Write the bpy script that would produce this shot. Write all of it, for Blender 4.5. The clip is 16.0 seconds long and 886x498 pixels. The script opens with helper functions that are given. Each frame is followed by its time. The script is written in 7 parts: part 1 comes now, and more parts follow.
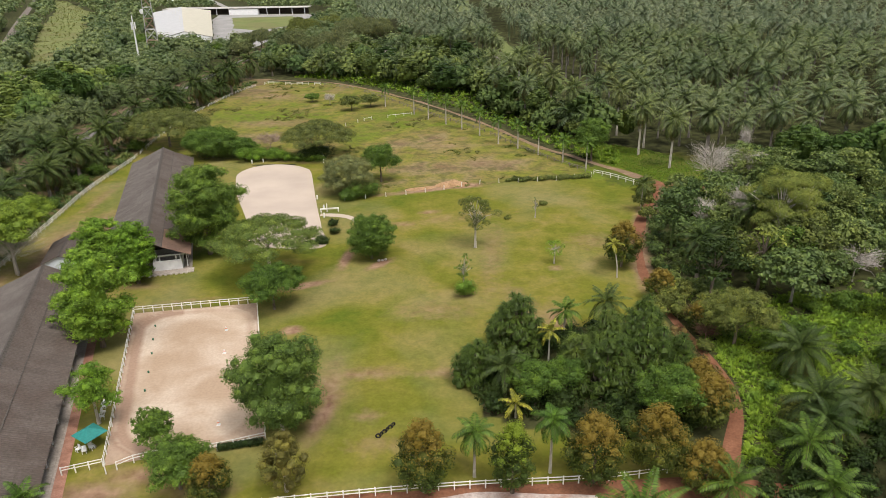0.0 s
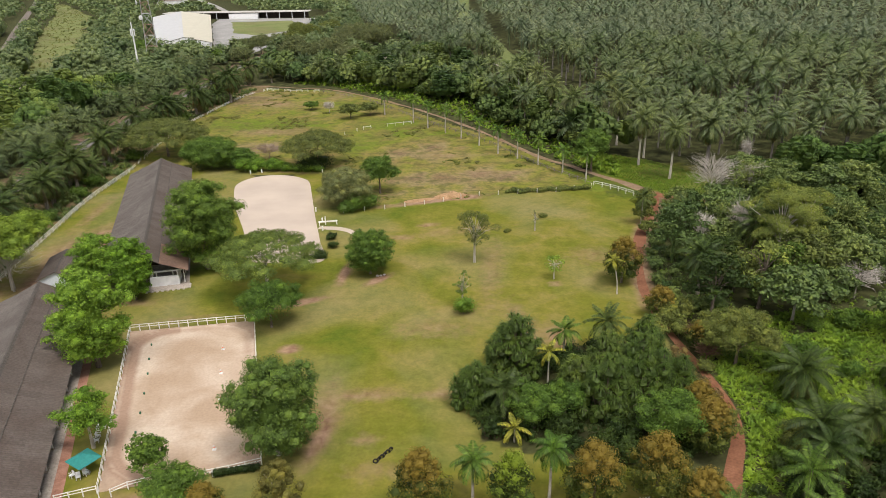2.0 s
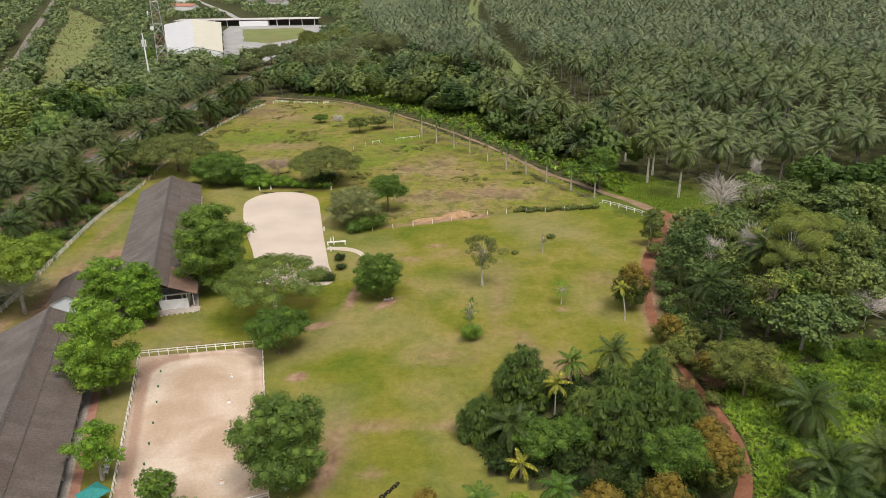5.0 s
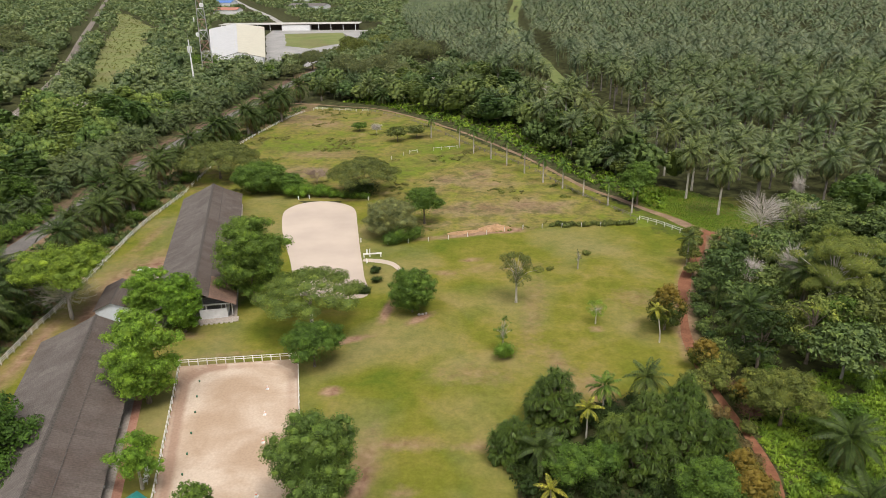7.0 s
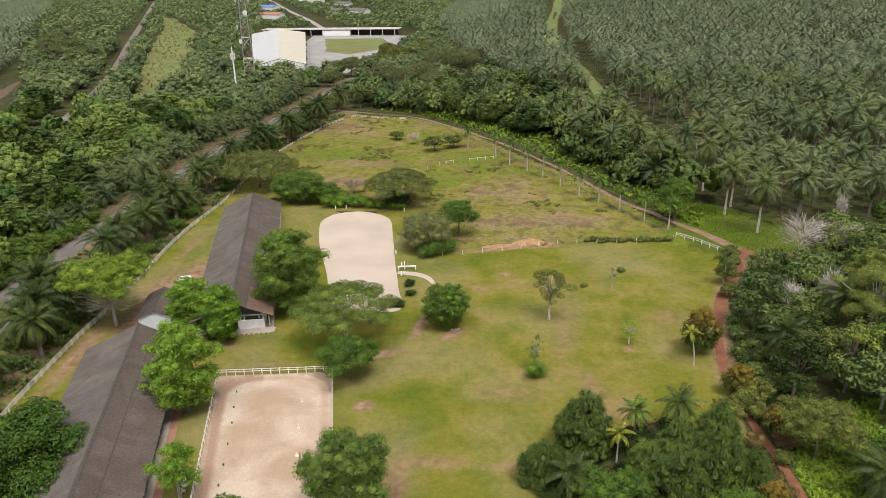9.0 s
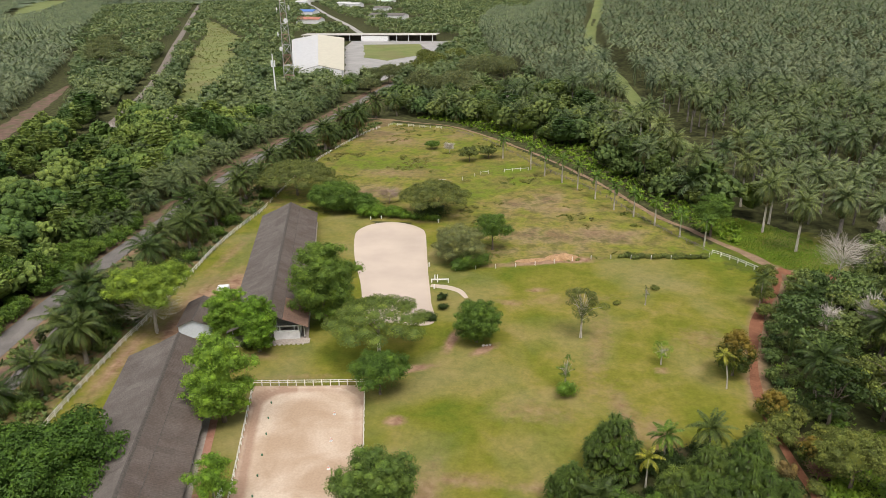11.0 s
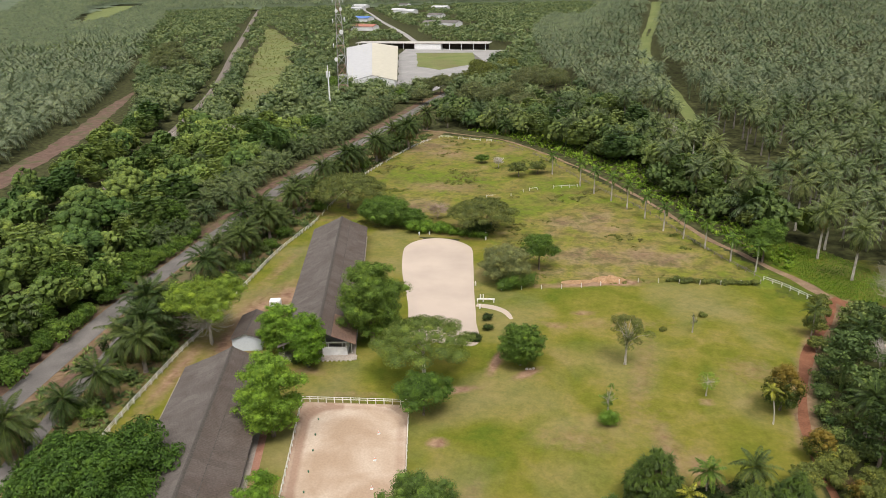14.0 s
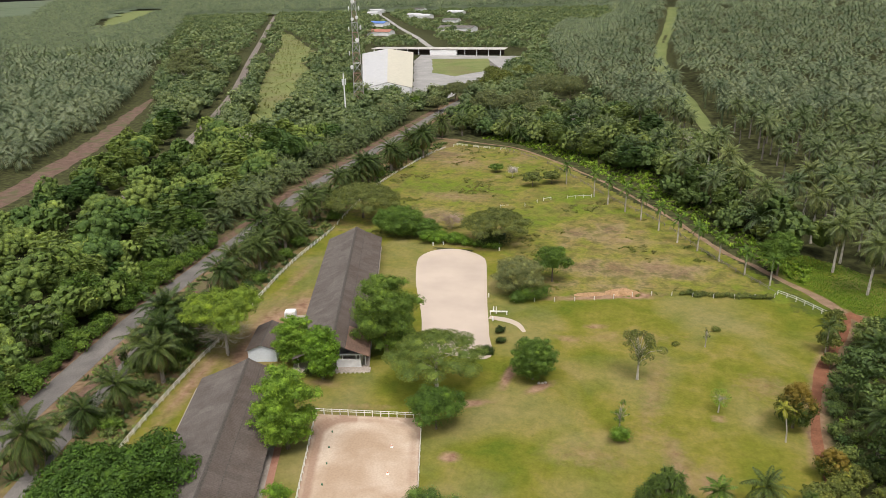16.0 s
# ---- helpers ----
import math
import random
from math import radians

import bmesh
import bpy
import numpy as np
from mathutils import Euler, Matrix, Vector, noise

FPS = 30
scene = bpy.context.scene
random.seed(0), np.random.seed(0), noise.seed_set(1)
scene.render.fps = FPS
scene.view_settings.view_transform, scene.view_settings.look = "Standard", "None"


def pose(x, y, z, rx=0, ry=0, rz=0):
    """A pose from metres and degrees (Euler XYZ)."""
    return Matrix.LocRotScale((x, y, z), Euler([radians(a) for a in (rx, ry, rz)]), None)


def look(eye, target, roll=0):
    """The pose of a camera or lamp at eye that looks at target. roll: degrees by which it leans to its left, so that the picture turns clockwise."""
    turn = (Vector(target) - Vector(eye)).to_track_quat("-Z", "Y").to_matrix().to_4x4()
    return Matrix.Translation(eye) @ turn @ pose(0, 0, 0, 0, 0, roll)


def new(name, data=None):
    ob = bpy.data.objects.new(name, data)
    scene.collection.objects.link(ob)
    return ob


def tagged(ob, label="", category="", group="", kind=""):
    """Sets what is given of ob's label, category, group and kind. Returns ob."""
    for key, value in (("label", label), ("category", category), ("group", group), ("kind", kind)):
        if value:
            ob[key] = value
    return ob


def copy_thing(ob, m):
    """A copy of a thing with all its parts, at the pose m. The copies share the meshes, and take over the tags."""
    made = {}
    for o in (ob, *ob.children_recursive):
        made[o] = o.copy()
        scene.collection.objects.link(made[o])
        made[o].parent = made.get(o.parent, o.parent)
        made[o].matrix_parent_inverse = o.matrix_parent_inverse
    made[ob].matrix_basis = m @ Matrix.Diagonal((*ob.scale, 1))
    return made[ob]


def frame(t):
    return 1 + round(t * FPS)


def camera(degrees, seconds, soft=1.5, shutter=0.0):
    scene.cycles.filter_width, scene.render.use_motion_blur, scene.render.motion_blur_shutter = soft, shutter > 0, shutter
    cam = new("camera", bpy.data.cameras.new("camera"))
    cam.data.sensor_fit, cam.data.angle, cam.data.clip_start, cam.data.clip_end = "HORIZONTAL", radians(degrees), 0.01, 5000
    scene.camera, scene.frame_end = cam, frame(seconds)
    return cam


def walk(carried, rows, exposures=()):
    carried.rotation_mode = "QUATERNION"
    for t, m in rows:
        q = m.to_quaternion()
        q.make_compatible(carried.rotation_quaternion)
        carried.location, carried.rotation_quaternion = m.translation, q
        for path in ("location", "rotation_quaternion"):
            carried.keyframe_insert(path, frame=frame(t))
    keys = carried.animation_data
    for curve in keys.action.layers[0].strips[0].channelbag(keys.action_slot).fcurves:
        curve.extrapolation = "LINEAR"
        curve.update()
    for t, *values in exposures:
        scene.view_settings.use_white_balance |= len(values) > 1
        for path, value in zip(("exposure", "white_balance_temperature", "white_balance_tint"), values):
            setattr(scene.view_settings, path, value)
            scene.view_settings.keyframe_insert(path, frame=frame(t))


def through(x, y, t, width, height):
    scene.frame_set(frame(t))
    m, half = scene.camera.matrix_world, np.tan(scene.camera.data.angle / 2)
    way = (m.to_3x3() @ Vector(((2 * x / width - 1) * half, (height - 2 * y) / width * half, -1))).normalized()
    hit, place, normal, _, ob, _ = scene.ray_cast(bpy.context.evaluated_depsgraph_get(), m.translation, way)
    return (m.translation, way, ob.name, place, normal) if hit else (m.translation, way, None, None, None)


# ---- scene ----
cam = camera(64.8, 16.0, 0.7)
PATH = [
    (0, (-1.514, 0.203, 55.770), (-1.5439, 9.4098, 51.8671), -0.89),
    (0.5, (-1.406, 0.771, 56.222), (-1.4315, 9.9796, 52.3237), -0.90),
    (1, (-1.316, 1.269, 56.728), (-1.3460, 10.4802, 52.8353), -0.91),
    (1.5, (-1.240, 1.705, 57.279), (-1.2652, 10.9186, 53.3924), -0.92),
    (2, (-1.177, 2.085, 57.868), (-1.2123, 11.3007, 53.9867), -0.93),
    (2.5, (-1.125, 2.414, 58.487), (-1.1602, 11.6322, 54.6113), -0.93),
    (3, (-1.082, 2.697, 59.130), (-1.1122, 11.9179, 55.2602), -0.94),
    (3.5, (-1.047, 2.939, 59.792), (-1.0716, 12.1624, 55.9283), -0.94),
    (4, (-1.017, 3.144, 60.469), (-1.0468, 12.3697, 56.6115), -0.95),
    (6.5, (-0.908, 3.714, 63.976), (-1.4430, 12.9420, 60.1596), -0.97),
    (7, (-0.886, 3.755, 64.691), (-1.5461, 12.9791, 60.8848), -0.97),
    (7.5, (-0.862, 3.777, 65.410), (-1.6426, 12.9953, 61.6136), -0.98),
    (8, (-0.836, 3.780, 66.131), (-1.7408, 12.9913, 62.3457), -0.98),
    (8.5, (-0.806, 3.766, 66.856), (-1.8304, 12.9696, 63.0811), -0.99),
    (9, (-0.772, 3.737, 67.583), (-1.9257, 12.9297, 63.8198), -1.00),
    (11.5, (-0.535, 3.404, 71.259), (-2.2801, 12.5258, 67.5521), -1.05),
    (12, (-0.474, 3.309, 71.997), (-2.3333, 12.4132, 68.3008), -1.06),
    (12.5, (-0.408, 3.209, 72.731), (-2.3878, 12.2923, 69.0465), -1.07),
    (13, (-0.339, 3.106, 73.461), (-2.4393, 12.1660, 69.7863), -1.09),
    (13.5, (-0.267, 3.001, 74.181), (-2.4718, 12.0406, 70.5171), -1.11),
    (14, (-0.192, 2.897, 74.888), (-2.4966, 11.9164, 71.2344), -1.13),
    (14.5, (-0.115, 2.798, 75.576), (-2.4748, 11.8070, 71.9334), -1.16),
    (15, (-0.037, 2.706, 76.239), (-2.4424, 11.7074, 72.6080), -1.18),
    (15.5, (0.041, 2.625, 76.871), (-2.4193, 11.6161, 73.2512), -1.21),
    (16, (0.118, 2.559, 77.462), (-2.3878, 11.5426, 73.8551), -1.24),
]
walk(cam, [(t, look(eye, target, roll)) for t, eye, target, roll in PATH])

# ---- world and light: a bright overcast, hazy day ----
world = bpy.data.worlds.new("overcast_sky")
scene.world = world
world.use_nodes = True
wn, wl = world.node_tree.nodes, world.node_tree.links
sky = wn.new("ShaderNodeTexSky")
sky.sky_type = "NISHITA"
sky.sun_disc = False
sky.sun_elevation, sky.sun_rotation = radians(62), radians(200)
sky.air_density, sky.dust_density, sky.ozone_density = 1.0, 6.0, 1.0
soft_sky = wn.new("ShaderNodeHueSaturation")
soft_sky.inputs["Saturation"].default_value = 0.4
wl.new(sky.outputs[0], soft_sky.inputs["Color"])
wl.new(soft_sky.outputs[0], wn["Background"].inputs[0])
wn["Background"].inputs[1].default_value = 0.15

sun = new("sun", bpy.data.lights.new("sun", "SUN"))
sun.data.energy, sun.data.angle, sun.data.color = 2.85, radians(16), (1.0, 0.932, 0.872)
sun.matrix_basis = look((45, -50, 140), (0, 0, 0))

# ---- materials ----


def nodes_of(name, rough=0.8, spec=0.3):
    m = bpy.data.materials.new(name)
    m.use_nodes = True
    n, l = m.node_tree.nodes, m.node_tree.links
    b = n["Principled BSDF"]
    b.inputs["Roughness"].default_value = rough
    b.inputs["Specular IOR Level"].default_value = spec
    return m, n, l, b


def noise_node(n, l, scale, detail=4.0, source=None, distortion=0.0):
    t = n.new("ShaderNodeTexNoise")
    t.inputs["Scale"].default_value, t.inputs["Detail"].default_value = scale, detail
    t.inputs["Distortion"].default_value = distortion
    if source is not None:
        l.new(source, t.inputs["Vector"])
    return t.outputs["Fac"]


def ramp_node(n, l, fac, *stops):
    r = n.new("ShaderNodeValToRGB")
    e = r.color_ramp.elements
    while len(e) < len(stops):
        e.new(0.5)
    for item, (at, c) in zip(e, stops):
        item.position, item.color = at, (*c, 1) if len(c) == 3 else c
    l.new(fac, r.inputs[0])
    return r.outputs[0]


def mix_node(n, l, fac, a, b, blend="MIX"):
    m = n.new("ShaderNodeMix")
    m.data_type, m.blend_type = "RGBA", blend
    for sock, v in ((m.inputs[0], fac), (m.inputs[6], a), (m.inputs[7], b)):
        if isinstance(v, (int, float)):
            sock.default_value = v
        elif isinstance(v, tuple):
            sock.default_value = (*v, 1)
        else:
            l.new(v, sock)
    return m.outputs[2]


def math_node(n, l, op, a, b=0.0, clamp=False):
    m = n.new("ShaderNodeMath")
    m.operation, m.use_clamp = op, clamp
    for sock, v in zip(m.inputs, (a, b)):
        if isinstance(v, (int, float)):
            sock.default_value = v
        else:
            l.new(v, sock)
    return m.outputs[0]


def bump_node(n, l, b, height, strength=0.4, distance=0.1):
    k = n.new("ShaderNodeBump")
    k.inputs["Strength"].default_value, k.inputs["Distance"].default_value = strength, distance
    l.new(height, k.inputs["Height"])
    l.new(k.outputs[0], b.inputs["Normal"])


def place_node(n, kind="Object"):
    return n.new("ShaderNodeTexCoord").outputs[kind]


def grey(v):
    return (v, v, v)


def earthy(name, low, high, scale=0.4, fine=6.0, rough=0.9, bump=0.3, third=None):
    """A mottled surface of two or three tones at two scales."""
    m, n, l, b = nodes_of(name, rough, 0.2)
    g = n.new("ShaderNodeNewGeometry").outputs["Position"]
    big, small = noise_node(n, l, scale, 5, g, 0.4), noise_node(n, l, fine, 6, g)
    c = ramp_node(n, l, big, (0.32, low), (0.68, high))
    if third:
        c = mix_node(n, l, ramp_node(n, l, noise_node(n, l, scale * 0.37, 5, g, 0.8), (0.5, grey(0)), (0.66, grey(1))), c, third)
    c = mix_node(n, l, 0.55, c, ramp_node(n, l, small, (0.3, grey(0.55)), (0.7, grey(1.25))), "MULTIPLY")
    l.new(c, b.inputs["Base Color"])
    bump_node(n, l, b, small, bump, 0.08)
    return m


def plain(name, colour, rough=0.6, spec=0.4, vary=0.12, scale=3.0, metal=0.0):
    """Paint, metal or plaster with faint stains."""
    m, n, l, b = nodes_of(name, rough, spec)
    g = n.new("ShaderNodeNewGeometry").outputs["Position"]
    f = noise_node(n, l, scale, 5, g)
    dark = tuple(v * (1 - 2.2 * vary) for v in colour)
    l.new(ramp_node(n, l, f, (0.3, dark), (0.62, colour)), b.inputs["Base Color"])
    b.inputs["Metallic"].default_value = metal
    return m


def leafy(name, low, high, flush=None, flush_from=0.55, spec=0.2, through=0.24, tint=False, rough=0.55, range_=1.0, relief=0.0):
    """Foliage: hue differs from plant to plant and from leaf to leaf; flush is the colour of the young leaves at the top."""
    m, n, l, b = nodes_of(name, rough, spec)
    if tint:
        a = n.new("ShaderNodeAttribute")
        a.attribute_name = "tint"
        which = a.outputs["Fac"]
    else:
        which = n.new("ShaderNodeObjectInfo").outputs["Random"]
    leaf = n.new("ShaderNodeNewGeometry").outputs["Random Per Island"]
    c = mix_node(n, l, which, low, high)
    c = mix_node(n, l, 1.0, c, ramp_node(n, l, leaf, (0.0, grey(1 - 0.4 * range_)), (0.6, grey(0.97)), (1.0, (1 + 0.42 * range_, 1 + 0.4 * range_, 1 + 0.12 * range_))), "MULTIPLY")
    at = n.new("ShaderNodeNewGeometry").outputs["Position"]
    c = mix_node(n, l, 1.0, c, ramp_node(n, l, noise_node(n, l, 0.55, 3, at), (0.32, (0.72, 0.76, 0.78)), (0.5, grey(1.0)), (0.68, (1.3, 1.2, 1.0))), "MULTIPLY")
    if flush:
        sep = n.new("ShaderNodeSeparateXYZ")
        l.new(place_node(n, "Generated"), sep.inputs[0])
        h = math_node(n, l, "ADD", sep.outputs["Z"], math_node(n, l, "MULTIPLY", leaf, 0.45))
        c = mix_node(n, l, ramp_node(n, l, h, (flush_from, grey(0)), (min(1, flush_from + 0.4), grey(0.9))), c, flush)
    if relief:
        # The bump's noise also darkens hollows and lightens knobs: leaf shading painted into colour.
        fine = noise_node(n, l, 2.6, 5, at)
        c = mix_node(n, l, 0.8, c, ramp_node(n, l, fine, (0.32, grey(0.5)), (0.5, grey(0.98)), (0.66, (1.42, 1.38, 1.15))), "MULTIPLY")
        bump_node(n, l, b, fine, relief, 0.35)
    l.new(c, b.inputs["Base Color"])
    t = n.new("ShaderNodeBsdfTranslucent")
    l.new(c, t.inputs["Color"])
    s = n.new("ShaderNodeMixShader")
    s.inputs[0].default_value = through
    l.new(b.outputs[0], s.inputs[1])
    l.new(t.outputs[0], s.inputs[2])
    l.new(s.outputs[0], n["Material Output"].inputs["Surface"])
    return m


def barky(name, low, high, scale=2.5):
    m, n, l, b = nodes_of(name, 0.9, 0.15)
    g = n.new("ShaderNodeNewGeometry").outputs["Position"]
    mp = n.new("ShaderNodeMapping")
    mp.inputs["Scale"].default_value = (1, 1, 0.3)
    l.new(g, mp.inputs["Vector"])
    f = noise_node(n, l, scale, 6, mp.outputs[0], 0.6)
    l.new(ramp_node(n, l, f, (0.35, low), (0.65, high)), b.inputs["Base Color"])
    bump_node(n, l, b, f, 0.5, 0.05)
    return m


def roofing(name, low, high, stain, ribs=0.8):
    """Weathered corrugated sheet; each sheet has a tone of its own, ribs run down the slope."""
    m, n, l, b = nodes_of(name, 0.85, 0.2)
    g = n.new("ShaderNodeNewGeometry").outputs["Position"]
    o = place_node(n)
    own = n.new("ShaderNodeObjectInfo").outputs["Random"]
    c = mix_node(n, l, own, low, high)
    big = ramp_node(n, l, noise_node(n, l, 0.22, 5, g, 0.6), (0.42, grey(0)), (0.66, grey(0.75)))
    c = mix_node(n, l, big, c, stain)
    c = mix_node(n, l, 0.6, c, ramp_node(n, l, noise_node(n, l, 3.0, 6, g), (0.3, grey(0.6)), (0.7, grey(1.2))), "MULTIPLY")
    l.new(c, b.inputs["Base Color"])
    w = n.new("ShaderNodeTexWave")
    w.bands_direction = "X"
    w.inputs["Scale"].default_value = ribs
    l.new(o, w.inputs["Vector"])
    c = mix_node(n, l, 1.0, c, ramp_node(n, l, w.outputs["Fac"], (0.0, grey(0.88)), (0.35, grey(1.0))), "MULTIPLY")
    l.new(c, b.inputs["Base Color"])
    bump_node(n, l, b, w.outputs["Fac"], 0.6, 0.06)
    return m


def ground_material():
    """Mown lawn, rough pasture, bare red soil and forest floor, laid out by the sheet's cover attribute."""
    m, n, l, b = nodes_of("ground_cover", 0.95, 0.1)
    g = n.new("ShaderNodeNewGeometry").outputs["Position"]
    a = n.new("ShaderNodeAttribute")
    a.attribute_name = "cover"
    sep = n.new("ShaderNodeSeparateColor")
    l.new(a.outputs["Color"], sep.inputs[0])
    big, mid, small = noise_node(n, l, 0.035, 4, g, 0.5), noise_node(n, l, 0.14, 6, g, 0.3), noise_node(n, l, 2.2, 8, g)
    dry = math_node(n, l, "SUBTRACT", a.outputs["Alpha"], 0.5)
    turf = math_node(n, l, "ADD", mid, math_node(n, l, "MULTIPLY", dry, 0.55))
    lawn = ramp_node(n, l, turf, (0.24, (0.086, 0.114, 0.012)), (0.42, (0.126, 0.134, 0.017)), (0.56, (0.160, 0.150, 0.026)), (0.76, (0.215, 0.172, 0.058)))
    lawn = mix_node(n, l, ramp_node(n, l, big, (0.46, grey(0)), (0.64, grey(0.5))), lawn, (0.24, 0.20, 0.105))
    lawn = mix_node(n, l, 0.5, lawn, ramp_node(n, l, noise_node(n, l, 0.75, 6, g, 0.4), (0.3, (0.72, 0.78, 0.7)), (0.7, (1.25, 1.2, 1.2))), "MULTIPLY")
    rank = math_node(n, l, "ADD", mid, math_node(n, l, "MULTIPLY", dry, 0.8))
    field = ramp_node(n, l, rank, (0.26, (0.115, 0.155, 0.018)), (0.46, (0.155, 0.162, 0.028)), (0.60, (0.195, 0.172, 0.050)), (0.74, (0.215, 0.172, 0.085)), (0.90, (0.155, 0.115, 0.065)))
    field = mix_node(n, l, ramp_node(n, l, noise_node(n, l, 0.09, 7, g, 0.9), (0.48, grey(0)), (0.64, grey(0.55))), field, (0.175, 0.122, 0.058))
    field = mix_node(n, l, ramp_node(n, l, noise_node(n, l, 0.3, 8, g, 0.5), (0.48, grey(0)), (0.62, grey(0.65))), field, (0.090, 0.096, 0.026))
    field = mix_node(n, l, 0.6, field, ramp_node(n, l, noise_node(n, l, 0.9, 8, g, 0.7), (0.32, (0.62, 0.66, 0.6)), (0.66, (1.28, 1.2, 1.15))), "MULTIPLY")
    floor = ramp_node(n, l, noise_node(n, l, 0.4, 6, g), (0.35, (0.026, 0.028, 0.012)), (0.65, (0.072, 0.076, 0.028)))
    soil = ramp_node(n, l, noise_node(n, l, 0.5, 7, g, 0.5), (0.3, (0.17, 0.098, 0.062)), (0.7, (0.315, 0.21, 0.138)))

    def ragged(mask, width=0.25, grain=0.35):
        j = math_node(n, l, "MULTIPLY", math_node(n, l, "SUBTRACT", noise_node(n, l, 0.6, 8, g, 0.6), 0.5), grain * 2)
        return ramp_node(n, l, math_node(n, l, "ADD", mask, j), (0.5 - width, grey(0)), (0.5 + width, grey(1)))

    c = mix_node(n, l, ragged(sep.outputs["Green"], 0.3), lawn, field)
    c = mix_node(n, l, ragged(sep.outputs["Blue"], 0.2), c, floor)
    c = mix_node(n, l, ragged(sep.outputs["Red"], 0.35, 0.3), c, soil)
    c = mix_node(n, l, 0.35, c, ramp_node(n, l, small, (0.3, grey(0.7)), (0.7, grey(1.2))), "MULTIPLY")
    l.new(c, b.inputs["Base Color"])
    bump_node(n, l, b, small, 0.3, 0.12)
    return m


GROUND = ground_material()


def arena_material():
    """Raked sand, darker and redder where the horses' track has worn along the rails."""
    m, n, l, b = nodes_of("arena_sand", 0.95, 0.1)
    g = n.new("ShaderNodeNewGeometry").outputs["Position"]
    a = n.new("ShaderNodeAttribute")
    a.attribute_name = "wear"
    c = ramp_node(n, l, noise_node(n, l, 0.11, 7, g, 0.5), (0.36, (0.36, 0.265, 0.185)), (0.5, (0.43, 0.335, 0.25)), (0.62, (0.49, 0.40, 0.315)))
    f = math_node(n, l, "ADD", a.outputs["Fac"], math_node(n, l, "MULTIPLY", math_node(n, l, "SUBTRACT", noise_node(n, l, 0.35, 7, g, 0.5), 0.5), 0.6))
    c = mix_node(n, l, ramp_node(n, l, f, (0.3, grey(0)), (0.85, grey(0.85))), c, (0.29, 0.19, 0.135))
    small = noise_node(n, l, 2.6, 8, g)
    c = mix_node(n, l, 0.35, c, ramp_node(n, l, small, (0.3, grey(0.7)), (0.7, grey(1.2))), "MULTIPLY")
    l.new(c, b.inputs["Base Color"])
    bump_node(n, l, b, small, 0.25, 0.06)
    return m


SAND = arena_material()
PALE_SAND = plain("pale_arena_sand", (0.47, 0.395, 0.328), 0.95, 0.1, 0.07, 0.09)
GREY_YARD = earthy("grey_concrete_yard", (0.25, 0.245, 0.235), (0.34, 0.33, 0.315), 0.06, 1.0, 0.9, 0.1)
ASPHALT = earthy("worn_asphalt", (0.115, 0.106, 0.098), (0.158, 0.147, 0.136), 0.25, 5.0, 0.9, 0.1, (0.178, 0.164, 0.150))
RED_SOIL = earthy("red_laterite", (0.155, 0.064, 0.035), (0.238, 0.110, 0.062), 0.35, 3.0, 0.95, 0.4)
HEAP_SOIL = earthy("orange_soil", (0.27, 0.165, 0.082), (0.40, 0.255, 0.145), 0.6, 3.0, 0.95, 0.4)
PALE_SOIL = earthy("pale_dry_soil", (0.29, 0.215, 0.145), (0.41, 0.315, 0.225), 0.5, 3.0, 0.95, 0.3)
BROWN_BANK = earthy("dark_red_bank", (0.085, 0.052, 0.036), (0.165, 0.106, 0.076), 0.4, 2.0, 0.95, 0.6, (0.11, 0.115, 0.045))
WET_GRAVEL = earthy("pale_wet_gravel", (0.35, 0.28, 0.25), (0.62, 0.56, 0.52), 0.5, 4.0, 0.6, 0.4, (0.30, 0.15, 0.10))
CONCRETE = earthy("old_concrete", (0.30, 0.26, 0.225), (0.42, 0.37, 0.32), 0.4, 4.0, 0.85, 0.1)
BRICK = earthy("red_brick_paving", (0.30, 0.145, 0.10), (0.42, 0.23, 0.165), 0.8, 7.0, 0.85, 0.2)
RIDE = earthy("ride_grass", (0.125, 0.155, 0.05), (0.17, 0.195, 0.07), 0.06, 1.5, 0.95, 0.4)
MEADOW = earthy("rough_meadow", (0.125, 0.155, 0.045), (0.185, 0.20, 0.075), 0.05, 1.2, 0.95, 0.4, (0.155, 0.15, 0.062))
DARK_BOARD = plain("dark_gable_boards", (0.10, 0.08, 0.065), 0.85, 0.2, 0.2, 1.0)
TRACK_SOIL = earthy("brown_track_soil", (0.105, 0.066, 0.050), (0.165, 0.108, 0.083), 0.3, 2.5, 0.95, 0.4, (0.09, 0.092, 0.042))
TRAIL = earthy("brown_trail", (0.17, 0.112, 0.072), (0.26, 0.18, 0.12), 0.35, 3.0, 0.95, 0.4)
BALLAST = earthy("rail_ballast", (0.15, 0.128, 0.108), (0.235, 0.205, 0.178), 0.5, 4.0, 0.95, 0.5)
WHITE_PAINT = plain("white_fence_paint", (0.78, 0.76, 0.72), 0.55, 0.4, 0.08, 2.0)
GREY_WOOD = plain("weathered_rail_wood", (0.25, 0.22, 0.19), 0.9, 0.2, 0.2, 4.0)
WHITE_WALL = plain("white_wall_paint", (0.78, 0.78, 0.78), 0.7, 0.3, 0.08, 0.9)
WHITE_SHEET = plain("white_roof_sheet", (0.50, 0.50, 0.50), 0.5, 0.4, 0.06, 0.3)
CREAM_SHEET = plain("cream_roof_sheet", (0.54, 0.505, 0.40), 0.5, 0.4, 0.05, 0.3)
# Near-black wall colour paints in the gloom inside the stables.
DARK_GAP = plain("painted_interior_shade", (0.06, 0.05, 0.045), 0.9, 0.1, 0.2)
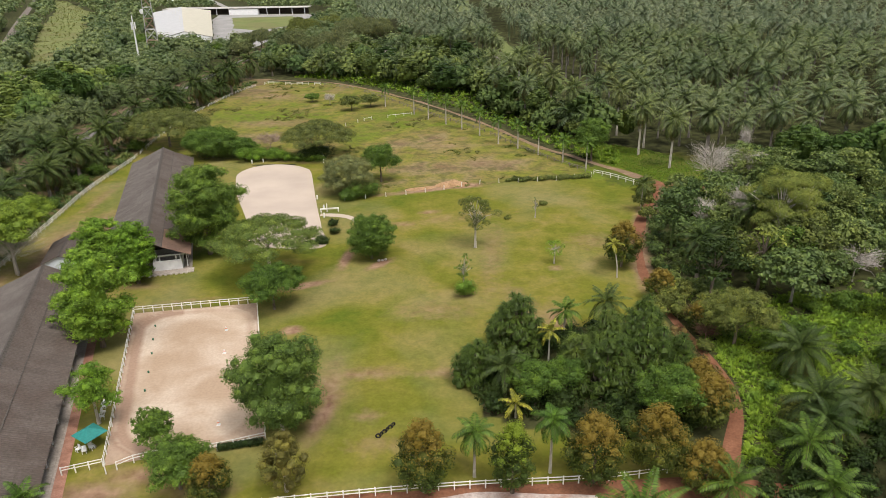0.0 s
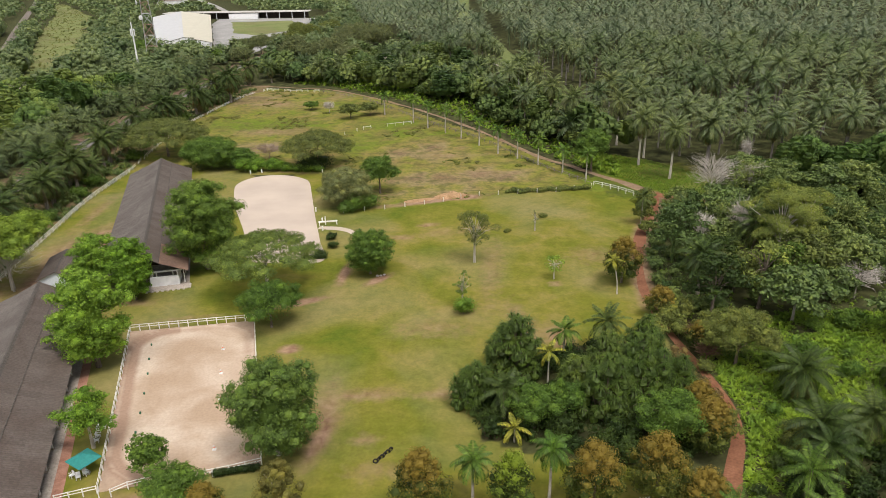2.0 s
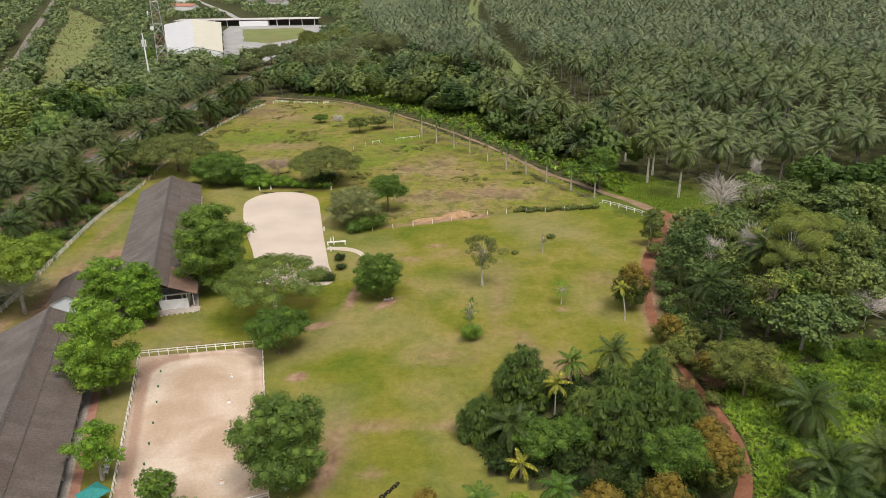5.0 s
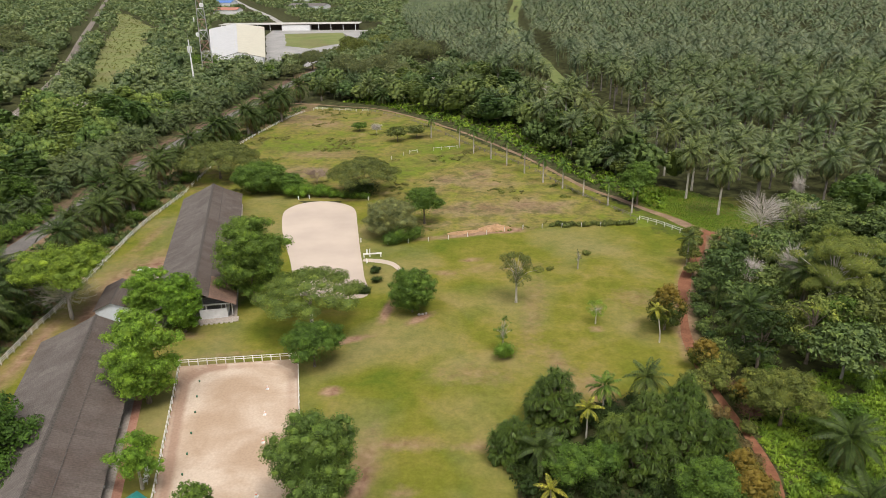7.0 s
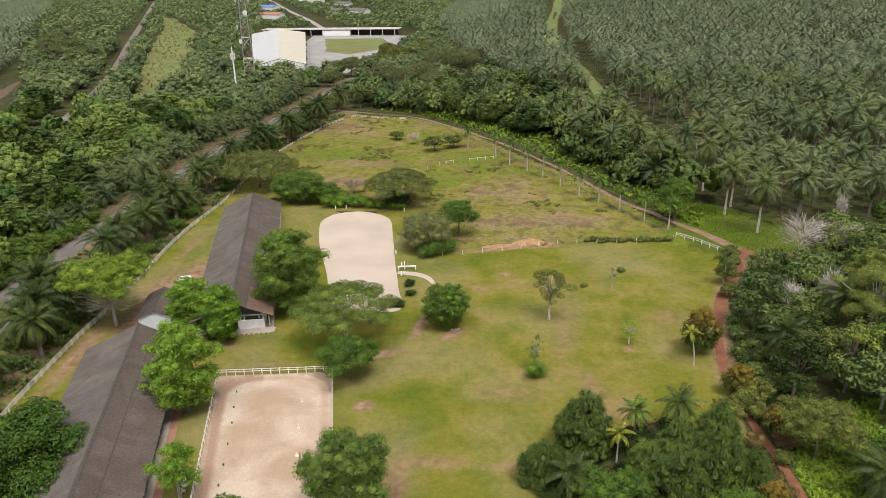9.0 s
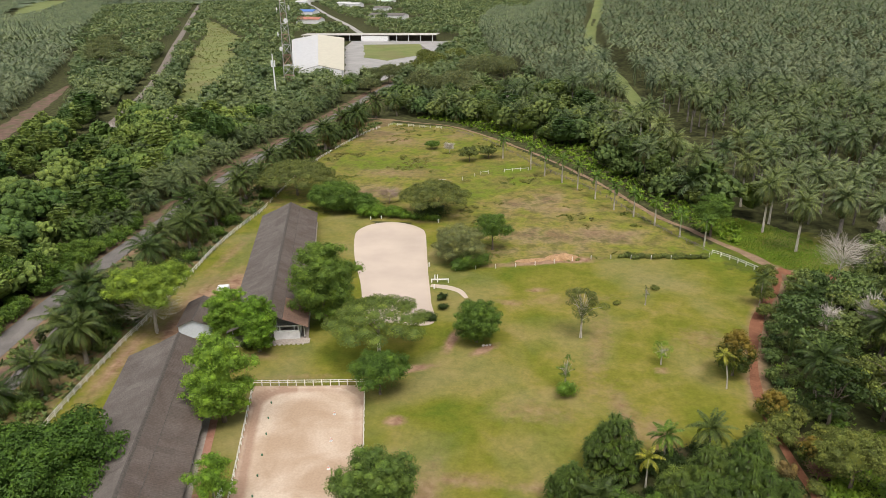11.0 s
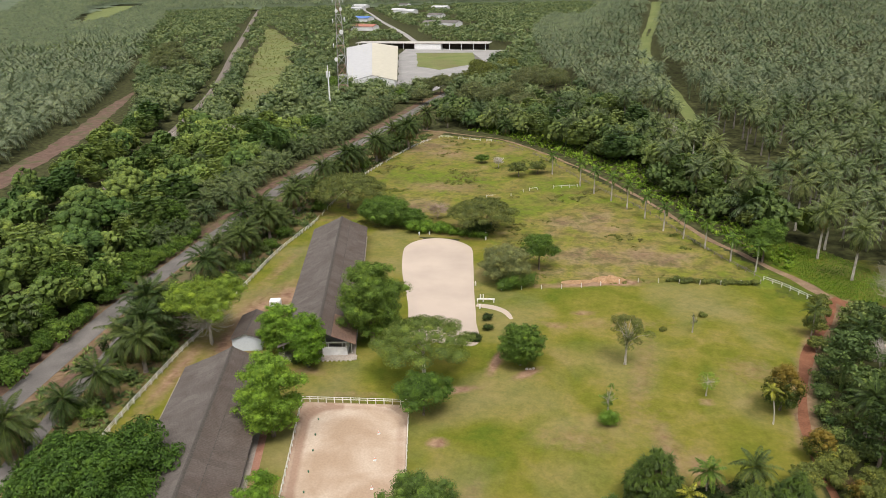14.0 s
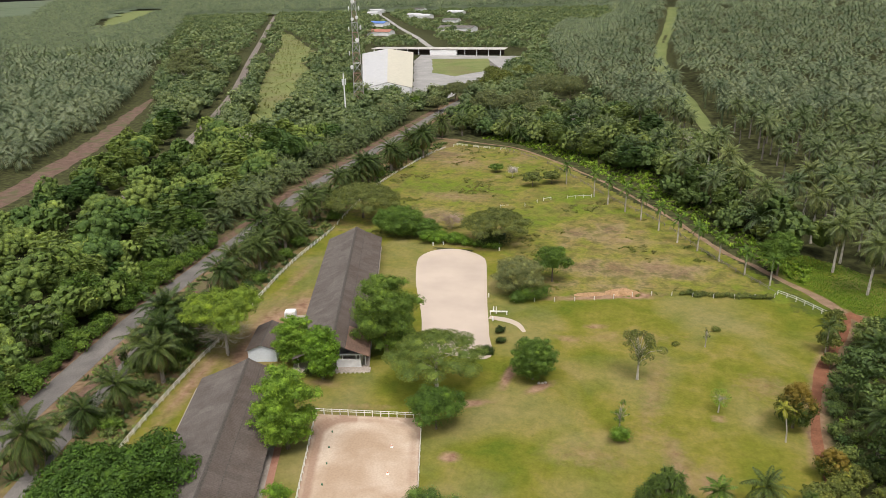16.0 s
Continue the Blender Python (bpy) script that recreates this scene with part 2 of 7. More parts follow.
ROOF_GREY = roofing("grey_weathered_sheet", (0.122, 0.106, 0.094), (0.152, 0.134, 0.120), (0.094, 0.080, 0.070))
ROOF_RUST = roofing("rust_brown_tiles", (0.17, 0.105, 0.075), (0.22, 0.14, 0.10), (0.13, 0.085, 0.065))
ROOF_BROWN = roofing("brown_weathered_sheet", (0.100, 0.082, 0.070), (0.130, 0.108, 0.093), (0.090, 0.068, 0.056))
RIDGE_CAP = plain("dark_ridge_cap", (0.095, 0.083, 0.073), 0.85, 0.2, 0.2)
TEAL = plain("teal_canvas", (0.025, 0.20, 0.18), 0.7, 0.3, 0.1)
STEEL = plain("galvanised_steel", (0.55, 0.55, 0.55), 0.4, 0.5, 0.1, 2.0, 0.6)
RED_PAINT = plain("red_tower_paint", (0.36, 0.20, 0.17), 0.5, 0.4, 0.1)
BLUE_ROOF = plain("blue_roof_sheet", (0.10, 0.20, 0.48), 0.5, 0.4, 0.1)
RUST_ROOF = plain("rusty_roof_sheet", (0.38, 0.17, 0.12), 0.7, 0.3, 0.15)
ORANGE = plain("orange_cone_plastic", (0.75, 0.16, 0.04), 0.5, 0.4, 0.05)
GREEN_PLASTIC = plain("green_marker_plastic", (0.03, 0.14, 0.07), 0.5, 0.4, 0.05)
RUBBER = plain("black_rubber", (0.02, 0.018, 0.017), 0.8, 0.3, 0.2)
STONE = earthy("pale_stone", (0.40, 0.36, 0.31), (0.60, 0.55, 0.50), 1.5, 6.0)
BARK = barky("grey_brown_bark", (0.09, 0.07, 0.05), (0.22, 0.18, 0.14))
PALE_BARK = barky("pale_bark", (0.30, 0.27, 0.23), (0.52, 0.48, 0.42))
DEAD_WOOD = barky("bleached_dead_wood", (0.34, 0.30, 0.26), (0.56, 0.52, 0.47))
# Row palms: a darker copy of the bark, shade put into the colour.
PLANT_BARK = barky("shade_darkened_bark", (0.105, 0.092, 0.080), (0.21, 0.188, 0.165))
PALM_BARK = barky("palm_bark", (0.13, 0.105, 0.085), (0.30, 0.26, 0.22))
LEAF_MID = leafy("broad_leaves", (0.076, 0.142, 0.022), (0.120, 0.192, 0.031))
LEAF_DEEP = leafy("deep_green_leaves", (0.056, 0.112, 0.016), (0.098, 0.160, 0.024))
LEAF_BRIGHT = leafy("bright_leaves", (0.112, 0.205, 0.022), (0.155, 0.25, 0.032))
LEAF_DARK = leafy("dark_leaves", (0.026, 0.048, 0.011), (0.048, 0.076, 0.016))
LEAF_OLIVE = leafy("olive_leaves", (0.12, 0.145, 0.032), (0.155, 0.18, 0.045))
LEAF_DULL = leafy("dull_grey_leaves", (0.12, 0.145, 0.055), (0.16, 0.18, 0.08))
LEAF_GOLD = leafy("bronze_flush_leaves", (0.062, 0.092, 0.016), (0.092, 0.112, 0.020), (0.215, 0.150, 0.024), 0.66)
LEAF_LIME = leafy("lime_flush_leaves", (0.050, 0.085, 0.016), (0.064, 0.098, 0.018), (0.20, 0.27, 0.024), 0.80)
LEAF_FRESH = leafy("fresh_leaves", (0.130, 0.240, 0.024), (0.180, 0.295, 0.036))
LEAF_RUSSET = leafy("russet_leaves", (0.13, 0.10, 0.04), (0.19, 0.14, 0.05))
# Distant woods: the veil of haze is painted into a paler leaf colour.
LEAF_HAZED = leafy("haze_paled_leaves", (0.085, 0.132, 0.05), (0.195, 0.245, 0.092), spec=0.35, rough=0.5, tint=True, range_=0.4)
LEAF_THIN = leafy("thin_yellowish_leaves", (0.160, 0.205, 0.042), (0.205, 0.245, 0.056))
LEAF_RAIN = leafy("feathery_olive_leaves", (0.105, 0.132, 0.034), (0.140, 0.165, 0.046))
LEAF_BROADEST = leafy("large_pale_leaves", (0.098, 0.150, 0.042), (0.145, 0.20, 0.062), spec=0.3)
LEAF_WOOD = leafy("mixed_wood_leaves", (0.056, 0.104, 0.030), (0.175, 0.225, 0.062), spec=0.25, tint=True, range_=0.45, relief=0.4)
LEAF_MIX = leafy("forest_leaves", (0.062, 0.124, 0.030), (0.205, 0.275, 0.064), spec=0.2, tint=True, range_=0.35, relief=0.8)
FROND = leafy("palm_fronds", (0.040, 0.070, 0.016), (0.078, 0.108, 0.027), spec=0.2)
FROND_PLANT = leafy("plantation_palm_fronds", (0.080, 0.120, 0.042), (0.140, 0.178, 0.068), spec=0.4, rough=0.5)
# Far palms' base colour is lifted paler and greyer to paint in haze.
FROND_HAZED = leafy("haze_paled_fronds", (0.095, 0.135, 0.066), (0.18, 0.218, 0.115), spec=0.5, rough=0.5, tint=True, range_=0.5)
FROND_GREEN = leafy("verge_fronds", (0.060, 0.095, 0.034), (0.13, 0.165, 0.058), spec=0.3, rough=0.5, tint=True)
FROND_LIGHT = leafy("light_palm_fronds", (0.066, 0.130, 0.018), (0.094, 0.155, 0.024), spec=0.2)
FROND_OLD = leafy("old_brown_fronds", (0.17, 0.14, 0.06), (0.23, 0.19, 0.085))
# Yellower, lighter fronds for edge palms, their sunlit look put into the colour.
FROND_EDGE = leafy("painted_sunlit_fronds", (0.100, 0.140, 0.040), (0.150, 0.180, 0.058), spec=0.35)
FROND_DRY = leafy("yellowing_fronds", (0.125, 0.125, 0.045), (0.19, 0.165, 0.07), spec=0.3)
FROND_YELLOW = leafy("yellow_palm_fronds", (0.21, 0.23, 0.03), (0.27, 0.27, 0.04))
BLADE = leafy("pandanus_blades", (0.066, 0.110, 0.018), (0.105, 0.150, 0.028), spec=0.3, rough=0.5)
FERN = leafy("fern_leaves", (0.110, 0.195, 0.018), (0.225, 0.335, 0.033), tint=True, range_=0.6)
TUFT = leafy("pasture_weed_leaves", (0.135, 0.160, 0.030), (0.215, 0.195, 0.066), tint=True, range_=0.5)

# ---- mesh helpers ----


def rise_of(x, y):
    """The ground's height: level round the estate, rising gently through the plantation to the north-east."""
    x, y = np.asarray(x, float), np.asarray(y, float)

    def ease(v, lo, hi):
        t = np.clip((v - lo) / (hi - lo), 0, 1)
        return t * t * (3 - 2 * t)

    north = 0.054 * np.minimum(12 * np.logaddexp(0, (y - 222) / 12), 1250)
    east = np.minimum(np.maximum(x - 48, 0) * 0.045, 9) * ease(y, 165, 215)
    return ease(x, -75, 25) * north + east


def join(*pieces):
    vs, fs, k = [], [], 0
    for v, f in pieces:
        vs.append(v)
        fs.append(f + k)
        k += len(v)
    return np.concatenate(vs), np.concatenate(fs)


def mesh_of(name, v, f, material, smooth=False):
    me = bpy.data.meshes.new(name)
    me.from_pydata(np.asarray(v, float).tolist(), [], np.asarray(f, int).tolist())
    me.materials.append(material)
    if smooth:
        me.polygons.foreach_set("use_smooth", [True] * len(me.polygons))
    me.update()
    return me


def part(name, data, material, parent=None, label="", smooth=False, at=None):
    """One mesh object from (vertices, faces) or from a ready mesh, under a thing or a part."""
    me = data if isinstance(data, bpy.types.Mesh) else mesh_of(name, *data, material, smooth)
    ob = new(name, me)
    if parent is not None:
        ob.parent = parent
    if at is not None:
        ob.matrix_basis = at
    return tagged(ob, label)


def thing(name, label, category, at=None, group="", kind=""):
    ob = new(name)
    ob.empty_display_size = 0.3
    if at is not None:
        ob.matrix_basis = at
    return tagged(ob, label, category, group, kind)


def box(cx, cy, cz, sx, sy, sz, bevel=0.0):
    """A box by its middle and its size, with its upper edges drawn in where bevelled."""
    x, y, z = sx / 2, sy / 2, sz / 2
    i = bevel
    v = [(-x, -y, -z), (x, -y, -z), (x, y, -z), (-x, y, -z), (-x, -y, z - i), (x, -y, z - i), (x, y, z - i), (-x, y, z - i)]
    f = [(3, 2, 1, 0), (0, 1, 5, 4), (1, 2, 6, 5), (2, 3, 7, 6), (3, 0, 4, 7)]
    if i:
        v += [(-x + i, -y + i, z), (x - i, -y + i, z), (x - i, y - i, z), (-x + i, y - i, z)]
        f += [(4, 5, 9, 8), (5, 6, 10, 9), (6, 7, 11, 10), (7, 4, 8, 11), (8, 9, 10, 11)]
    else:
        f += [(4, 5, 6, 7)]
    return np.array(v, float) + (cx, cy, cz), np.array(f)


def tube(points, radii, sides=6):
    p = np.asarray(points, float)
    d = np.gradient(p, axis=0)
    d /= np.linalg.norm(d, axis=1, keepdims=True) + 1e-9
    ref = np.where(np.abs(d[:, 2:3]) > 0.9, (1.0, 0, 0), (0, 0, 1.0))
    a = np.cross(d, ref)
    a /= np.linalg.norm(a, axis=1, keepdims=True) + 1e-9
    b = np.cross(d, a)
    ang = np.arange(sides) * 2 * np.pi / sides
    r = np.asarray(radii, float)[:, None, None]
    v = p[:, None] + r * (np.cos(ang)[None, :, None] * a[:, None] + np.sin(ang)[None, :, None] * b[:, None])
    k = len(p)
    i, j = np.meshgrid(np.arange(k - 1), np.arange(sides), indexing="ij")
    q = np.stack([i * sides + j, i * sides + (j + 1) % sides, (i + 1) * sides + (j + 1) % sides, (i + 1) * sides + j], -1)
    return v.reshape(-1, 3), q.reshape(-1, 4)


def turned(data, angle=0.0, scale=1.0, shift=(0, 0, 0)):
    v, f = data
    c, s = np.cos(angle), np.sin(angle)
    return v @ np.array([[c, s, 0], [-s, c, 0], [0, 0, 1]]) * scale + np.asarray(shift, float), f


def leaves(spots, normals, size, r, slim=0.55):
    """Diamond-shaped leaf sprays at the spots, facing about along the normals."""
    k = len(spots)
    n = normals + r.normal(0, 0.33, (k, 3))
    n /= np.linalg.norm(n, axis=1, keepdims=True) + 1e-9
    t = np.cross(n, r.normal(0, 1, (k, 3)))
    t /= np.linalg.norm(t, axis=1, keepdims=True) + 1e-9
    s = np.cross(n, t)
    L = size * r.uniform(0.7, 1.3, (k, 1))
    v = np.stack([spots - t * L / 2, spots + s * L * slim / 2 + n * L * 0.08, spots + t * L / 2, spots - s * L * slim / 2 + n * L * 0.08], 1)
    return v.reshape(-1, 3), np.arange(4 * k).reshape(-1, 4)


CUBE = None


def core_of(centre, radius, r, low=False):
    """A knobbly inner mass of foliage that stops the light in the middle of a puff."""
    global CUBE
    if CUBE is None:
        pts, faces, index = [], [], {}
        for ax in range(3):
            for sgn in (-1, 1):
                for a in range(2):
                    for b in range(2):
                        q = []
                        for da, db in ((0, 0), (1, 0), (1, 1), (0, 1)):
                            p = [0, 0, 0]
                            p[ax], p[(ax + 1) % 3], p[(ax + 2) % 3] = sgn, a + da - 1, b + db - 1
                            q.append(index.setdefault(tuple(p), len(index)))
                        faces.append(q)
        pts = np.array(list(index), float)
        CUBE = pts / np.linalg.norm(pts, axis=1, keepdims=True), np.array(faces)
    if low:
        x, y, z = (np.asarray(radius) * 0.5 * np.ones(3)).tolist()
        return np.array([(a * x, b * y, c * z) for a in (-1, 1) for b in (-1, 1) for c in (-1, 1)], float) * r.uniform(0.8, 1.15, (8, 1)) + centre, np.array([(0, 1, 3, 2), (4, 6, 7, 5), (0, 4, 5, 1), (2, 3, 7, 6), (0, 2, 6, 4), (1, 5, 7, 3)])
    v = CUBE[0] * radius * r.uniform(0.7, 1.1, (len(CUBE[0]), 1))
    return v + centre, CUBE[1]


def crown_of(puffs, size, density, r, core=0.68, under=-0.45, slim=0.55, low=False):
    """A crown out of puffs (x, y, z, radius, flatness): leaf sprays on the outside of each, thinner below."""
    out = []
    for x, y, z, rad, flat in puffs:
        k = max(12, int(density * rad * rad * 12.5 / (size * size * slim)))
        d = r.normal(0, 1, (int(k * 1.6), 3))
        d /= np.linalg.norm(d, axis=1, keepdims=True)
        d = d[d[:, 2] > under + r.uniform(-0.3, 0.3, len(d))][:k]
        squash = np.array((1, 1, flat))
        reach = r.uniform(0.82, 1.2, (len(d), 1))
        out.append(leaves(d * squash * rad * reach + (x, y, z), d + (0, 0, 0.35), size, r, slim))
        if core:
            out.append(core_of((x, y, z), np.array((core * rad, core * rad, core * rad * flat)), r, low))
    return join(*out)


def limbs_of(height, crown_base, spread, r, trunk=0.25, count=6, lean=0.0, ends=None):
    """A tapered trunk with limbs that rise into the crown."""
    top = crown_base + (height - crown_base) * 0.55
    path = np.array([(lean * s * s * height * 0.4 + r.normal(0, 0.05) * height * 0.05 * s, r.normal(0, 0.05) * height * 0.05, s * top) for s in np.linspace(0, 1, 6)])
    path[0] = (0, 0, -0.15)
    rad = trunk * np.array([1.35, 1.0, 0.85, 0.7, 0.5, 0.25])
    out = [tube(path, rad, 7)]
    for i in range(count):
        s = r.uniform(0.45, 0.9)
        k = min(4, int(s * 5))
        start = path[k] + (path[k + 1] - path[k]) * (s * 5 - k)
        if ends is not None:
            end = np.asarray(ends[i % len(ends)], float)
        else:
            a = i * 2.4 + r.uniform(-0.4, 0.4)
            reach = spread * r.uniform(0.5, 0.85)
            end = np.array((np.cos(a) * reach, np.sin(a) * reach, crown_base + (height - crown_base) * r.uniform(0.35, 0.8)))
        mid = (start + end) / 2 + (0, 0, 0.12 * np.linalg.norm(end - start))
        out.append(tube([start, mid, end], [trunk * 0.42, trunk * 0.28, trunk * 0.1], 5))
    return join(*out)


def dome_puffs(height, width, base, r, count, flat=0.8, egg=1.0, ragged=0.15, puff=0.3):
    """Puffs over an ellipsoid from base to height; egg below 1 narrows the top."""
    c, h = (base + height) / 2, (height - base) / 2
    out = []
    for i in range(count):
        z = 1 - 2 * (i + 0.5) / count
        z = max(-0.75, z)
        a = i * 2.39996 + r.uniform(-0.3, 0.3)
        ring = np.sqrt(max(0, 1 - z * z)) * (egg if z > 0.2 else 1.0)
        pr = width * puff * r.uniform(0.75, 1.2)
        k = (1 - 0.55 * puff * 2) * r.uniform(1 - ragged, 1 + ragged)
        out.append((np.cos(a) * ring * width / 2 * k, np.sin(a) * ring * width / 2 * k, c + z * (h - pr * flat * 0.75) * r.uniform(1 - ragged, 1.0), pr, flat))
    out.append((0, 0, c, width * 0.26, h / (width * 0.36 + 1e-6) * 0.55))
    return out


def lobed_puffs(height, width, base, r, lobes, sub, flat=0.75, low=-0.35, spread=1.0):
    """A crown out of uneven boughs, each a heap of smaller clumps, with gaps between."""
    c, h = (base + height) / 2, (height - base) / 2
    out = []
    for i in range(lobes):
        z = 1 - (1 - low) * (i + 0.35) / lobes
        a = i * 2.39996 + r.uniform(-0.5, 0.5)
        ring = math.sqrt(max(0.05, 1 - z * z)) * r.uniform(0.75, 1.12) * spread
        lr = width * r.uniform(0.18, 0.26)
        p = np.array((math.cos(a) * ring * (width / 2 - lr * 0.55), math.sin(a) * ring * (width / 2 - lr * 0.55), c + z * (h - lr * flat * 0.8) * r.uniform(0.86, 1.06)))
        out.append((*p, lr * 0.74, flat))
        for j in range(sub):
            dz = r.uniform(-0.25, 1.0)
            b = j * 2.39996 + r.uniform(-0.6, 0.6)
            q = math.sqrt(1 - dz * dz) * lr * 0.85
            out.append((p[0] + math.cos(b) * q, p[1] + math.sin(b) * q, p[2] + dz * lr * flat * 0.72, lr * r.uniform(0.28, 0.46), flat * 0.9))
    return out


def tree_parts(form, height, width, r, size=0.5, density=0.5):
    """(trunk, crown) of one tree form."""
    if form in ("dome", "high", "raised", "full", "tiers", "mound"):
        base, lobes, sub, flat, low, lean, under = {"dome": (0.16, 10, 5, 0.8, -0.6, 0.0, -0.5), "high": (0.45, 9, 5, 0.6, -0.3, 0.25, -0.3), "raised": (0.38, 13, 6, 0.75, -0.4, 0.1, -0.4), "full": (0.02, 24, 6, 0.85, -0.95, 0.0, -0.6), "tiers": (0.22, 11, 5, 0.5, -0.5, 0.0, -0.4), "mound": (-0.25, 14, 6, 0.55, -0.1, 0.0, -0.5)}[form]
        puffs = lobed_puffs(height, width, height * base, r, lobes, sub, flat, low)
        ends = [p[:3] for p in puffs[::sub + 1]]
        if form in ("full", "dome"):
            puffs.append((0, 0, height * (base + 1) / 2, width * 0.38, height * (1 - base) * 0.40 / (width * 0.38)))
        return limbs_of(height, height * max(0.1, base), width / 2, r, 0.018 * height + 0.06, lobes, lean, ends=ends), crown_of(puffs, size, density, r, under=under, low=size >= 0.44)
    if form == "far":
        puffs = [(math.cos(i * 2.4) * width * 0.28 * min(1, i), math.sin(i * 2.4) * width * 0.28 * min(1, i), height * (0.78 if i == 0 else r.uniform(0.42, 0.7)), width * r.uniform(0.18, 0.29), 0.8) for i in range(8)]
        return core_of((0, 0, height * 0.4), np.array((width * 0.36, width * 0.36, height * 0.34)), r), crown_of(puffs, size, density, r, core=0.78, low=True)
    if form == "egg":
        puffs = dome_puffs(height, width, height * 0.08, r, 46, 0.9, 0.74, 0.1, 0.135)
        return limbs_of(height, height * 0.14, width / 3, r, 0.018 * height + 0.04), crown_of(puffs, size, density, r, under=-0.8)
    if form in ("umbrella", "rain"):
        out, bow = [], 0.36 if form == "umbrella" else 0.52
        for i in range(int(14 + width * 0.8)):
            a, q = i * 2.39996, np.sqrt((i + 0.5) / (14 + width * 0.8)) * 0.88
            out.append((np.cos(a) * q * width / 2, np.sin(a) * q * width / 2, height * (0.90 - bow * q * q) * r.uniform(0.93, 1.0), width * r.uniform(0.07, 0.12), 0.45 if form == "umbrella" else 0.55))
        ends = [(p[0] * 0.9, p[1] * 0.9, p[2] - 0.4) for p in out[4::3]]
        return limbs_of(height, height * 0.35, width / 2, r, 0.028 * height, len(ends), ends=ends), crown_of(out, size, density, r, core=0.6)
    if form == "airy":
        out = []
        for i in range(30):
            z = r.uniform(-0.9, 0.95)
            a, q = i * 2.39996, r.uniform(0.3, 1.0) * math.sqrt(1 - z * z)
            out.append((np.cos(a) * q * width / 2, np.sin(a) * q * width / 2, height * (0.68 + 0.3 * z), width * r.uniform(0.07, 0.13), 0.65))
        ends = [(p[0], p[1], p[2]) for p in out]
        return limbs_of(height, height * 0.4, width / 2, r, 0.016 * height + 0.05, 22, ends=ends), crown_of(out, size, density * 0.45, r, core=0)
    if form == "bush":
        puffs = [(np.cos(i * 2.4) * width * 0.28 * q, np.sin(i * 2.4) * width * 0.28 * q, height * r.uniform(0.3, 0.66), width * r.uniform(0.17, 0.26), 0.85) for i, q in enumerate(np.linspace(0.1, 1.1, 9))]
        return limbs_of(height * 0.7, height * 0.1, width / 3, r, 0.05, 4), crown_of(puffs, size, density, r, under=-0.9, low=size >= 0.3)
    # dead: bare forked limbs with twigs
    out = [limbs_of(height * 0.8, height * 0.3, width / 2, r, 0.08 + height * 0.008, 9)]
    for i in range(420):
        a, q = i * 2.4, r.uniform(0.15, 0.85)
        p = np.array((np.cos(a) * q * width / 2, np.sin(a) * q * width / 2, height * r.uniform(0.45, 0.85)))
        e = p * (1.22, 1.22, 1) + r.normal(0, 0.05, 3) * height + (0, 0, height * r.uniform(-0.02, 0.11))
        out.append(tube([p * (0.6, 0.6, 0.92), p, e], [0.034, 0.024, 0.010], 3))
    return join(*out), None


def frond(length, rise, droop, pairs, leaflet, slim, r, hang=0.35, bends=7):
    """An arching feather leaf along +x: a midrib and pairs of leaflets."""
    s = np.linspace(0, 1, bends)
    ang = rise - droop * s ** 1.2
    step = np.stack([np.cos(ang), np.zeros(bends), np.sin(ang)], 1) * length / (bends - 1)
    p = np.concatenate([np.zeros((1, 3)), np.cumsum(step[:-1], 0)])
    w = 0.07 * (1.1 - s)[:, None] * np.array((0, 1, 0))
    rib = np.stack([p - w, p + w], 1).reshape(-1, 3)
    i = np.arange(bends - 1)
    out = [(rib, np.stack([2 * i, 2 * i + 1, 2 * i + 3, 2 * i + 2], 1))]
    u = np.linspace(0.16, 1.0, pairs)
    at = np.stack([np.interp(u, s, p[:, k]) for k in range(3)], 1)
    tan = np.stack([np.interp(u, s, step[:, k]) for k in range(3)], 1)
    tan /= np.linalg.norm(tan, axis=1, keepdims=True)
    size = leaflet * (0.35 + 0.65 * np.sin(np.pi * np.clip(u * 0.86 + 0.1, 0, 1)))[:, None]
    for side in (-1, 1):
        d = tan * 0.55 + np.array((0, side, 0)) + np.array((0, 0, -1)) * (hang + r.uniform(-0.15, 0.15, (pairs, 1)))
        d /= np.linalg.norm(d, axis=1, keepdims=True)
        m = at + d * size * 0.4
        q = np.stack([at, m + tan * slim, at + d * size, m - tan * slim], 1)
        out.append((q.reshape(-1, 3), np.arange(4 * pairs).reshape(-1, 4)))
    return join(*out)


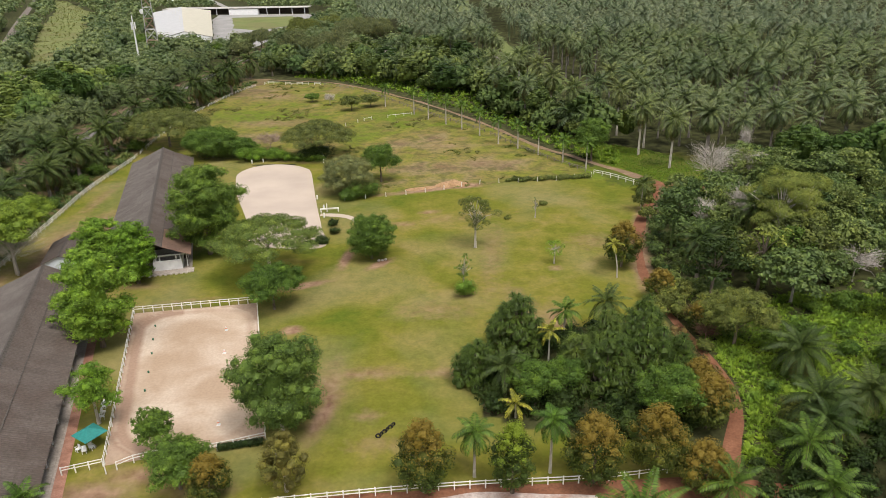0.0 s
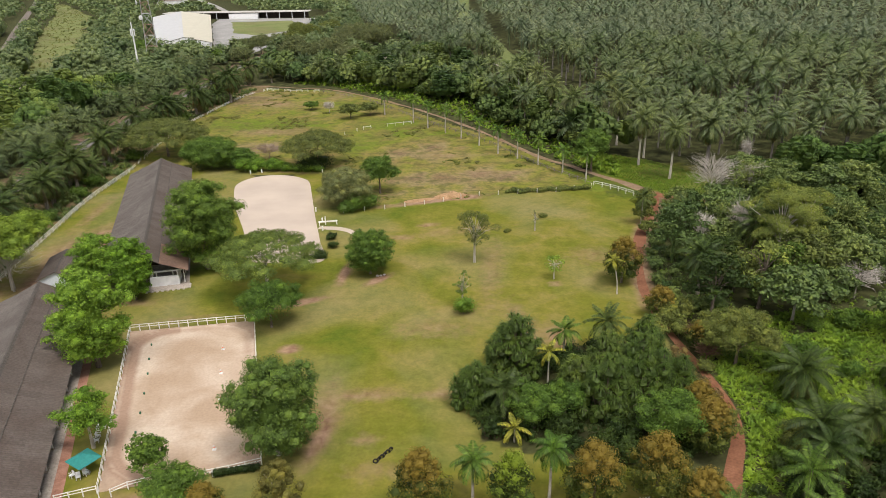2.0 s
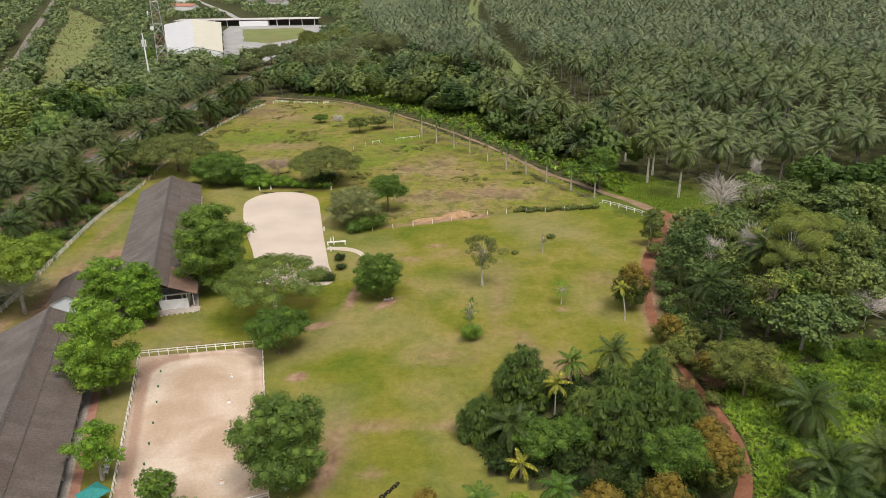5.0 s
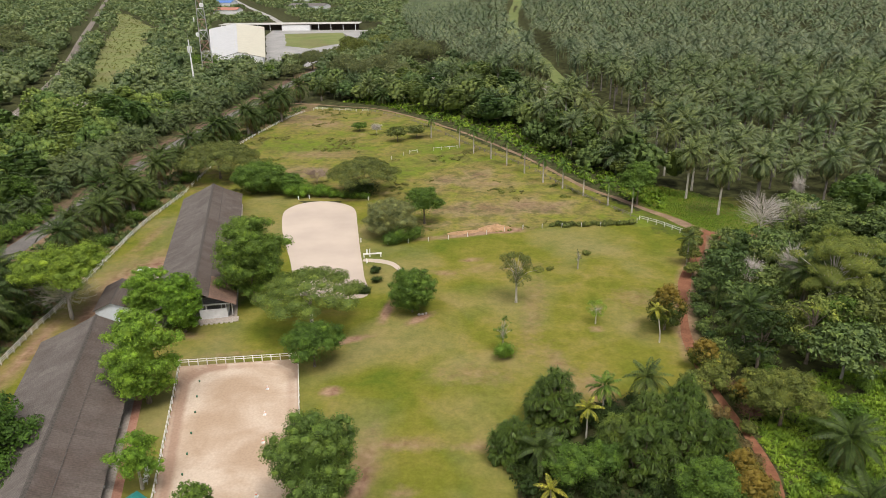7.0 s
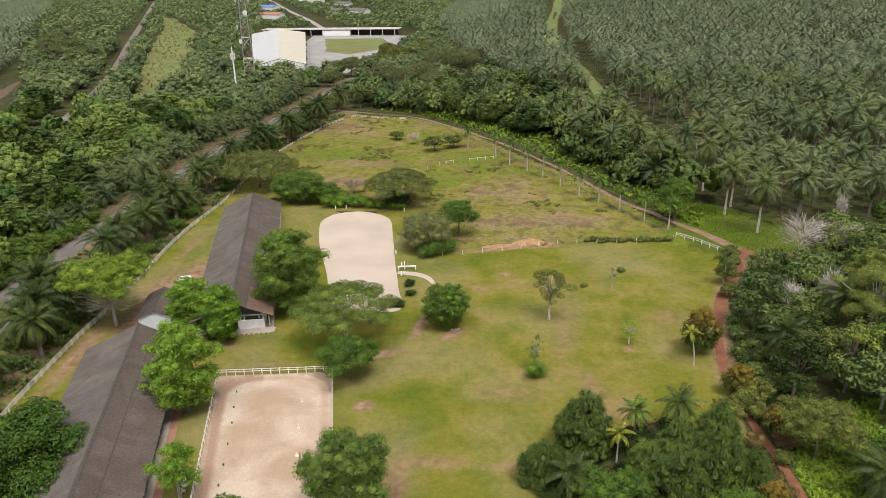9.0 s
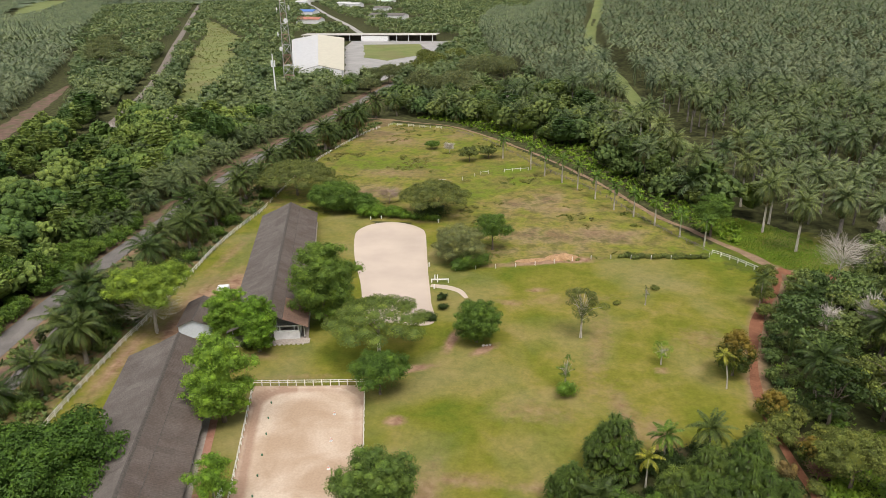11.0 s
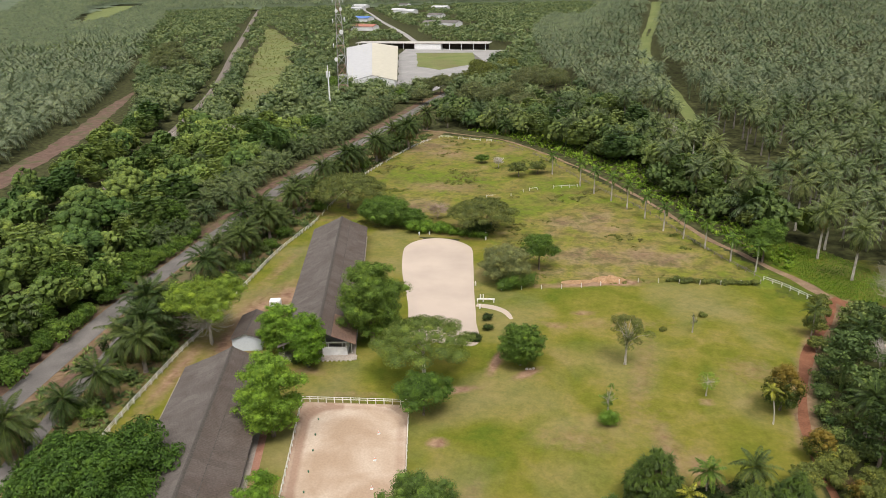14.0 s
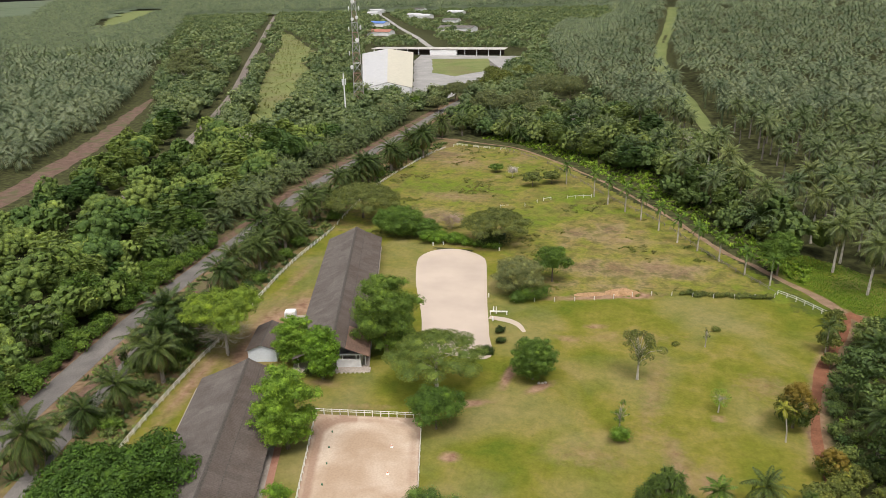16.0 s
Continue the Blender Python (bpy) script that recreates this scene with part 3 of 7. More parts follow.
def strip_palm(trunk_h, count, length, half, bends, r, trunk=0.3):
    """A palm seen from afar: a round head of arching, folded fronds with pointed ends on a stem."""
    out = [tube([(0, 0, -0.1), (0, 0, trunk_h)], [trunk, trunk], 4)] if trunk else []
    for i in range(count):
        s = i / (count - 1)
        rise = 1.25 - 1.55 * s ** 0.75 + r.uniform(-0.1, 0.1)
        t = np.linspace(0, 1, bends)
        ang = rise - 1.15 * (0.75 + 0.45 * s) * t ** 1.2
        L = length * r.uniform(0.85, 1.1) * (0.8 + 0.2 * min(1, 2 * s))
        p = np.concatenate([np.zeros((1, 3)), np.cumsum(np.stack([np.cos(ang), 0 * ang, np.sin(ang)], 1)[:-1] * L / (bends - 1), 0)])
        w = half * np.interp(t, (0, 0.25, 0.6, 1), (0.25, 0.9, 1.0, 0.08))[:, None]
        sag = np.array((0, 0, -0.3))
        v = np.stack([p + w * (np.array((0, 1, 0)) + sag), p, p + w * (np.array((0, -1, 0)) + sag)], 1).reshape(-1, 3)
        k = np.arange(bends - 1)[:, None] * 3
        out.append(turned((v, np.concatenate([k + (0, 1, 4, 3), k + (1, 2, 5, 4)])), i * 2.39996, 1.0, (0, 0, trunk_h + 0.2)))
    return join(*out)


def palm_parts(trunk_h, count, length, pairs, leaflet, slim, r, girth=0.28, top_rise=1.35, low_rise=-0.45, droop=1.25, old=0, hang=0.35, sides=7, lean=0.0, bends=7):
    """(trunk, green crown, old hanging fronds) of a feather palm."""
    path = [(lean * s * s, 0, s * trunk_h) for s in np.linspace(0, 1, 4)]
    path[0] = (0, 0, -0.15)
    trunk = tube(path, [girth * 1.35, girth, girth * 0.9, girth * 1.15], sides)
    out, dry = [], []
    for i in range(count + old):
        s = i / max(1, count - 1)
        rise = top_rise + (low_rise - top_rise) * min(1.12, s) ** 0.8 + r.uniform(-0.08, 0.08)
        f = frond(length * r.uniform(0.85, 1.08) * (0.75 + 0.25 * min(1, s * 2.5)), rise, droop * (0.7 + 0.4 * s), pairs, leaflet, slim, r, hang, bends)
        f = turned(f, i * 2.39996 + r.uniform(-0.15, 0.15), 1.0, (lean, 0, trunk_h + 0.25 - 0.3 * s))
        (out if i < count else dry).append(f)
    return trunk, join(*out), join(*dry) if dry else None


def scaled(x, y, s=1.0, turn=0.0, z=0.0, tall=1.0):
    return pose(x, y, z, 0, 0, turn) @ Matrix.Diagonal((s, s, s * tall, 1))


def plant(name, label, category, parts_, mats, at, group=""):
    """A tree or palm as a thing: trunk, crown and, where it has them, old fronds."""
    ob = thing(name, label, category, at, group)
    for pname, data, mat in zip(("trunk", "crown", "dead_fronds"), parts_, mats):
        if data is not None:
            part(pname, data, mat, ob)
    return ob


def scatter_mesh(name, label, protos, rows, material, category, lift=0.0):
    """Many plants joined into one object of stuff; rows are x, y, scale, which, tint."""
    vs, fs, ts, k = [], [], [], 0
    for x, y, s, which, tint in rows:
        v, f = protos[int(which)]
        a = (x * 12.9898 + y * 78.233) % 6.283
        c, d = math.cos(a), math.sin(a)
        vs.append(v @ np.array([[c, d, 0], [-d, c, 0], [0, 0, 1]]) * s + (x, y, float(rise_of(x, y)) + lift))
        fs.append(f + k)
        ts.append(np.full(len(v), tint))
        k += len(v)
    v, f, t = np.concatenate(vs), np.concatenate(fs), np.concatenate(ts)
    me = bpy.data.meshes.new(name)
    me.vertices.add(len(v))
    me.vertices.foreach_set("co", v.astype(np.float32).ravel())
    me.loops.add(f.size)
    me.loops.foreach_set("vertex_index", f.astype(np.int32).ravel())
    me.polygons.add(len(f))
    me.polygons.foreach_set("loop_start", np.arange(0, f.size, 4, dtype=np.int32))
    me.update(calc_edges=True)
    me.validate()
    me.attributes.new("tint", "FLOAT", "POINT").data.foreach_set("value", t.astype(np.float32))
    me.materials.append(material)
    return tagged(new(name, me), label, category, kind="stuff")


def inside(x, y, poly):
    hit = np.zeros(np.shape(x), bool)
    n = len(poly)
    for i in range(n):
        (x0, y0), (x1, y1) = poly[i], poly[(i + 1) % n]
        cross = (y0 > y) != (y1 > y)
        with np.errstate(divide="ignore", invalid="ignore"):
            hit ^= cross & (x < (x1 - x0) * (y - y0) / (y1 - y0 + 1e-12) + x0)
    return hit


def off_line(x, y, line):
    """Distance to a polyline."""
    best = np.full(np.shape(x), 1e9)
    for (x0, y0), (x1, y1) in zip(line, line[1:]):
        dx, dy = x1 - x0, y1 - y0
        t = np.clip(((x - x0) * dx + (y - y0) * dy) / (dx * dx + dy * dy), 0, 1)
        best = np.minimum(best, np.hypot(x - x0 - t * dx, y - y0 - t * dy))
    return best


def smooth_line(line, step=2.0):
    """A soft curve through the points of a line."""
    p = np.array(line, float)
    p = np.concatenate([[2 * p[0] - p[1]], p, [2 * p[-1] - p[-2]]])
    out = []
    for i in range(1, len(p) - 2):
        k = max(2, int(np.hypot(*(p[i + 1] - p[i])) / step))
        for t in np.arange(k) / k:
            a, b, c, d = p[i - 1:i + 3]
            out.append(0.5 * (2 * b + (c - a) * t + (2 * a - 5 * b + 4 * c - d) * t * t + (3 * b - a - 3 * c + d) * t ** 3))
    out.append(p[-2])
    return np.array(out)


def ribbon(line, width, z, step=2.0, wobble=0.0, thick=0.0):
    """A strip of ground along a line, with an edge that wavers."""
    c = smooth_line(line, step)
    d = np.gradient(c, axis=0)
    d /= np.linalg.norm(d, axis=1, keepdims=True)
    nrm = np.stack([-d[:, 1], d[:, 0]], 1)
    w = np.full(len(c), width / 2) if np.isscalar(width) else np.interp(np.linspace(0, 1, len(c)), np.linspace(0, 1, len(width)), np.array(width) / 2)
    jit = lambda q: w * (1 + wobble * np.array([noise.noise((p[0] * 0.13 + q, p[1] * 0.13, q)) for p in c]))
    a, b = c + nrm * jit(3.3)[:, None], c - nrm * jit(7.7)[:, None]
    za, zb = rise_of(a[:, 0], a[:, 1]) + z, rise_of(b[:, 0], b[:, 1]) + z
    rows = [np.c_[a, za], np.c_[b, zb]]
    if thick:
        rows = [np.c_[a, za - thick]] + rows + [np.c_[b, zb - thick]]
    v = np.stack(rows, 1)
    k, m = v.shape[:2]
    i, j = np.meshgrid(np.arange(k - 1), np.arange(m - 1), indexing="ij")
    f = np.stack([i * m + j, i * m + j + 1, (i + 1) * m + j + 1, (i + 1) * m + j], -1).reshape(-1, 4)
    return v.reshape(-1, 3), f[:, ::-1]

# ---- the plan: lines and areas of the estate ----
ROAD = [(-98, 20), (-106, 70), (-111, 100), (-115.5, 128), (-118.5, 155), (-121, 195), (-124, 250), (-122, 296), (-119, 361), (-117, 430), (-112, 520), (-118, 620), (-150, 720)]
LANE = [(-90, 60), (-99, 96), (-104, 116), (-110, 133)]
EAST_PATH = [(29, 60), (33, 69), (36, 75), (37.5, 82), (37, 92), (35.5, 103), (35.2, 112), (36, 122), (38.5, 134), (43, 148), (50, 163), (53, 174), (46, 186), (37, 199), (27, 213), (15, 236), (-3, 264), (-31, 303), (-56, 333), (-80, 344), (-100, 350), (-119, 350)]
PATH_SPUR = [(53, 174), (60, 168), (72, 172)]
WEST_FENCE = [(-72, 45), (-79, 66), (-84.5, 90), (-88, 116), (-88.6, 125), (-91.5, 150), (-94, 174), (-94, 201), (-97, 232), (-98, 260), (-95, 292), (-91, 318), (-84, 335)]
EAST_FENCE = [(-84, 335), (-58, 327), (-36, 302), (-9, 258), (11, 231), (22, 210), (30, 196), (39, 182)]
EAST_RAIL = [(39, 182), (43, 178.5), (48, 172.2), (50.5, 169)]
FIELD_FENCE = [(-26, 163), (-20, 164.5), (-13, 166.3), (-3, 170), (7, 174.5), (17, 176), (27, 177), (38, 180)]
FRONT_FENCE = [(-22, 59.9), (-16.1, 60.6), (-6.2, 61.7), (3.4, 62.4), (11.7, 62.8), (19.5, 63.5), (23.8, 64.4)]
DITCH_RAIL = [(-44, 239), (-36, 242), (-30, 249), (-23, 252), (-13, 255)]
TRACK = [(-160, 60), (-168, 143), (-184, 208), (-222, 310), (-272, 430), (-330, 550), (-397, 682), (-560, 1010), (-747, 1384), (-1100, 2100)]
PLANT_EDGE = [(-205, 100), (-232, 185), (-246, 225), (-276, 303), (-318, 389), (-345, 446), (-420, 560), (-560, 760)]
RIDE_LINE = [(50, 288), (43, 306), (37, 337), (29, 412), (20, 480), (15.5, 548), (18, 640), (27, 760), (36, 950)]
ARENA = [(-54.6, 105.5), (-34.4, 108.8), (-24.3, 71.4), (-42.6, 66.9)]
PALE_ARENA = [(-42.2, 134), (-27.0, 133.5), (-28.9, 145), (-32.4, 160), (-36, 176.5), (-38.6, 188), (-40.6, 191.8), (-44.4, 194.8), (-48.5, 196.2), (-52.5, 195.8), (-56.5, 193.2), (-58.6, 188.5), (-58.2, 183), (-54, 168.5), (-46.9, 150)]
LAWN = [(-60, 62), (27, 66), (35, 90), (34.5, 120), (38, 135), (43, 149), (50, 163), (52, 173), (44, 179), (30, 177), (-20, 165), (-30, 166), (-60, 200), (-93, 200), (-86, 100)]
PASTURE = [(-60, 200), (-36, 196), (-27, 165), (-13, 167), (17, 177), (42, 182), (24, 214), (11, 236), (-9, 264), (-36, 305), (-60, 330), (-84, 337), (-92, 318), (-98, 260), (-95, 205)]
FOREST_EAST = [(40, 40), (140, 40), (190, 225), (130, 196), (96, 186), (75, 178), (62, 166), (53, 158), (46, 146), (41.5, 130), (39, 112), (41, 96), (42, 80), (39, 66)]
ISLAND = [(3, 76), (11, 72.5), (20, 70), (30, 70.5), (35, 77), (35, 92), (31, 98), (20, 99), (12, 93.5), (2, 86)]
FERNS = [(33, 64), (38.6, 66), (46, 71), (56, 71), (70, 76), (86, 86), (86, 109), (58, 109), (43, 104), (38.2, 96), (38.5, 84)]
THICKET = [(56, 206), (50, 212), (36, 212), (24, 229), (0, 268), (-34, 316), (-58, 345), (-75, 356), (-96, 372), (-96, 395), (-62, 424), (-20, 400), (2, 372), (24, 318), (40, 262), (50, 232)]
MEADOW_WEST = [(-196, 320), (-246, 423), (-300, 532), (-372, 682), (-440, 836), (-560, 1070), (-545, 1070), (-410, 850), (-372, 790), (-346, 742), (-330, 668), (-276, 590), (-262, 520), (-222, 440), (-216, 400), (-190, 345)]

CLEARING = [(43.8, 191), (48, 180), (54, 174), (64, 173), (74, 181), (68, 192), (60, 204), (50, 212), (43, 220), (39, 206)]
# x, y, half widths, and how much drier (+) or greener (-) the grass is there
DRY_PATCHES = [
    (-9.4, 219, 12, 8, 0.42), (-2, 191, 16, 6, 0.42), (-84, 314, 10, 12, 0.45), (-66, 224, 8, 10, 0.5), (14, 193, 10, 7, 0.25),
    (-6, 180, 14, 5, 0.2), (-76, 262, 16, 12, -0.38), (-58, 259, 12, 9, -0.34), (-22, 256, 10, 8, -0.42), (-36, 290, 9, 9, -0.25),
    (-30, 228, 10, 9, -0.35), (-21, 243, 9, 6, -0.3), (-3, 238, 8, 5, -0.25), (-28, 158, 12, 6, -0.36), (-16, 162, 12, 4, -0.3),
    (8, 213, 8, 6, 0.15), (-54, 136, 14, 8, -0.27), (-46, 124, 12, 8, -0.24), (-26, 134, 5, 12, -0.24), (54, 190, 16, 20, -0.8),
    (-8, 148, 16, 6, 0.18), (-18, 98, 8, 9, -0.24), (-3, 74, 12, 5, -0.18), (12, 112, 7, 10, 0.17), (34, 140, 10, 16, 0.07),
    (24, 165, 22, 7, -0.12), (-4, 118, 12, 14, 0.07), (2, 96, 9, 5, -0.15), (-87, 150, 6, 22, -0.18), (-83, 180, 7, 18, -0.35)]

# ---- ground: one sheet to the horizon ----


def spread(fine0, fine1, step, far0, far1):
    mid = np.arange(fine0, fine1 + 0.1, step)
    k = np.concatenate([np.arange(10, 700, 14), np.geomspace(720, max(fine0 - far0, far1 - fine1), 12)])
    return np.concatenate([(fine0 - k[::-1])[fine0 - k[::-1] >= far0 - 1], mid, (fine1 + k)[fine1 + k <= far1 + 1]])


def build_ground():
    xs, ys = spread(-130, 66, 1.25, -4000, 4000), spread(36, 352, 1.25, -1500, 4800)
    X, Y = np.meshgrid(xs, ys, indexing="ij")
    soil, field, wild = np.zeros_like(X), np.zeros_like(X), np.ones_like(X)
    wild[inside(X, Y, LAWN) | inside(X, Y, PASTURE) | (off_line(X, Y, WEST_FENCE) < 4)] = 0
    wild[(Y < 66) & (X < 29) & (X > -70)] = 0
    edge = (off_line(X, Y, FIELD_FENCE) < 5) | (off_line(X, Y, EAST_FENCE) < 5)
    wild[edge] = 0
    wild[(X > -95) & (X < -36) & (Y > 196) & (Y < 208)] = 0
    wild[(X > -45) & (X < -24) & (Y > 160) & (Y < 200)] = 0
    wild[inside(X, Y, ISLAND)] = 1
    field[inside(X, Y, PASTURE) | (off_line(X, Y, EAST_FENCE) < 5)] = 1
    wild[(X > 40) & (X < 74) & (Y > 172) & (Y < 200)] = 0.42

    def patch(x, y, rx, ry, amount=0.75, turn=0.0):
        c, s = math.cos(turn), math.sin(turn)
        u, v = ((X - x) * c + (Y - y) * s) / rx, (-(X - x) * s + (Y - y) * c) / ry
        np.maximum(soil, amount * np.exp(-(u * u + v * v)), out=soil)

    # worn turf on the lawn
    for x, y, rx, ry, a, turn in ((-13, 86, 7, 1.6, 0.66, 0), (0, 86, 6, 1.5, 0.66, 0), (-18, 82, 2.2, 8, 0.66, 0), (-12, 76, 2, 1.5, 0.62, 0), (-17.9, 76.5, 1.3, 6.5, 0.98, -0.22), (12, 105, 2.5, 11, 0.66, 0.2), (17, 101, 2.6, 6, 0.74, 0.25)):
        patch(x, y, rx, ry, a, turn)
    for x, y, rx, ry, a, turn in ((-3, 105, 9, 4, 0.42, 0), (8, 128, 3, 22, 0.42, -0.1), (3, 150, 14, 3, 0.4, 0.2), (30, 135, 7, 6, 0.45, 0), (7, 79, 4, 2.2, 0.6, 0.6), (-27.6, 115.4, 4.4, 1.0, 1.7, 0.4), (-21.2, 127.5, 1.1, 5.0, 1.35, -0.1), (-26.4, 99, 1.6, 1.1, 1.6, 0), (-14.3, 124.6, 3.0, 1.1, 1.5, 0.9), (-10, 70, 5, 2, 0.45, 0), (19.6, 121.6, 1.4, 1.0, 0.95, 0), (-5, 154, 3, 1.2, 0.8, 0.2), (-11, 146.5, 3.5, 1.4, 0.7, -0.2)):
        patch(x, y, rx, ry, a, turn)
    for x, y, rx, ry, a, turn in ((-4, 171.2, 13, 1.3, 1.2, 0.33), (2, 173.8, 6, 2.0, 1.7, 0.1), (-16, 168, 12, 1.3, 0.6, 0.25), (-64, 250, 16, 7, 0.55, 0), (-72, 300, 12, 10, 0.55, 0), (10, 195, 12, 4, 0.5, 0), (-2, 214, 9, 7, 0.45, 0), (-48, 310, 8, 6, 0.5, 0)):
        patch(x, y, rx, ry, a, turn)
    for x, y, rx, ry, a, turn in ((-79, 134, 7, 17, 1.1, 0.25), (-84.6, 110, 2.2, 18, 0.85, 0.15), (-88, 165, 2, 18, 0.55, 0.05), (-80, 124, 5, 9, 1.0, 0.2), (-77, 113, 5, 3, 0.9, 0), (-78, 148, 5, 10, 0.9, 0.2), (-42, 62, 5, 2.4, 0.95, 0), (-33, 63, 9, 1.2, 0.62, 0), (-38, 65, 4, 2, 0.8, 0), (-58, 116, 4, 1.5, 0.6, 0), (-46, 110, 8, 1.2, 0.5, 0.2)):
        patch(x, y, rx, ry, a, turn)
    for line, half, amount in ((ROAD, 7.0, 0.62), (EAST_PATH[6:12], 2.0, 0.7), (PATH_SPUR, 2.6, 0.7)):
        d = off_line(X, Y, line)
        np.maximum(soil, amount * np.clip(1.5 - d / half, 0, 1), out=soil)
    # how dry the grass stands: green hollows below one half, straw and bare ground above
    dry = np.full_like(X, 0.5)
    for x, y, rx, ry, amount in DRY_PATCHES:
        dry += amount * np.exp(-((X - x) / rx) ** 2 - ((Y - y) / ry) ** 2)
    wild[inside(X, Y, CLEARING)] = 0
    bank = (off_line(X, Y, WEST_FENCE) < 16) & (X < np.interp(Y, [p[1] for p in WEST_FENCE], [p[0] for p in WEST_FENCE]) - 1) & (Y < 350)
    soil[bank] = np.maximum(soil[bank], 0.42)
    wild[bank] = 0.55
    Z = rise_of(X, Y)
    v = np.stack([X, Y, Z], -1).reshape(-1, 3)
    m = len(ys)
    i, j = np.meshgrid(np.arange(len(xs) - 1), np.arange(m - 1), indexing="ij")
    f = np.stack([i * m + j, (i + 1) * m + j, (i + 1) * m + j + 1, i * m + j + 1], -1).reshape(-1, 4)
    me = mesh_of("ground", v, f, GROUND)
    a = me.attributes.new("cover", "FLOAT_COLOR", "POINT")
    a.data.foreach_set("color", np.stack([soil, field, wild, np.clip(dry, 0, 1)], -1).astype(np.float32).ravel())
    return tagged(new("ground", me), "mown lawn, rough pasture and bare soil", "ground", kind="structure")


build_ground()


def soil_heap(x, y, length, width, height, turn):
    r = np.random.default_rng(8)
    n, m = 28, 12
    u, v = np.meshgrid(np.linspace(-1, 1, n), np.linspace(-1, 1, m), indexing="ij")
    z = np.clip(1 - u * u - v * v, 0, 1) ** 1.3 * (1 + 0.35 * np.sin(u * 7 + 1) * np.cos(v * 4)) + r.normal(0, 0.05, u.shape)
    z[(u * u + v * v) > 1] = -0.08
    c, d = math.cos(turn), math.sin(turn)
    X, Y = x + (u * c * length - v * d * width) / 2, y + (u * d * length + v * c * width) / 2
    i, j = np.meshgrid(np.arange(n - 1), np.arange(m - 1), indexing="ij")
    f = np.stack([i * m + j, (i + 1) * m + j, (i + 1) * m + j + 1, i * m + j + 1], -1).reshape(-1, 4)
    me = mesh_of("soil_heap", np.stack([X, Y, rise_of(X, Y) + z * height], -1).reshape(-1, 3), f, HEAP_SOIL, True)
    return tagged(new("soil_heap", me), "low heap of bare orange soil at the field boundary", "soil heap")


soil_heap(0.6, 174.6, 9.5, 4.6, 1.1, 0.15)
soil_heap(-7.5, 171.9, 9.0, 2.6, 0.3, 0.3)


def slab(points, z, lift=0.0, bow=0.0):
    """A flat area from its outline, with a low skirt down to the ground."""
    bm = bmesh.new()
    top = [bm.verts.new((x, y, z)) for x, y in points]
    low = [bm.verts.new((x, y, -0.05)) for x, y in points]
    face = bm.faces.new(top)
    n = len(top)
    for i in range(n):
        bm.faces.new((top[i], low[i], low[(i + 1) % n], top[(i + 1) % n]))
    if face.calc_area() and face.normal.z < 0:
        face.normal_flip()
    bmesh.ops.recalc_face_normals(bm, faces=bm.faces)
    return bm


def structure(name, bm, material, label, category):
    if isinstance(bm, tuple):
        me = mesh_of(name, *bm, material)
    else:
        me = bpy.data.meshes.new(name)
        bm.to_mesh(me)
        bm.free()
        me.materials.append(material)
    return tagged(new(name, me), label, category, kind="structure")


def wavy(points, amount=0.25, step=1.2, closed=True):
    """An outline with an uneven edge."""
    pts = list(points) + [points[0]] if closed else points
    out = []
    for (x0, y0), (x1, y1) in zip(pts, pts[1:]):
        k = max(1, int(math.hypot(x1 - x0, y1 - y0) / step))
        for i in range(k):
            x, y = x0 + (x1 - x0) * i / k, y0 + (y1 - y0) * i / k
            out.append((x + amount * noise.noise((x * 0.4, y * 0.4, 1.0)), y + amount * noise.noise((x * 0.4, y * 0.4, 9.0))))
    return out


u, v = np.meshgrid(np.linspace(0, 1, 42), np.linspace(0, 1, 78), indexing="ij")
corner = np.array(ARENA, float)
flat = (corner[0] * (1 - u[..., None]) + corner[1] * u[..., None]) * (1 - v[..., None]) + (corner[3] * (1 - u[..., None]) + corner[2] * u[..., None]) * v[..., None]
i, j = np.meshgrid(np.arange(41), np.arange(77), indexing="ij")
arena_mesh = mesh_of("sand_arena", np.concatenate([flat, np.full((42, 78, 1), 0.03)], -1).reshape(-1, 3), np.stack([i * 78 + j, i * 78 + j + 1, (i + 1) * 78 + j + 1, (i + 1) * 78 + j], -1).reshape(-1, 4), SAND)
du, dv = np.minimum(u, 1 - u) * 20, np.minimum(v, 1 - v) * 38
corner_cut = np.where((du < 7) & (dv < 7), 7 - np.hypot(7 - du, 7 - dv), np.minimum(du, dv))
wear = np.exp(-((corner_cut - 1.3) / 1.1) ** 2) * (0.55 + 0.45 * (u < 0.4)) + 0.5 * (corner_cut < 0.4)
arena_mesh.attributes.new("wear", "FLOAT", "POINT").data.foreach_set("value", wear.astype(np.float32).ravel())
tagged(new("sand_arena", arena_mesh), "pinkish sand riding arena with hoof-worn edges", "riding arena", kind="structure")
soft_edge = [tuple(p) for p in smooth_line(PALE_ARENA + PALE_ARENA[:1], 1.5)[:-1]]
structure("pale_sand_arena", slab(soft_edge, 0.05), PALE_SAND, "pale cream sand arena with a rounded end", "riding arena")
structure("road", ribbon(ROAD, 5.6, 0.06, 3.0, 0.04, 0.12), ASPHALT, "worn grey asphalt country road", "road")
structure("road_bank", ribbon([(x - 4.6, y) for x, y in ROAD[1:10]], [3, 3, 3, 3.4, 4, 5, 5, 6, 5], 0.05, 2.0, 0.5), BROWN_BANK, "red-brown earth bank beside the road", "bank")
structure("road_bank_east", ribbon([(x + 8.5, y) for x, y in ROAD[2:9]], [5, 8, 10, 11, 12, 10, 8], 0.04, 2.0, 0.4), BROWN_BANK, "weedy red-brown earth bank between road and fence", "bank")
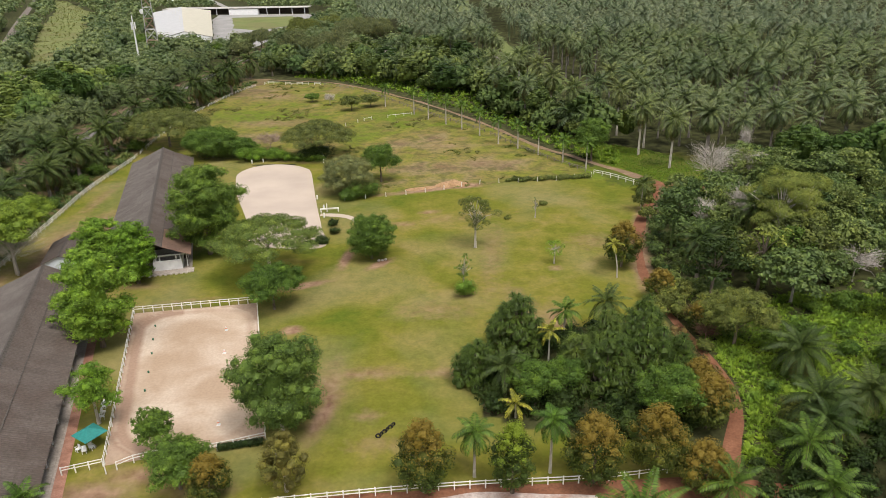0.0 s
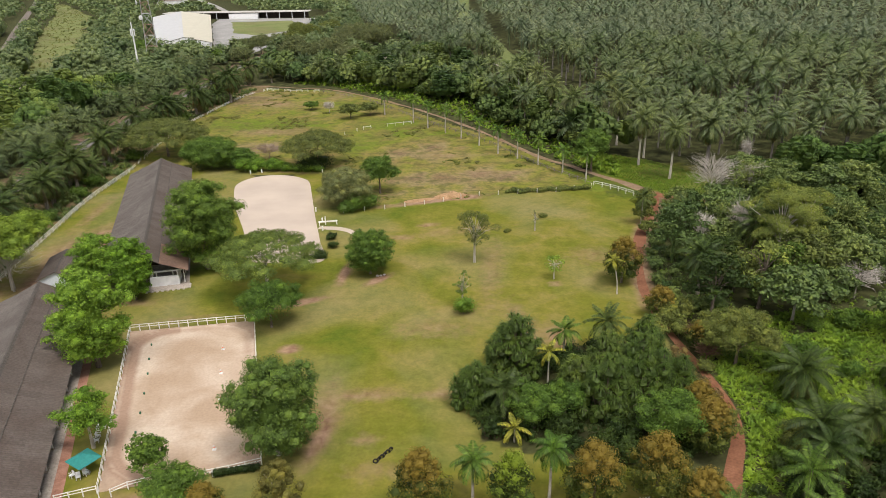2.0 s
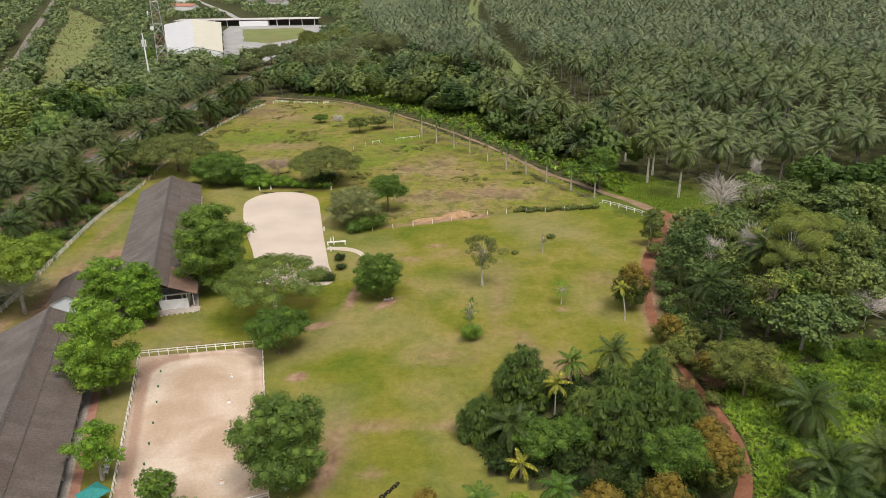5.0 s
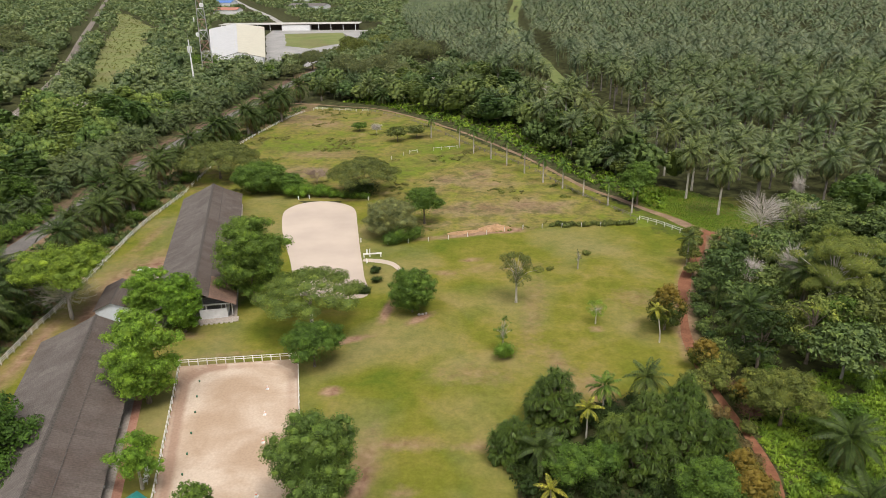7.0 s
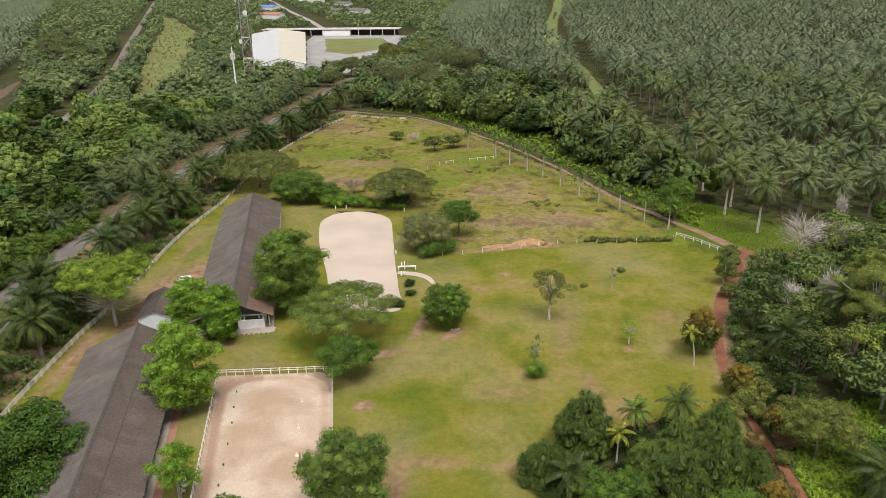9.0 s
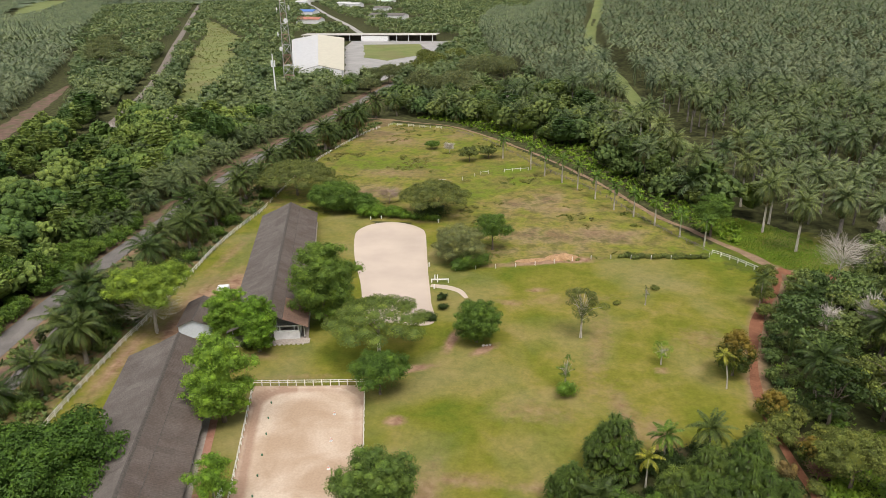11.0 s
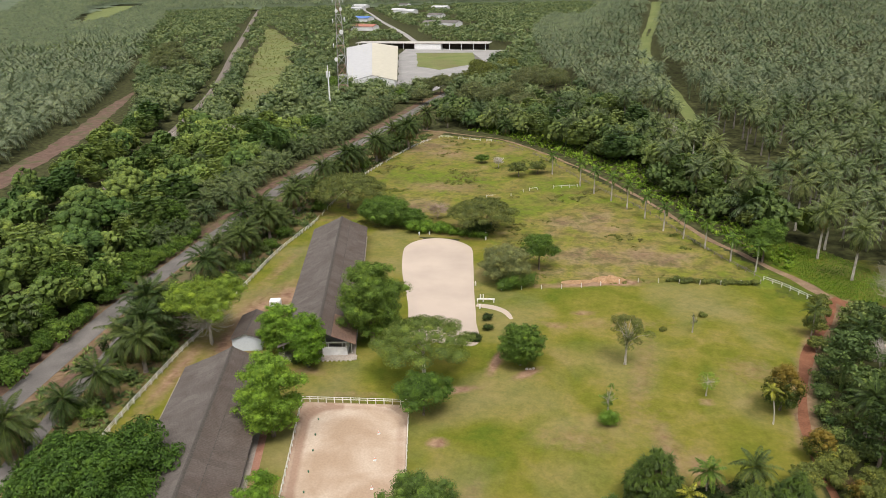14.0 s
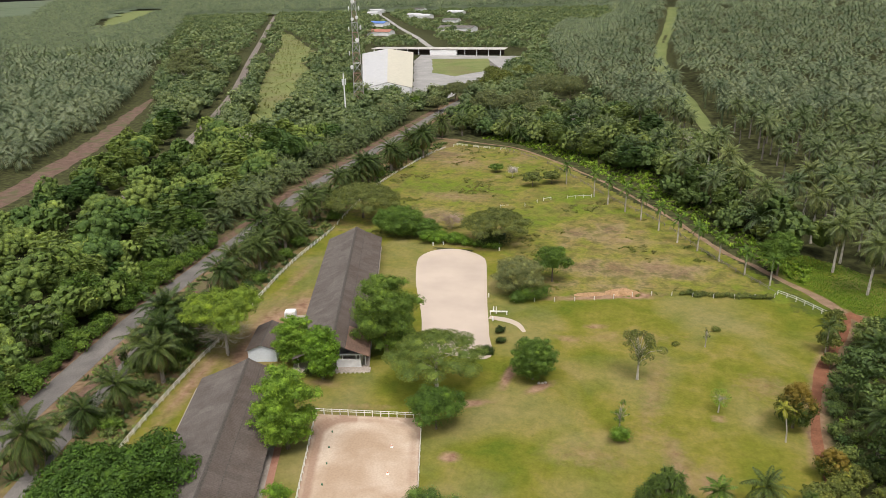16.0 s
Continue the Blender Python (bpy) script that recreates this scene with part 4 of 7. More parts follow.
structure("access_lane", ribbon(LANE, 3.2, 0.05, 2.0, 0.12), ASPHALT, "narrow grey access lane beside the road", "road")
structure("brown_trail", ribbon(EAST_PATH[11:], [2.6, 2.0, 1.5, 1.4, 1.3, 1.3, 1.6, 2.2], 0.032, 1.2, 0.8), TRAIL, "brown trodden trail along the pasture fence", "path")
structure("western_meadow", slab(wavy(MEADOW_WEST, 4.0, 10.0), 0.03), MEADOW, "rough green meadow beside the railway", "grass")
structure("red_path", ribbon(EAST_PATH[:12], [2.4, 2.0, 1.6, 1.5, 1.5, 1.6, 1.8, 2.2, 2.3, 2.2, 2.0, 2.4], 0.03, 1.2, 0.5), RED_SOIL, "red laterite dirt path", "path")
structure("path_spur", ribbon(PATH_SPUR, 3.4, 0.035, 1.5, 0.35), RED_SOIL, "red dirt spur of the path", "path")
structure("front_track", ribbon([(-30, 57.5), (-12, 58.6), (4, 59.4), (18, 60), (30, 60.5), (44, 58)], [4, 5.5, 6.6, 6.6, 6, 5], 0.02, 1.5, 0.15), RED_SOIL, "wet red dirt track along the white fence", "path")
structure("gravel_patch", ribbon([(-13, 58.9), (-5, 59.3), (2, 59.7), (9, 60.3), (15, 60.6)], [0.6, 2.4, 3.0, 2.4, 0.5], 0.04, 0.8, 0.6), WET_GRAVEL, "pale washed gravel on the track", "path")


structure("arena_path", ribbon([(-30.5, 153.2), (-26, 152.6), (-23, 150.8), (-21, 147.5)], [1.6, 2.0, 1.7, 1.0], 0.025, 0.8, 0.25), PALE_SAND, "pale sand path from the arena gate", "path")
structure("grass_ride", ribbon(RIDE_LINE, [3, 7, 9, 9, 9, 9, 11, 12, 12], 0.12, 6.0, 0.3), RIDE, "bright grass ride through the palms", "grass")
structure("western_ride", ribbon([(-1560, 2080), (-1400, 1800), (-1200, 1510), (-1020, 1245), (-910, 1070)], [130, 120, 95, 60, 20], 0.05, 20, 0.3), RIDE, "bright grass ride in the western plantation", "grass")
structure("rail_bed", ribbon(TRACK, 6.5, 0.25, 6.0, 0.05, 0.35), BALLAST, "pale gravel bed of a railway track", "railway")
for side, name in ((-0.72, "rail_west"), (0.72, "rail_east")):
    line = smooth_line(TRACK, 6.0)
    d = np.gradient(line, axis=0)
    d /= np.linalg.norm(d, axis=1, keepdims=True)
    shifted = line + np.stack([-d[:, 1], d[:, 0]], 1) * side
    structure(name, ribbon(shifted.tolist(), 0.16, 0.42, 8.0, 0.0, 0.17), plain("rail_steel", (0.12, 0.09, 0.075), 0.5, 0.5, 0.1), "rusty steel rail", "railway")
structure("plantation_track", ribbon([(x + 4.0, y - 2) for x, y in PLANT_EDGE[:6]], [12, 12, 12, 12, 10, 3], 0.03, 4.0, 0.35), TRACK_SOIL, "red dirt track at the edge of the plantation", "path")

# ---- fences: every post and rail a part ----
POST = mesh_of("post", *box(0, 0, 0.6, 0.13, 0.13, 1.2, 0.03), WHITE_PAINT)
GREY_POST = mesh_of("post", *box(0, 0, 0.6, 0.14, 0.14, 1.2, 0.03), GREY_WOOD)
RAIL = mesh_of("rail", *box(0.5, 0, 0, 1.0, 0.05, 0.11, 0.015), WHITE_PAINT)
GREY_RAIL = mesh_of("rail", *box(0.5, 0, 0, 1.0, 0.06, 0.12, 0.015), GREY_WOOD)


def fence(name, line, label, spacing=2.4, heights=(1.08, 0.72, 0.38), post=POST, rail=RAIL, keep=1.0, r=None, tall=1.0, smoothed=True):
    ob = thing(name, label, "fence", pose(*line[0], 0))
    pts = smooth_line(line, 0.5) if smoothed else np.concatenate([np.linspace(a, b, max(2, int(np.hypot(*np.subtract(b, a)) / 0.5)))[:-1] for a, b in zip(line, line[1:])] + [np.array(line[-1:], float)])
    run = np.concatenate([[0], np.cumsum(np.hypot(*np.diff(pts, axis=0).T))])
    k = max(1, round(run[-1] / spacing))
    at = np.stack([np.interp(np.linspace(0, run[-1], k + 1), run, pts[:, q]) for q in (0, 1)], 1) - np.array(line[0])
    high = lambda x, y: float(rise_of(line[0][0] + x, line[0][1] + y))
    for i, (x, y) in enumerate(at):
        if r is not None and r.random() > keep:
            continue
        part("post", post, None, ob, at=pose(x, y, high(x, y), r.normal(0, 2) if r else 0, r.normal(0, 2) if r else 0, math.degrees(math.atan2(*(at[min(i + 1, k)] - at[max(i - 1, 0)])[::-1]))) @ Matrix.Diagonal((1, 1, tall, 1)))
        if i == k:
            continue
        dx, dy = at[i + 1] - at[i]
        for h in heights:
            if r is not None and r.random() > keep:
                continue
            part("rail", rail, None, ob, at=pose(x, y, high(x, y) + h * tall, 0, (r.normal(0, 1.0) if r else 0) - math.degrees(math.atan2(high(*at[i + 1]) - high(x, y), math.hypot(dx, dy))), math.degrees(math.atan2(dy, dx))) @ Matrix.Diagonal((math.hypot(dx, dy), 1, 1, 1)))
    return ob


frng = np.random.default_rng(5)
fence("arena_fence_north", [ARENA[0], ARENA[1]], "white painted post-and-rail fence of the sand arena", 1.6, (1.12, 0.74), smoothed=False, tall=1.1)
fence("arena_fence_west", [(-54.5, 105.4), (-42.5, 66.9), (-41.7, 65.5)], "white painted post-and-rail fence of the sand arena", 1.9, (1.12, 0.74), smoothed=False, tall=1.1)
fence("arena_fence_east", [(-34.4, 108.7), (-24.3, 71.5)], "white painted post-and-rail fence of the sand arena", 1.9, (1.12, 0.74), smoothed=False, tall=1.1)
fence("arena_fence_south", [(-24.3, 71.4), (-30.4, 69.3), (-35.6, 68.5), (-38.8, 67.6), (-40.7, 66.2)], "white painted post-and-rail fence with a gate gap", 1.9, (1.12, 0.74))
fence("arena_fence_corner", [(-42.6, 66.8), (-46.8, 65.3)], "short white painted fence beside the gate gap", 1.5, (1.12, 0.74), smoothed=False)
fence("front_fence", FRONT_FENCE, "white painted three-rail fence along the red track", 1.75, (1.05, 0.62), tall=1.0)
fence("west_fence", WEST_FENCE[:8], "long white painted fence along the road bank", 2.2, (1.14, 0.80, 0.46), tall=1.1)
fence("west_fence_upper", WEST_FENCE[7:], "weathered white fence above the road", 3.0, (1.05, 0.6), r=frng, keep=0.86)
fence("east_rail_fence", EAST_RAIL, "white painted rail fence beside the red path", 2.6, (1.15, 0.7), tall=1.1)
fence("east_fence", EAST_FENCE[:2], "white weathered rail fence round the pasture", 3.0, (1.05, 0.6), r=frng, keep=0.8)
fence("east_fence_lower", EAST_FENCE[1:], "grey broken rail fence round the pasture", 3.2, (1.05, 0.6), post=GREY_POST, rail=GREY_RAIL, r=frng, keep=0.88)
fence("ditch_rail", DITCH_RAIL, "weathered white rail across the pasture", 3.0, (0.9,), r=frng, keep=0.7)
fence("field_fence", FIELD_FENCE, "row of white posts between lawn and pasture", 5.2, (), r=frng, keep=0.93)

# ---- stable barns ----


def roof_barn(name, label, north, direction, length, u0=-1.0, recess=0.0, rust=0, eave=(-8.6, 3.2)):
    """A long stable: walls, posts, a roof of two pitches a side made of sheets, and a ridge cap."""
    d = Vector((*direction, 0)).normalized()
    turn = math.degrees(math.atan2(d.x, -d.y))
    ob = thing(name, label, "stable", pose(*north, 0, 0, 0, turn))
    # local frame: x to the east eave, -y along the barn away from its north end
    profile = (eave, (-3.4, 5.35), (0.0, 7.0), (2.5, 5.45), (7.5, 3.2))
    span = 1.5
    cols = int((length - u0) / span)
    sheet = {}
    for (xa, za), (xb, zb), rows in zip(profile, profile[1:], (2, 1, 1, 2)):
        west = xa < 0
        (lx, lz), (hx, hz) = ((xa, za), (xb, zb)) if west else ((xb, zb), (xa, za))
        run = math.hypot(hx - lx, hz - lz) / rows
        slope = math.degrees(math.atan2(hz - lz, abs(hx - lx)))
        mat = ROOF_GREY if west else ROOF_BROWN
        key = (round(run, 3), mat.name)
        if key not in sheet:
            sheet[key] = mesh_of("roof_sheet", *box(0, 0, 0, span - 0.02, run + 0.16, 0.05), mat)
        for row in range(rows):
            k = (row + 0.5) / rows
            x, z = lx + (hx - lx) * k, lz + (hz - lz) * k
            for c in range(cols):
                y = -(u0 + span * (c + 0.5))
                m = pose(x, y, z + 0.02, 0, 0, -90 if west else 90) @ pose(0, 0, 0, slope - 1.0, 0, 0)
                data = sheet[key]
                if xa >= 2.5 and c >= cols - rust:
                    key_rust = (key[0], "rust")
                    if key_rust not in sheet:
                        sheet[key_rust] = mesh_of("roof_sheet", *box(0, 0, 0, span - 0.02, run + 0.16, 0.05), ROOF_RUST)
                    data = sheet[key_rust]
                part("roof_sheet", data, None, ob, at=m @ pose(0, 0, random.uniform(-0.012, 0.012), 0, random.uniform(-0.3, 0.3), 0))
    L = span * cols
    mid = -(u0 + L / 2)
    cap = join(*[(np.array([(-0.35, -L / 2, -0.16), (0, -L / 2, 0.05), (0, L / 2, 0.05), (-0.35, L / 2, -0.16)]) + (0, mid, 7.06), np.array([(0, 1, 2, 3)])), (np.array([(0, -L / 2, 0.05), (0.35, -L / 2, -0.16), (0.35, L / 2, -0.16), (0, L / 2, 0.05)]) + (0, mid, 7.06), np.array([(0, 1, 2, 3)]))])
    part("ridge_cap", cap, RIDGE_CAP, ob, "dark ridge capping")
    part("valley_strip", box(2.5, mid, 5.50, 0.28, L, 0.06), RIDGE_CAP, ob, "dark flashing at the change of pitch")
    for y in (-u0 - 0.9, -u0 - L + 0.9 + recess):
        w = [(-7.8, 0), (6.7, 0), (6.7, 3.3), (2.5, 5.2), (0, 6.7), (-3.4, 5.05), (-7.8, 3.3)]
        bm = bmesh.new()
        a = [bm.verts.new((x, y - 0.1, z)) for x, z in w]
        b = [bm.verts.new((x, y + 0.1, z)) for x, z in w]
        bm.faces.new(a), bm.faces.new(b[::-1])
        for i in range(len(w)):
            bm.faces.new((a[i], b[i], b[(i + 1) % 7], a[(i + 1) % 7]))
        bmesh.ops.recalc_face_normals(bm, faces=bm.faces)
        me = bpy.data.meshes.new("gable_wall")
        bm.to_mesh(me)
        bm.free()
        me.materials.append(DARK_BOARD)
        part("gable_wall", me, None, ob, "dark boarded gable wall")
    for x in (-7.7, 5.2):
        part("stall_wall", box(x, mid + recess / 2, 0.75, 0.2, L - 2.2 - recess, 1.5), WHITE_WALL, ob, "low white stall wall")
        part("back_wall", box(x * 0.55, mid + recess / 2, 1.6, 0.15, L - 2.4 - recess, 3.2), DARK_GAP, ob, "inner wall coloured dark for shade")
    for c in range(0, cols + 1, 3):
        for x in (-7.7, 6.6):
            post = part("roof_post", box(x, -(u0 + span * c), 1.65, 0.18, 0.18, 3.3), WHITE_PAINT, ob, at=pose(0, 0.4 if c == 0 else 0, 0))
            part("post_foot", box(x, -(u0 + span * c), 0.2, 0.36, 0.36, 0.36, 0.04), CONCRETE, post, "square concrete footing")
    part("floor_slab", box(-0.9, mid, 0.06, 16.5, L, 0.12), CONCRETE, ob, "stained concrete floor apron")
    part("eave_board", box(7.42, mid, 3.02, 0.06, L, 0.2), RIDGE_CAP, ob)
    part("eave_board", box(eave[0] + 0.08, mid, eave[1] - 0.18, 0.06, L, 0.2), RIDGE_CAP, ob)
    return ob


barn_a = roof_barn("stable_barn", "long stable with a weathered grey-brown sheet roof beside the sand arena", (-71.0, 110.0), (0.325, -0.946), 66, eave=(-9.7, 2.9))
barn_b = roof_barn("stable_barn", "long stable with a dark weathered roof and white end walls", (-79.8, 190.9), (0.304, -0.953), 73.5, 0.0, 5.4, 7)


def on_barn(origin, direction, u, v):
    """The place u along the barn from its north end and v towards its east side."""
    dx, dy = np.array(direction) / np.hypot(*direction)
    return origin[0] + dx * u - dy * v, origin[1] + dy * u + dx * v


porch = thing("white_porch", "white walled porch under the end of the stable roof", "porch", pose(-54.96, 123.00, 0, 0, 0, 14.3))
part("front_wall", box(0, 0.11, 1.05, 5.25, 0.22, 2.1, 0.03), WHITE_WALL, porch)
for x in (-2.62 + 0.11, 2.62 - 0.11):
    part("side_wall", box(x, 2.1, 1.05, 0.22, 3.6, 2.1, 0.03), WHITE_WALL, porch)
part("top_beam", box(0, 0.2, 3.1, 5.25 + 1.4, 0.2, 0.26, 0.02), WHITE_WALL, porch)
for x in (-2.62 + 0.5, -2.62 + 1.3, 2.62 - 1.0, 2.62 - 0.2):
    part("porch_post", box(x, 0.2, 2.54, 0.2, 0.22, 0.88), WHITE_WALL, porch)
# A greyer wall colour here puts the porch's shade into the paint.
part("back_wall", box(0, 3.9, 1.5, 5.25, 0.2, 3.0), plain("porch_shade_grey", (0.40, 0.39, 0.37), 0.8, 0.2), porch)
part("step", box(0.6, -1.0, 0.09, 8.2, 2.0, 0.18, 0.03), CONCRETE, porch, "pale concrete step")
for i in range(8):
    part("edging_stone", box(-3.2 + i * 0.95, -2.2, 0.12, 0.45, 0.3, 0.24, 0.05), STONE, porch)

# brick walk and kerb on the arena side of the first stable
AD = (0.325, -0.946)
walk_line = [on_barn((-71, 110), AD, u, 8.3) for u in (14, 26, 38, 50, 62)]
brick_walk = structure("brick_walk", ribbon(walk_line, 1.25, 0.05, 1.0, 0.06, 0.08), BRICK, "red brick paved walk beside the stable", "path")
kerb_line = [on_barn((-71, 110), AD, u, 7.5) for u in (12, 30, 48, 64)]
structure("apron", ribbon(kerb_line, 0.4, 0.045, 2.0, 0.05, 0.06), CONCRETE, "pale stained concrete apron along the stable", "pavement")
drain_line = [on_barn((-71, 110), AD, u, -11.3) for u in (-2, 12, 27)]
structure("drain_kerb", ribbon(drain_line, 0.5, 0.10, 2.0, 0.05, 0.12), CONCRETE, "pale concrete drain kerb", "kerb")

# ---- the small white outbuilding ----
hut = thing("white_outbuilding", "small white outbuilding with a dark gabled roof", "outbuilding", pose(-74.4, 121.0, 0, 0, 0, 16))
bm = bmesh.new()
outline = [(-3.1, 0), (3.1, 0), (3.1, 2.9), (0, 4.2), (-3.1, 2.9)]
a = [bm.verts.new((x, 0, z)) for x, z in outline]
b = [bm.verts.new((x, 11.0, z)) for x, z in outline]
bm.faces.new(a), bm.faces.new(b[::-1])
for i in range(5):
    bm.faces.new((a[i], a[(i + 1) % 5], b[(i + 1) % 5], b[i]))
bmesh.ops.recalc_face_normals(bm, faces=bm.faces)
me = bpy.data.meshes.new("wall")
bm.to_mesh(me)
bm.free()
me.materials.append(plain("pale_blue_wall", (0.62, 0.67, 0.72), 0.7, 0.3, 0.06))
part("wall", me, None, hut, "pale blue-white wall")
for s in (-1, 1):
    roof = box(0, 0, 0, 3.75, 11.9, 0.08)
    part("roof_slope", roof, ROOF_BROWN, hut, at=pose(s * 1.72, 5.55, 3.62, 0, s * 22.8, 0))
part("ridge_cap", box(0, 5.55, 4.36, 0.4, 11.9, 0.07, 0.03), RIDGE_CAP, hut)

# white water tank and box by the second stable
tank = thing("white_tank_stand", "white tank and pale slab beside the stable", "water tank", pose(-78.5, 142.5, 0, 0, 0, 16))
part("tank", box(0, 0, 0.9, 2.6, 2.0, 1.8, 0.15), WHITE_WALL, tank)
part("slab", box(2.4, -1.2, 0.2, 2.6, 2.2, 0.4, 0.05), CONCRETE, tank)

# ---- trees and palms that stand alone ----


def place_trees(rows, form, label, mats, category="tree", size=0.5, density=0.55, name="tree"):
    for x, y, h, w in rows:
        r = np.random.default_rng(int(abs(x * 131 + y * 17)) + 3)
        trunk, crown = tree_parts(form, h, w, r, size * (0.84 if size < 0.5 else 1.0), density)
        plant(name, label, category, (trunk, crown), mats, pose(x, y, float(rise_of(x, y))))


# beside the stables and the arena
place_trees([(-55.0, 94.6, 16.5, 10.4), (-58.6, 117.6, 12.0, 8.0), (-67.0, 122.0, 11.6, 8.4)], "full", "dense bright green broadleaf tree beside the stable", (BARK, LEAF_FRESH), size=0.4, density=0.5)
place_trees([(-46.9, 75.2, 8.8, 6.6)], "dome", "small yellow-green tree with a leaning trunk by the stable", (PALE_BARK, LEAF_FRESH), size=0.3)
place_trees([(-36.8, 69.0, 6.6, 5.0), (-30.9, 106.4, 8.6, 9.8)], "dome", "low layered green tree beside the arena fence", (BARK, LEAF_MID), size=0.36)
place_trees([(-22.6, 73.4, 13.6, 11.4)], "full", "large green tree with drooping outer twigs over the arena fence", (PALE_BARK, leafy("fine_mid_green_leaves", (0.072, 0.130, 0.024), (0.105, 0.165, 0.034))), size=0.3, density=0.36)
place_trees([(-32.0, 62.8, 6.8, 7.2)], "dome", "blue-green rounded tree at the arena's edge", (BARK, LEAF_MID), size=0.3)
place_trees([(-28.0, 61.2, 6.0, 5.0), (-4.3, 61.9, 9.6, 6.2), (14.9, 62.9, 9.6, 6.6), (22.3, 64.2, 9.6, 6.4), (26.8, 61.2, 6.8, 6.0)], "egg", "egg-shaped tree with bronze young leaves by the white fence", (BARK, LEAF_GOLD), size=0.3)
place_trees([(5.6, 61.5, 9.6, 5.0)], "egg", "slender dark tree with a lime-green top by the white fence", (BARK, LEAF_LIME), size=0.3)
place_trees([(-19.8, 62.2, 8.4, 5.4)], "egg", "thin twiggy tree with sparse yellowish leaves", (PALE_BARK, leafy("sparse_brownish_leaves", (0.125, 0.120, 0.030), (0.165, 0.15, 0.04))), size=0.22, density=0.24)
place_trees([(-49.3, 131.0, 19.5, 13.6)], "full", "tall dense dark green tree beside the stable", (BARK, LEAF_MID), size=0.42, density=0.5)
place_trees([(-34.4, 119.4, 12.4, 20.5)], "umbrella", "wide spreading umbrella-shaped tree near the pale arena", (PALE_BARK, leafy("feathery_green_leaves", (0.125, 0.178, 0.038), (0.150, 0.205, 0.046))), size=0.36, density=0.75)
place_trees([(-16.1, 127.4, 9.4, 8.4)], "full", "round green tree on the lawn", (BARK, LEAF_MID), size=0.34)
place_trees([(4.7, 132.3, 11.2, 8.6)], "airy", "slim tree with a pale trunk and thin crown on the lawn", (PALE_BARK, LEAF_RAIN), size=0.24, density=1.3)
place_trees([(1.7, 112.4, 7.2, 3.2)], "airy", "thin pale sapling on the lawn", (PALE_BARK, LEAF_MID), size=0.28, density=1.4)
place_trees([(1.8, 110.2, 4.2, 4.4)], "bush", "round green shrub on the lawn", (BARK, LEAF_BRIGHT), "shrub", 0.26, name="shrub")
place_trees([(19.6, 123.8, 4.8, 4.2)], "airy", "small flat-topped sapling on the lawn", (PALE_BARK, LEAF_FRESH), size=0.2, density=0.9)
place_trees([(19.1, 149.4, 5.0, 1.8)], "airy", "bare thin sapling on the lawn", (PALE_BARK, LEAF_DULL), size=0.2, density=0.4)
place_trees([(22, 158, 0.9, 2.6), (12.8, 149, 0.6, 2.2)], "bush", "low dull shrub in the grass", (BARK, LEAF_OLIVE), "shrub", 0.25, name="shrub")
r = np.random.default_rng(404)
trunk, crown = tree_parts("raised", 15.0, 16.5, r, 0.34, 0.5)
twigs = tree_parts("dead", 10.5, 13.0, r)[0]
plant("tree", "wide yellow-green tree with bare pale lower branches by the fence", "tree", (join(trunk, turned(twigs, 0.4, 1.0, (0.6, -0.8, 0))), crown), (PALE_BARK, leafy("yellow_green_leaves", (0.165, 0.245, 0.030), (0.205, 0.285, 0.038))), pose(-84.0, 122.5, 0))
place_trees([(-72.5, 71.5, 12.4, 22.5)], "mound", "broad dense dark green tree overhanging the stable roof", (BARK, leafy("deep_mid_green_leaves", (0.046, 0.104, 0.015), (0.064, 0.125, 0.019))), size=0.5, density=0.8)
place_trees([(-89, 219, 12.5, 27)], "rain", "wide low olive-green tree behind the stable", (BARK, LEAF_RAIN), size=0.48, density=0.75)
place_trees([(-71, 205, 9.0, 15.5), (-62.0, 204, 6.0, 9)], "full", "low dense green tree behind the stable", (BARK, LEAF_MID), size=0.4)
place_trees([(-38.6, 203.5, 11.5, 22.0)], "rain", "low spreading olive-green tree in the pasture", (BARK, LEAF_RAIN), size=0.46, density=0.8)
place_trees([(-40.5, 203.5, 3.4, 12)], "bush", "dark scrub under the spreading pasture tree", (BARK, LEAF_DARK), "shrub", 0.4, name="shrub")
place_trees([(-26.0, 168.6, 10.0, 12.4)], "full", "soft grey-green tree with bare twigs beside the pale arena", (PALE_BARK, leafy("sage_leaves", (0.185, 0.205, 0.080), (0.22, 0.235, 0.10))), size=0.26, density=0.42)
place_trees([(-21.6, 166.4, 5.0, 9.0), (-25.0, 163.6, 3.2, 6.0)], "bush", "fresh green shrub at the foot of the grey-green tree", (BARK, LEAF_MID), "shrub", 0.3, name="shrub")
place_trees([(-18.2, 178.0, 10.4, 9.6), (40.8, 195.1, 12.5, 10.5)], "dome", "dark green tree in the pasture", (BARK, LEAF_MID), size=0.38)
place_trees([(-55, 287, 3.6, 6)], "dome", "low green tree in the pasture", (BARK, LEAF_MID), size=0.38, density=0.4)
place_trees([(-59.5, 199.8, 4.6, 7.0), (-55.5, 200.8, 5.2, 7.5), (-51.0, 200.6, 4.6, 6.5), (-47.4, 200.4, 2.6, 5), (-44, 200.2, 1.9, 4.6), (-41, 199.9, 1.7, 4.4), (-38.0, 199.6, 1.6, 4)], "bush", "green shrub in the hedge behind the pale arena", (BARK, LEAF_BRIGHT), "shrub", 0.32, name="shrub")
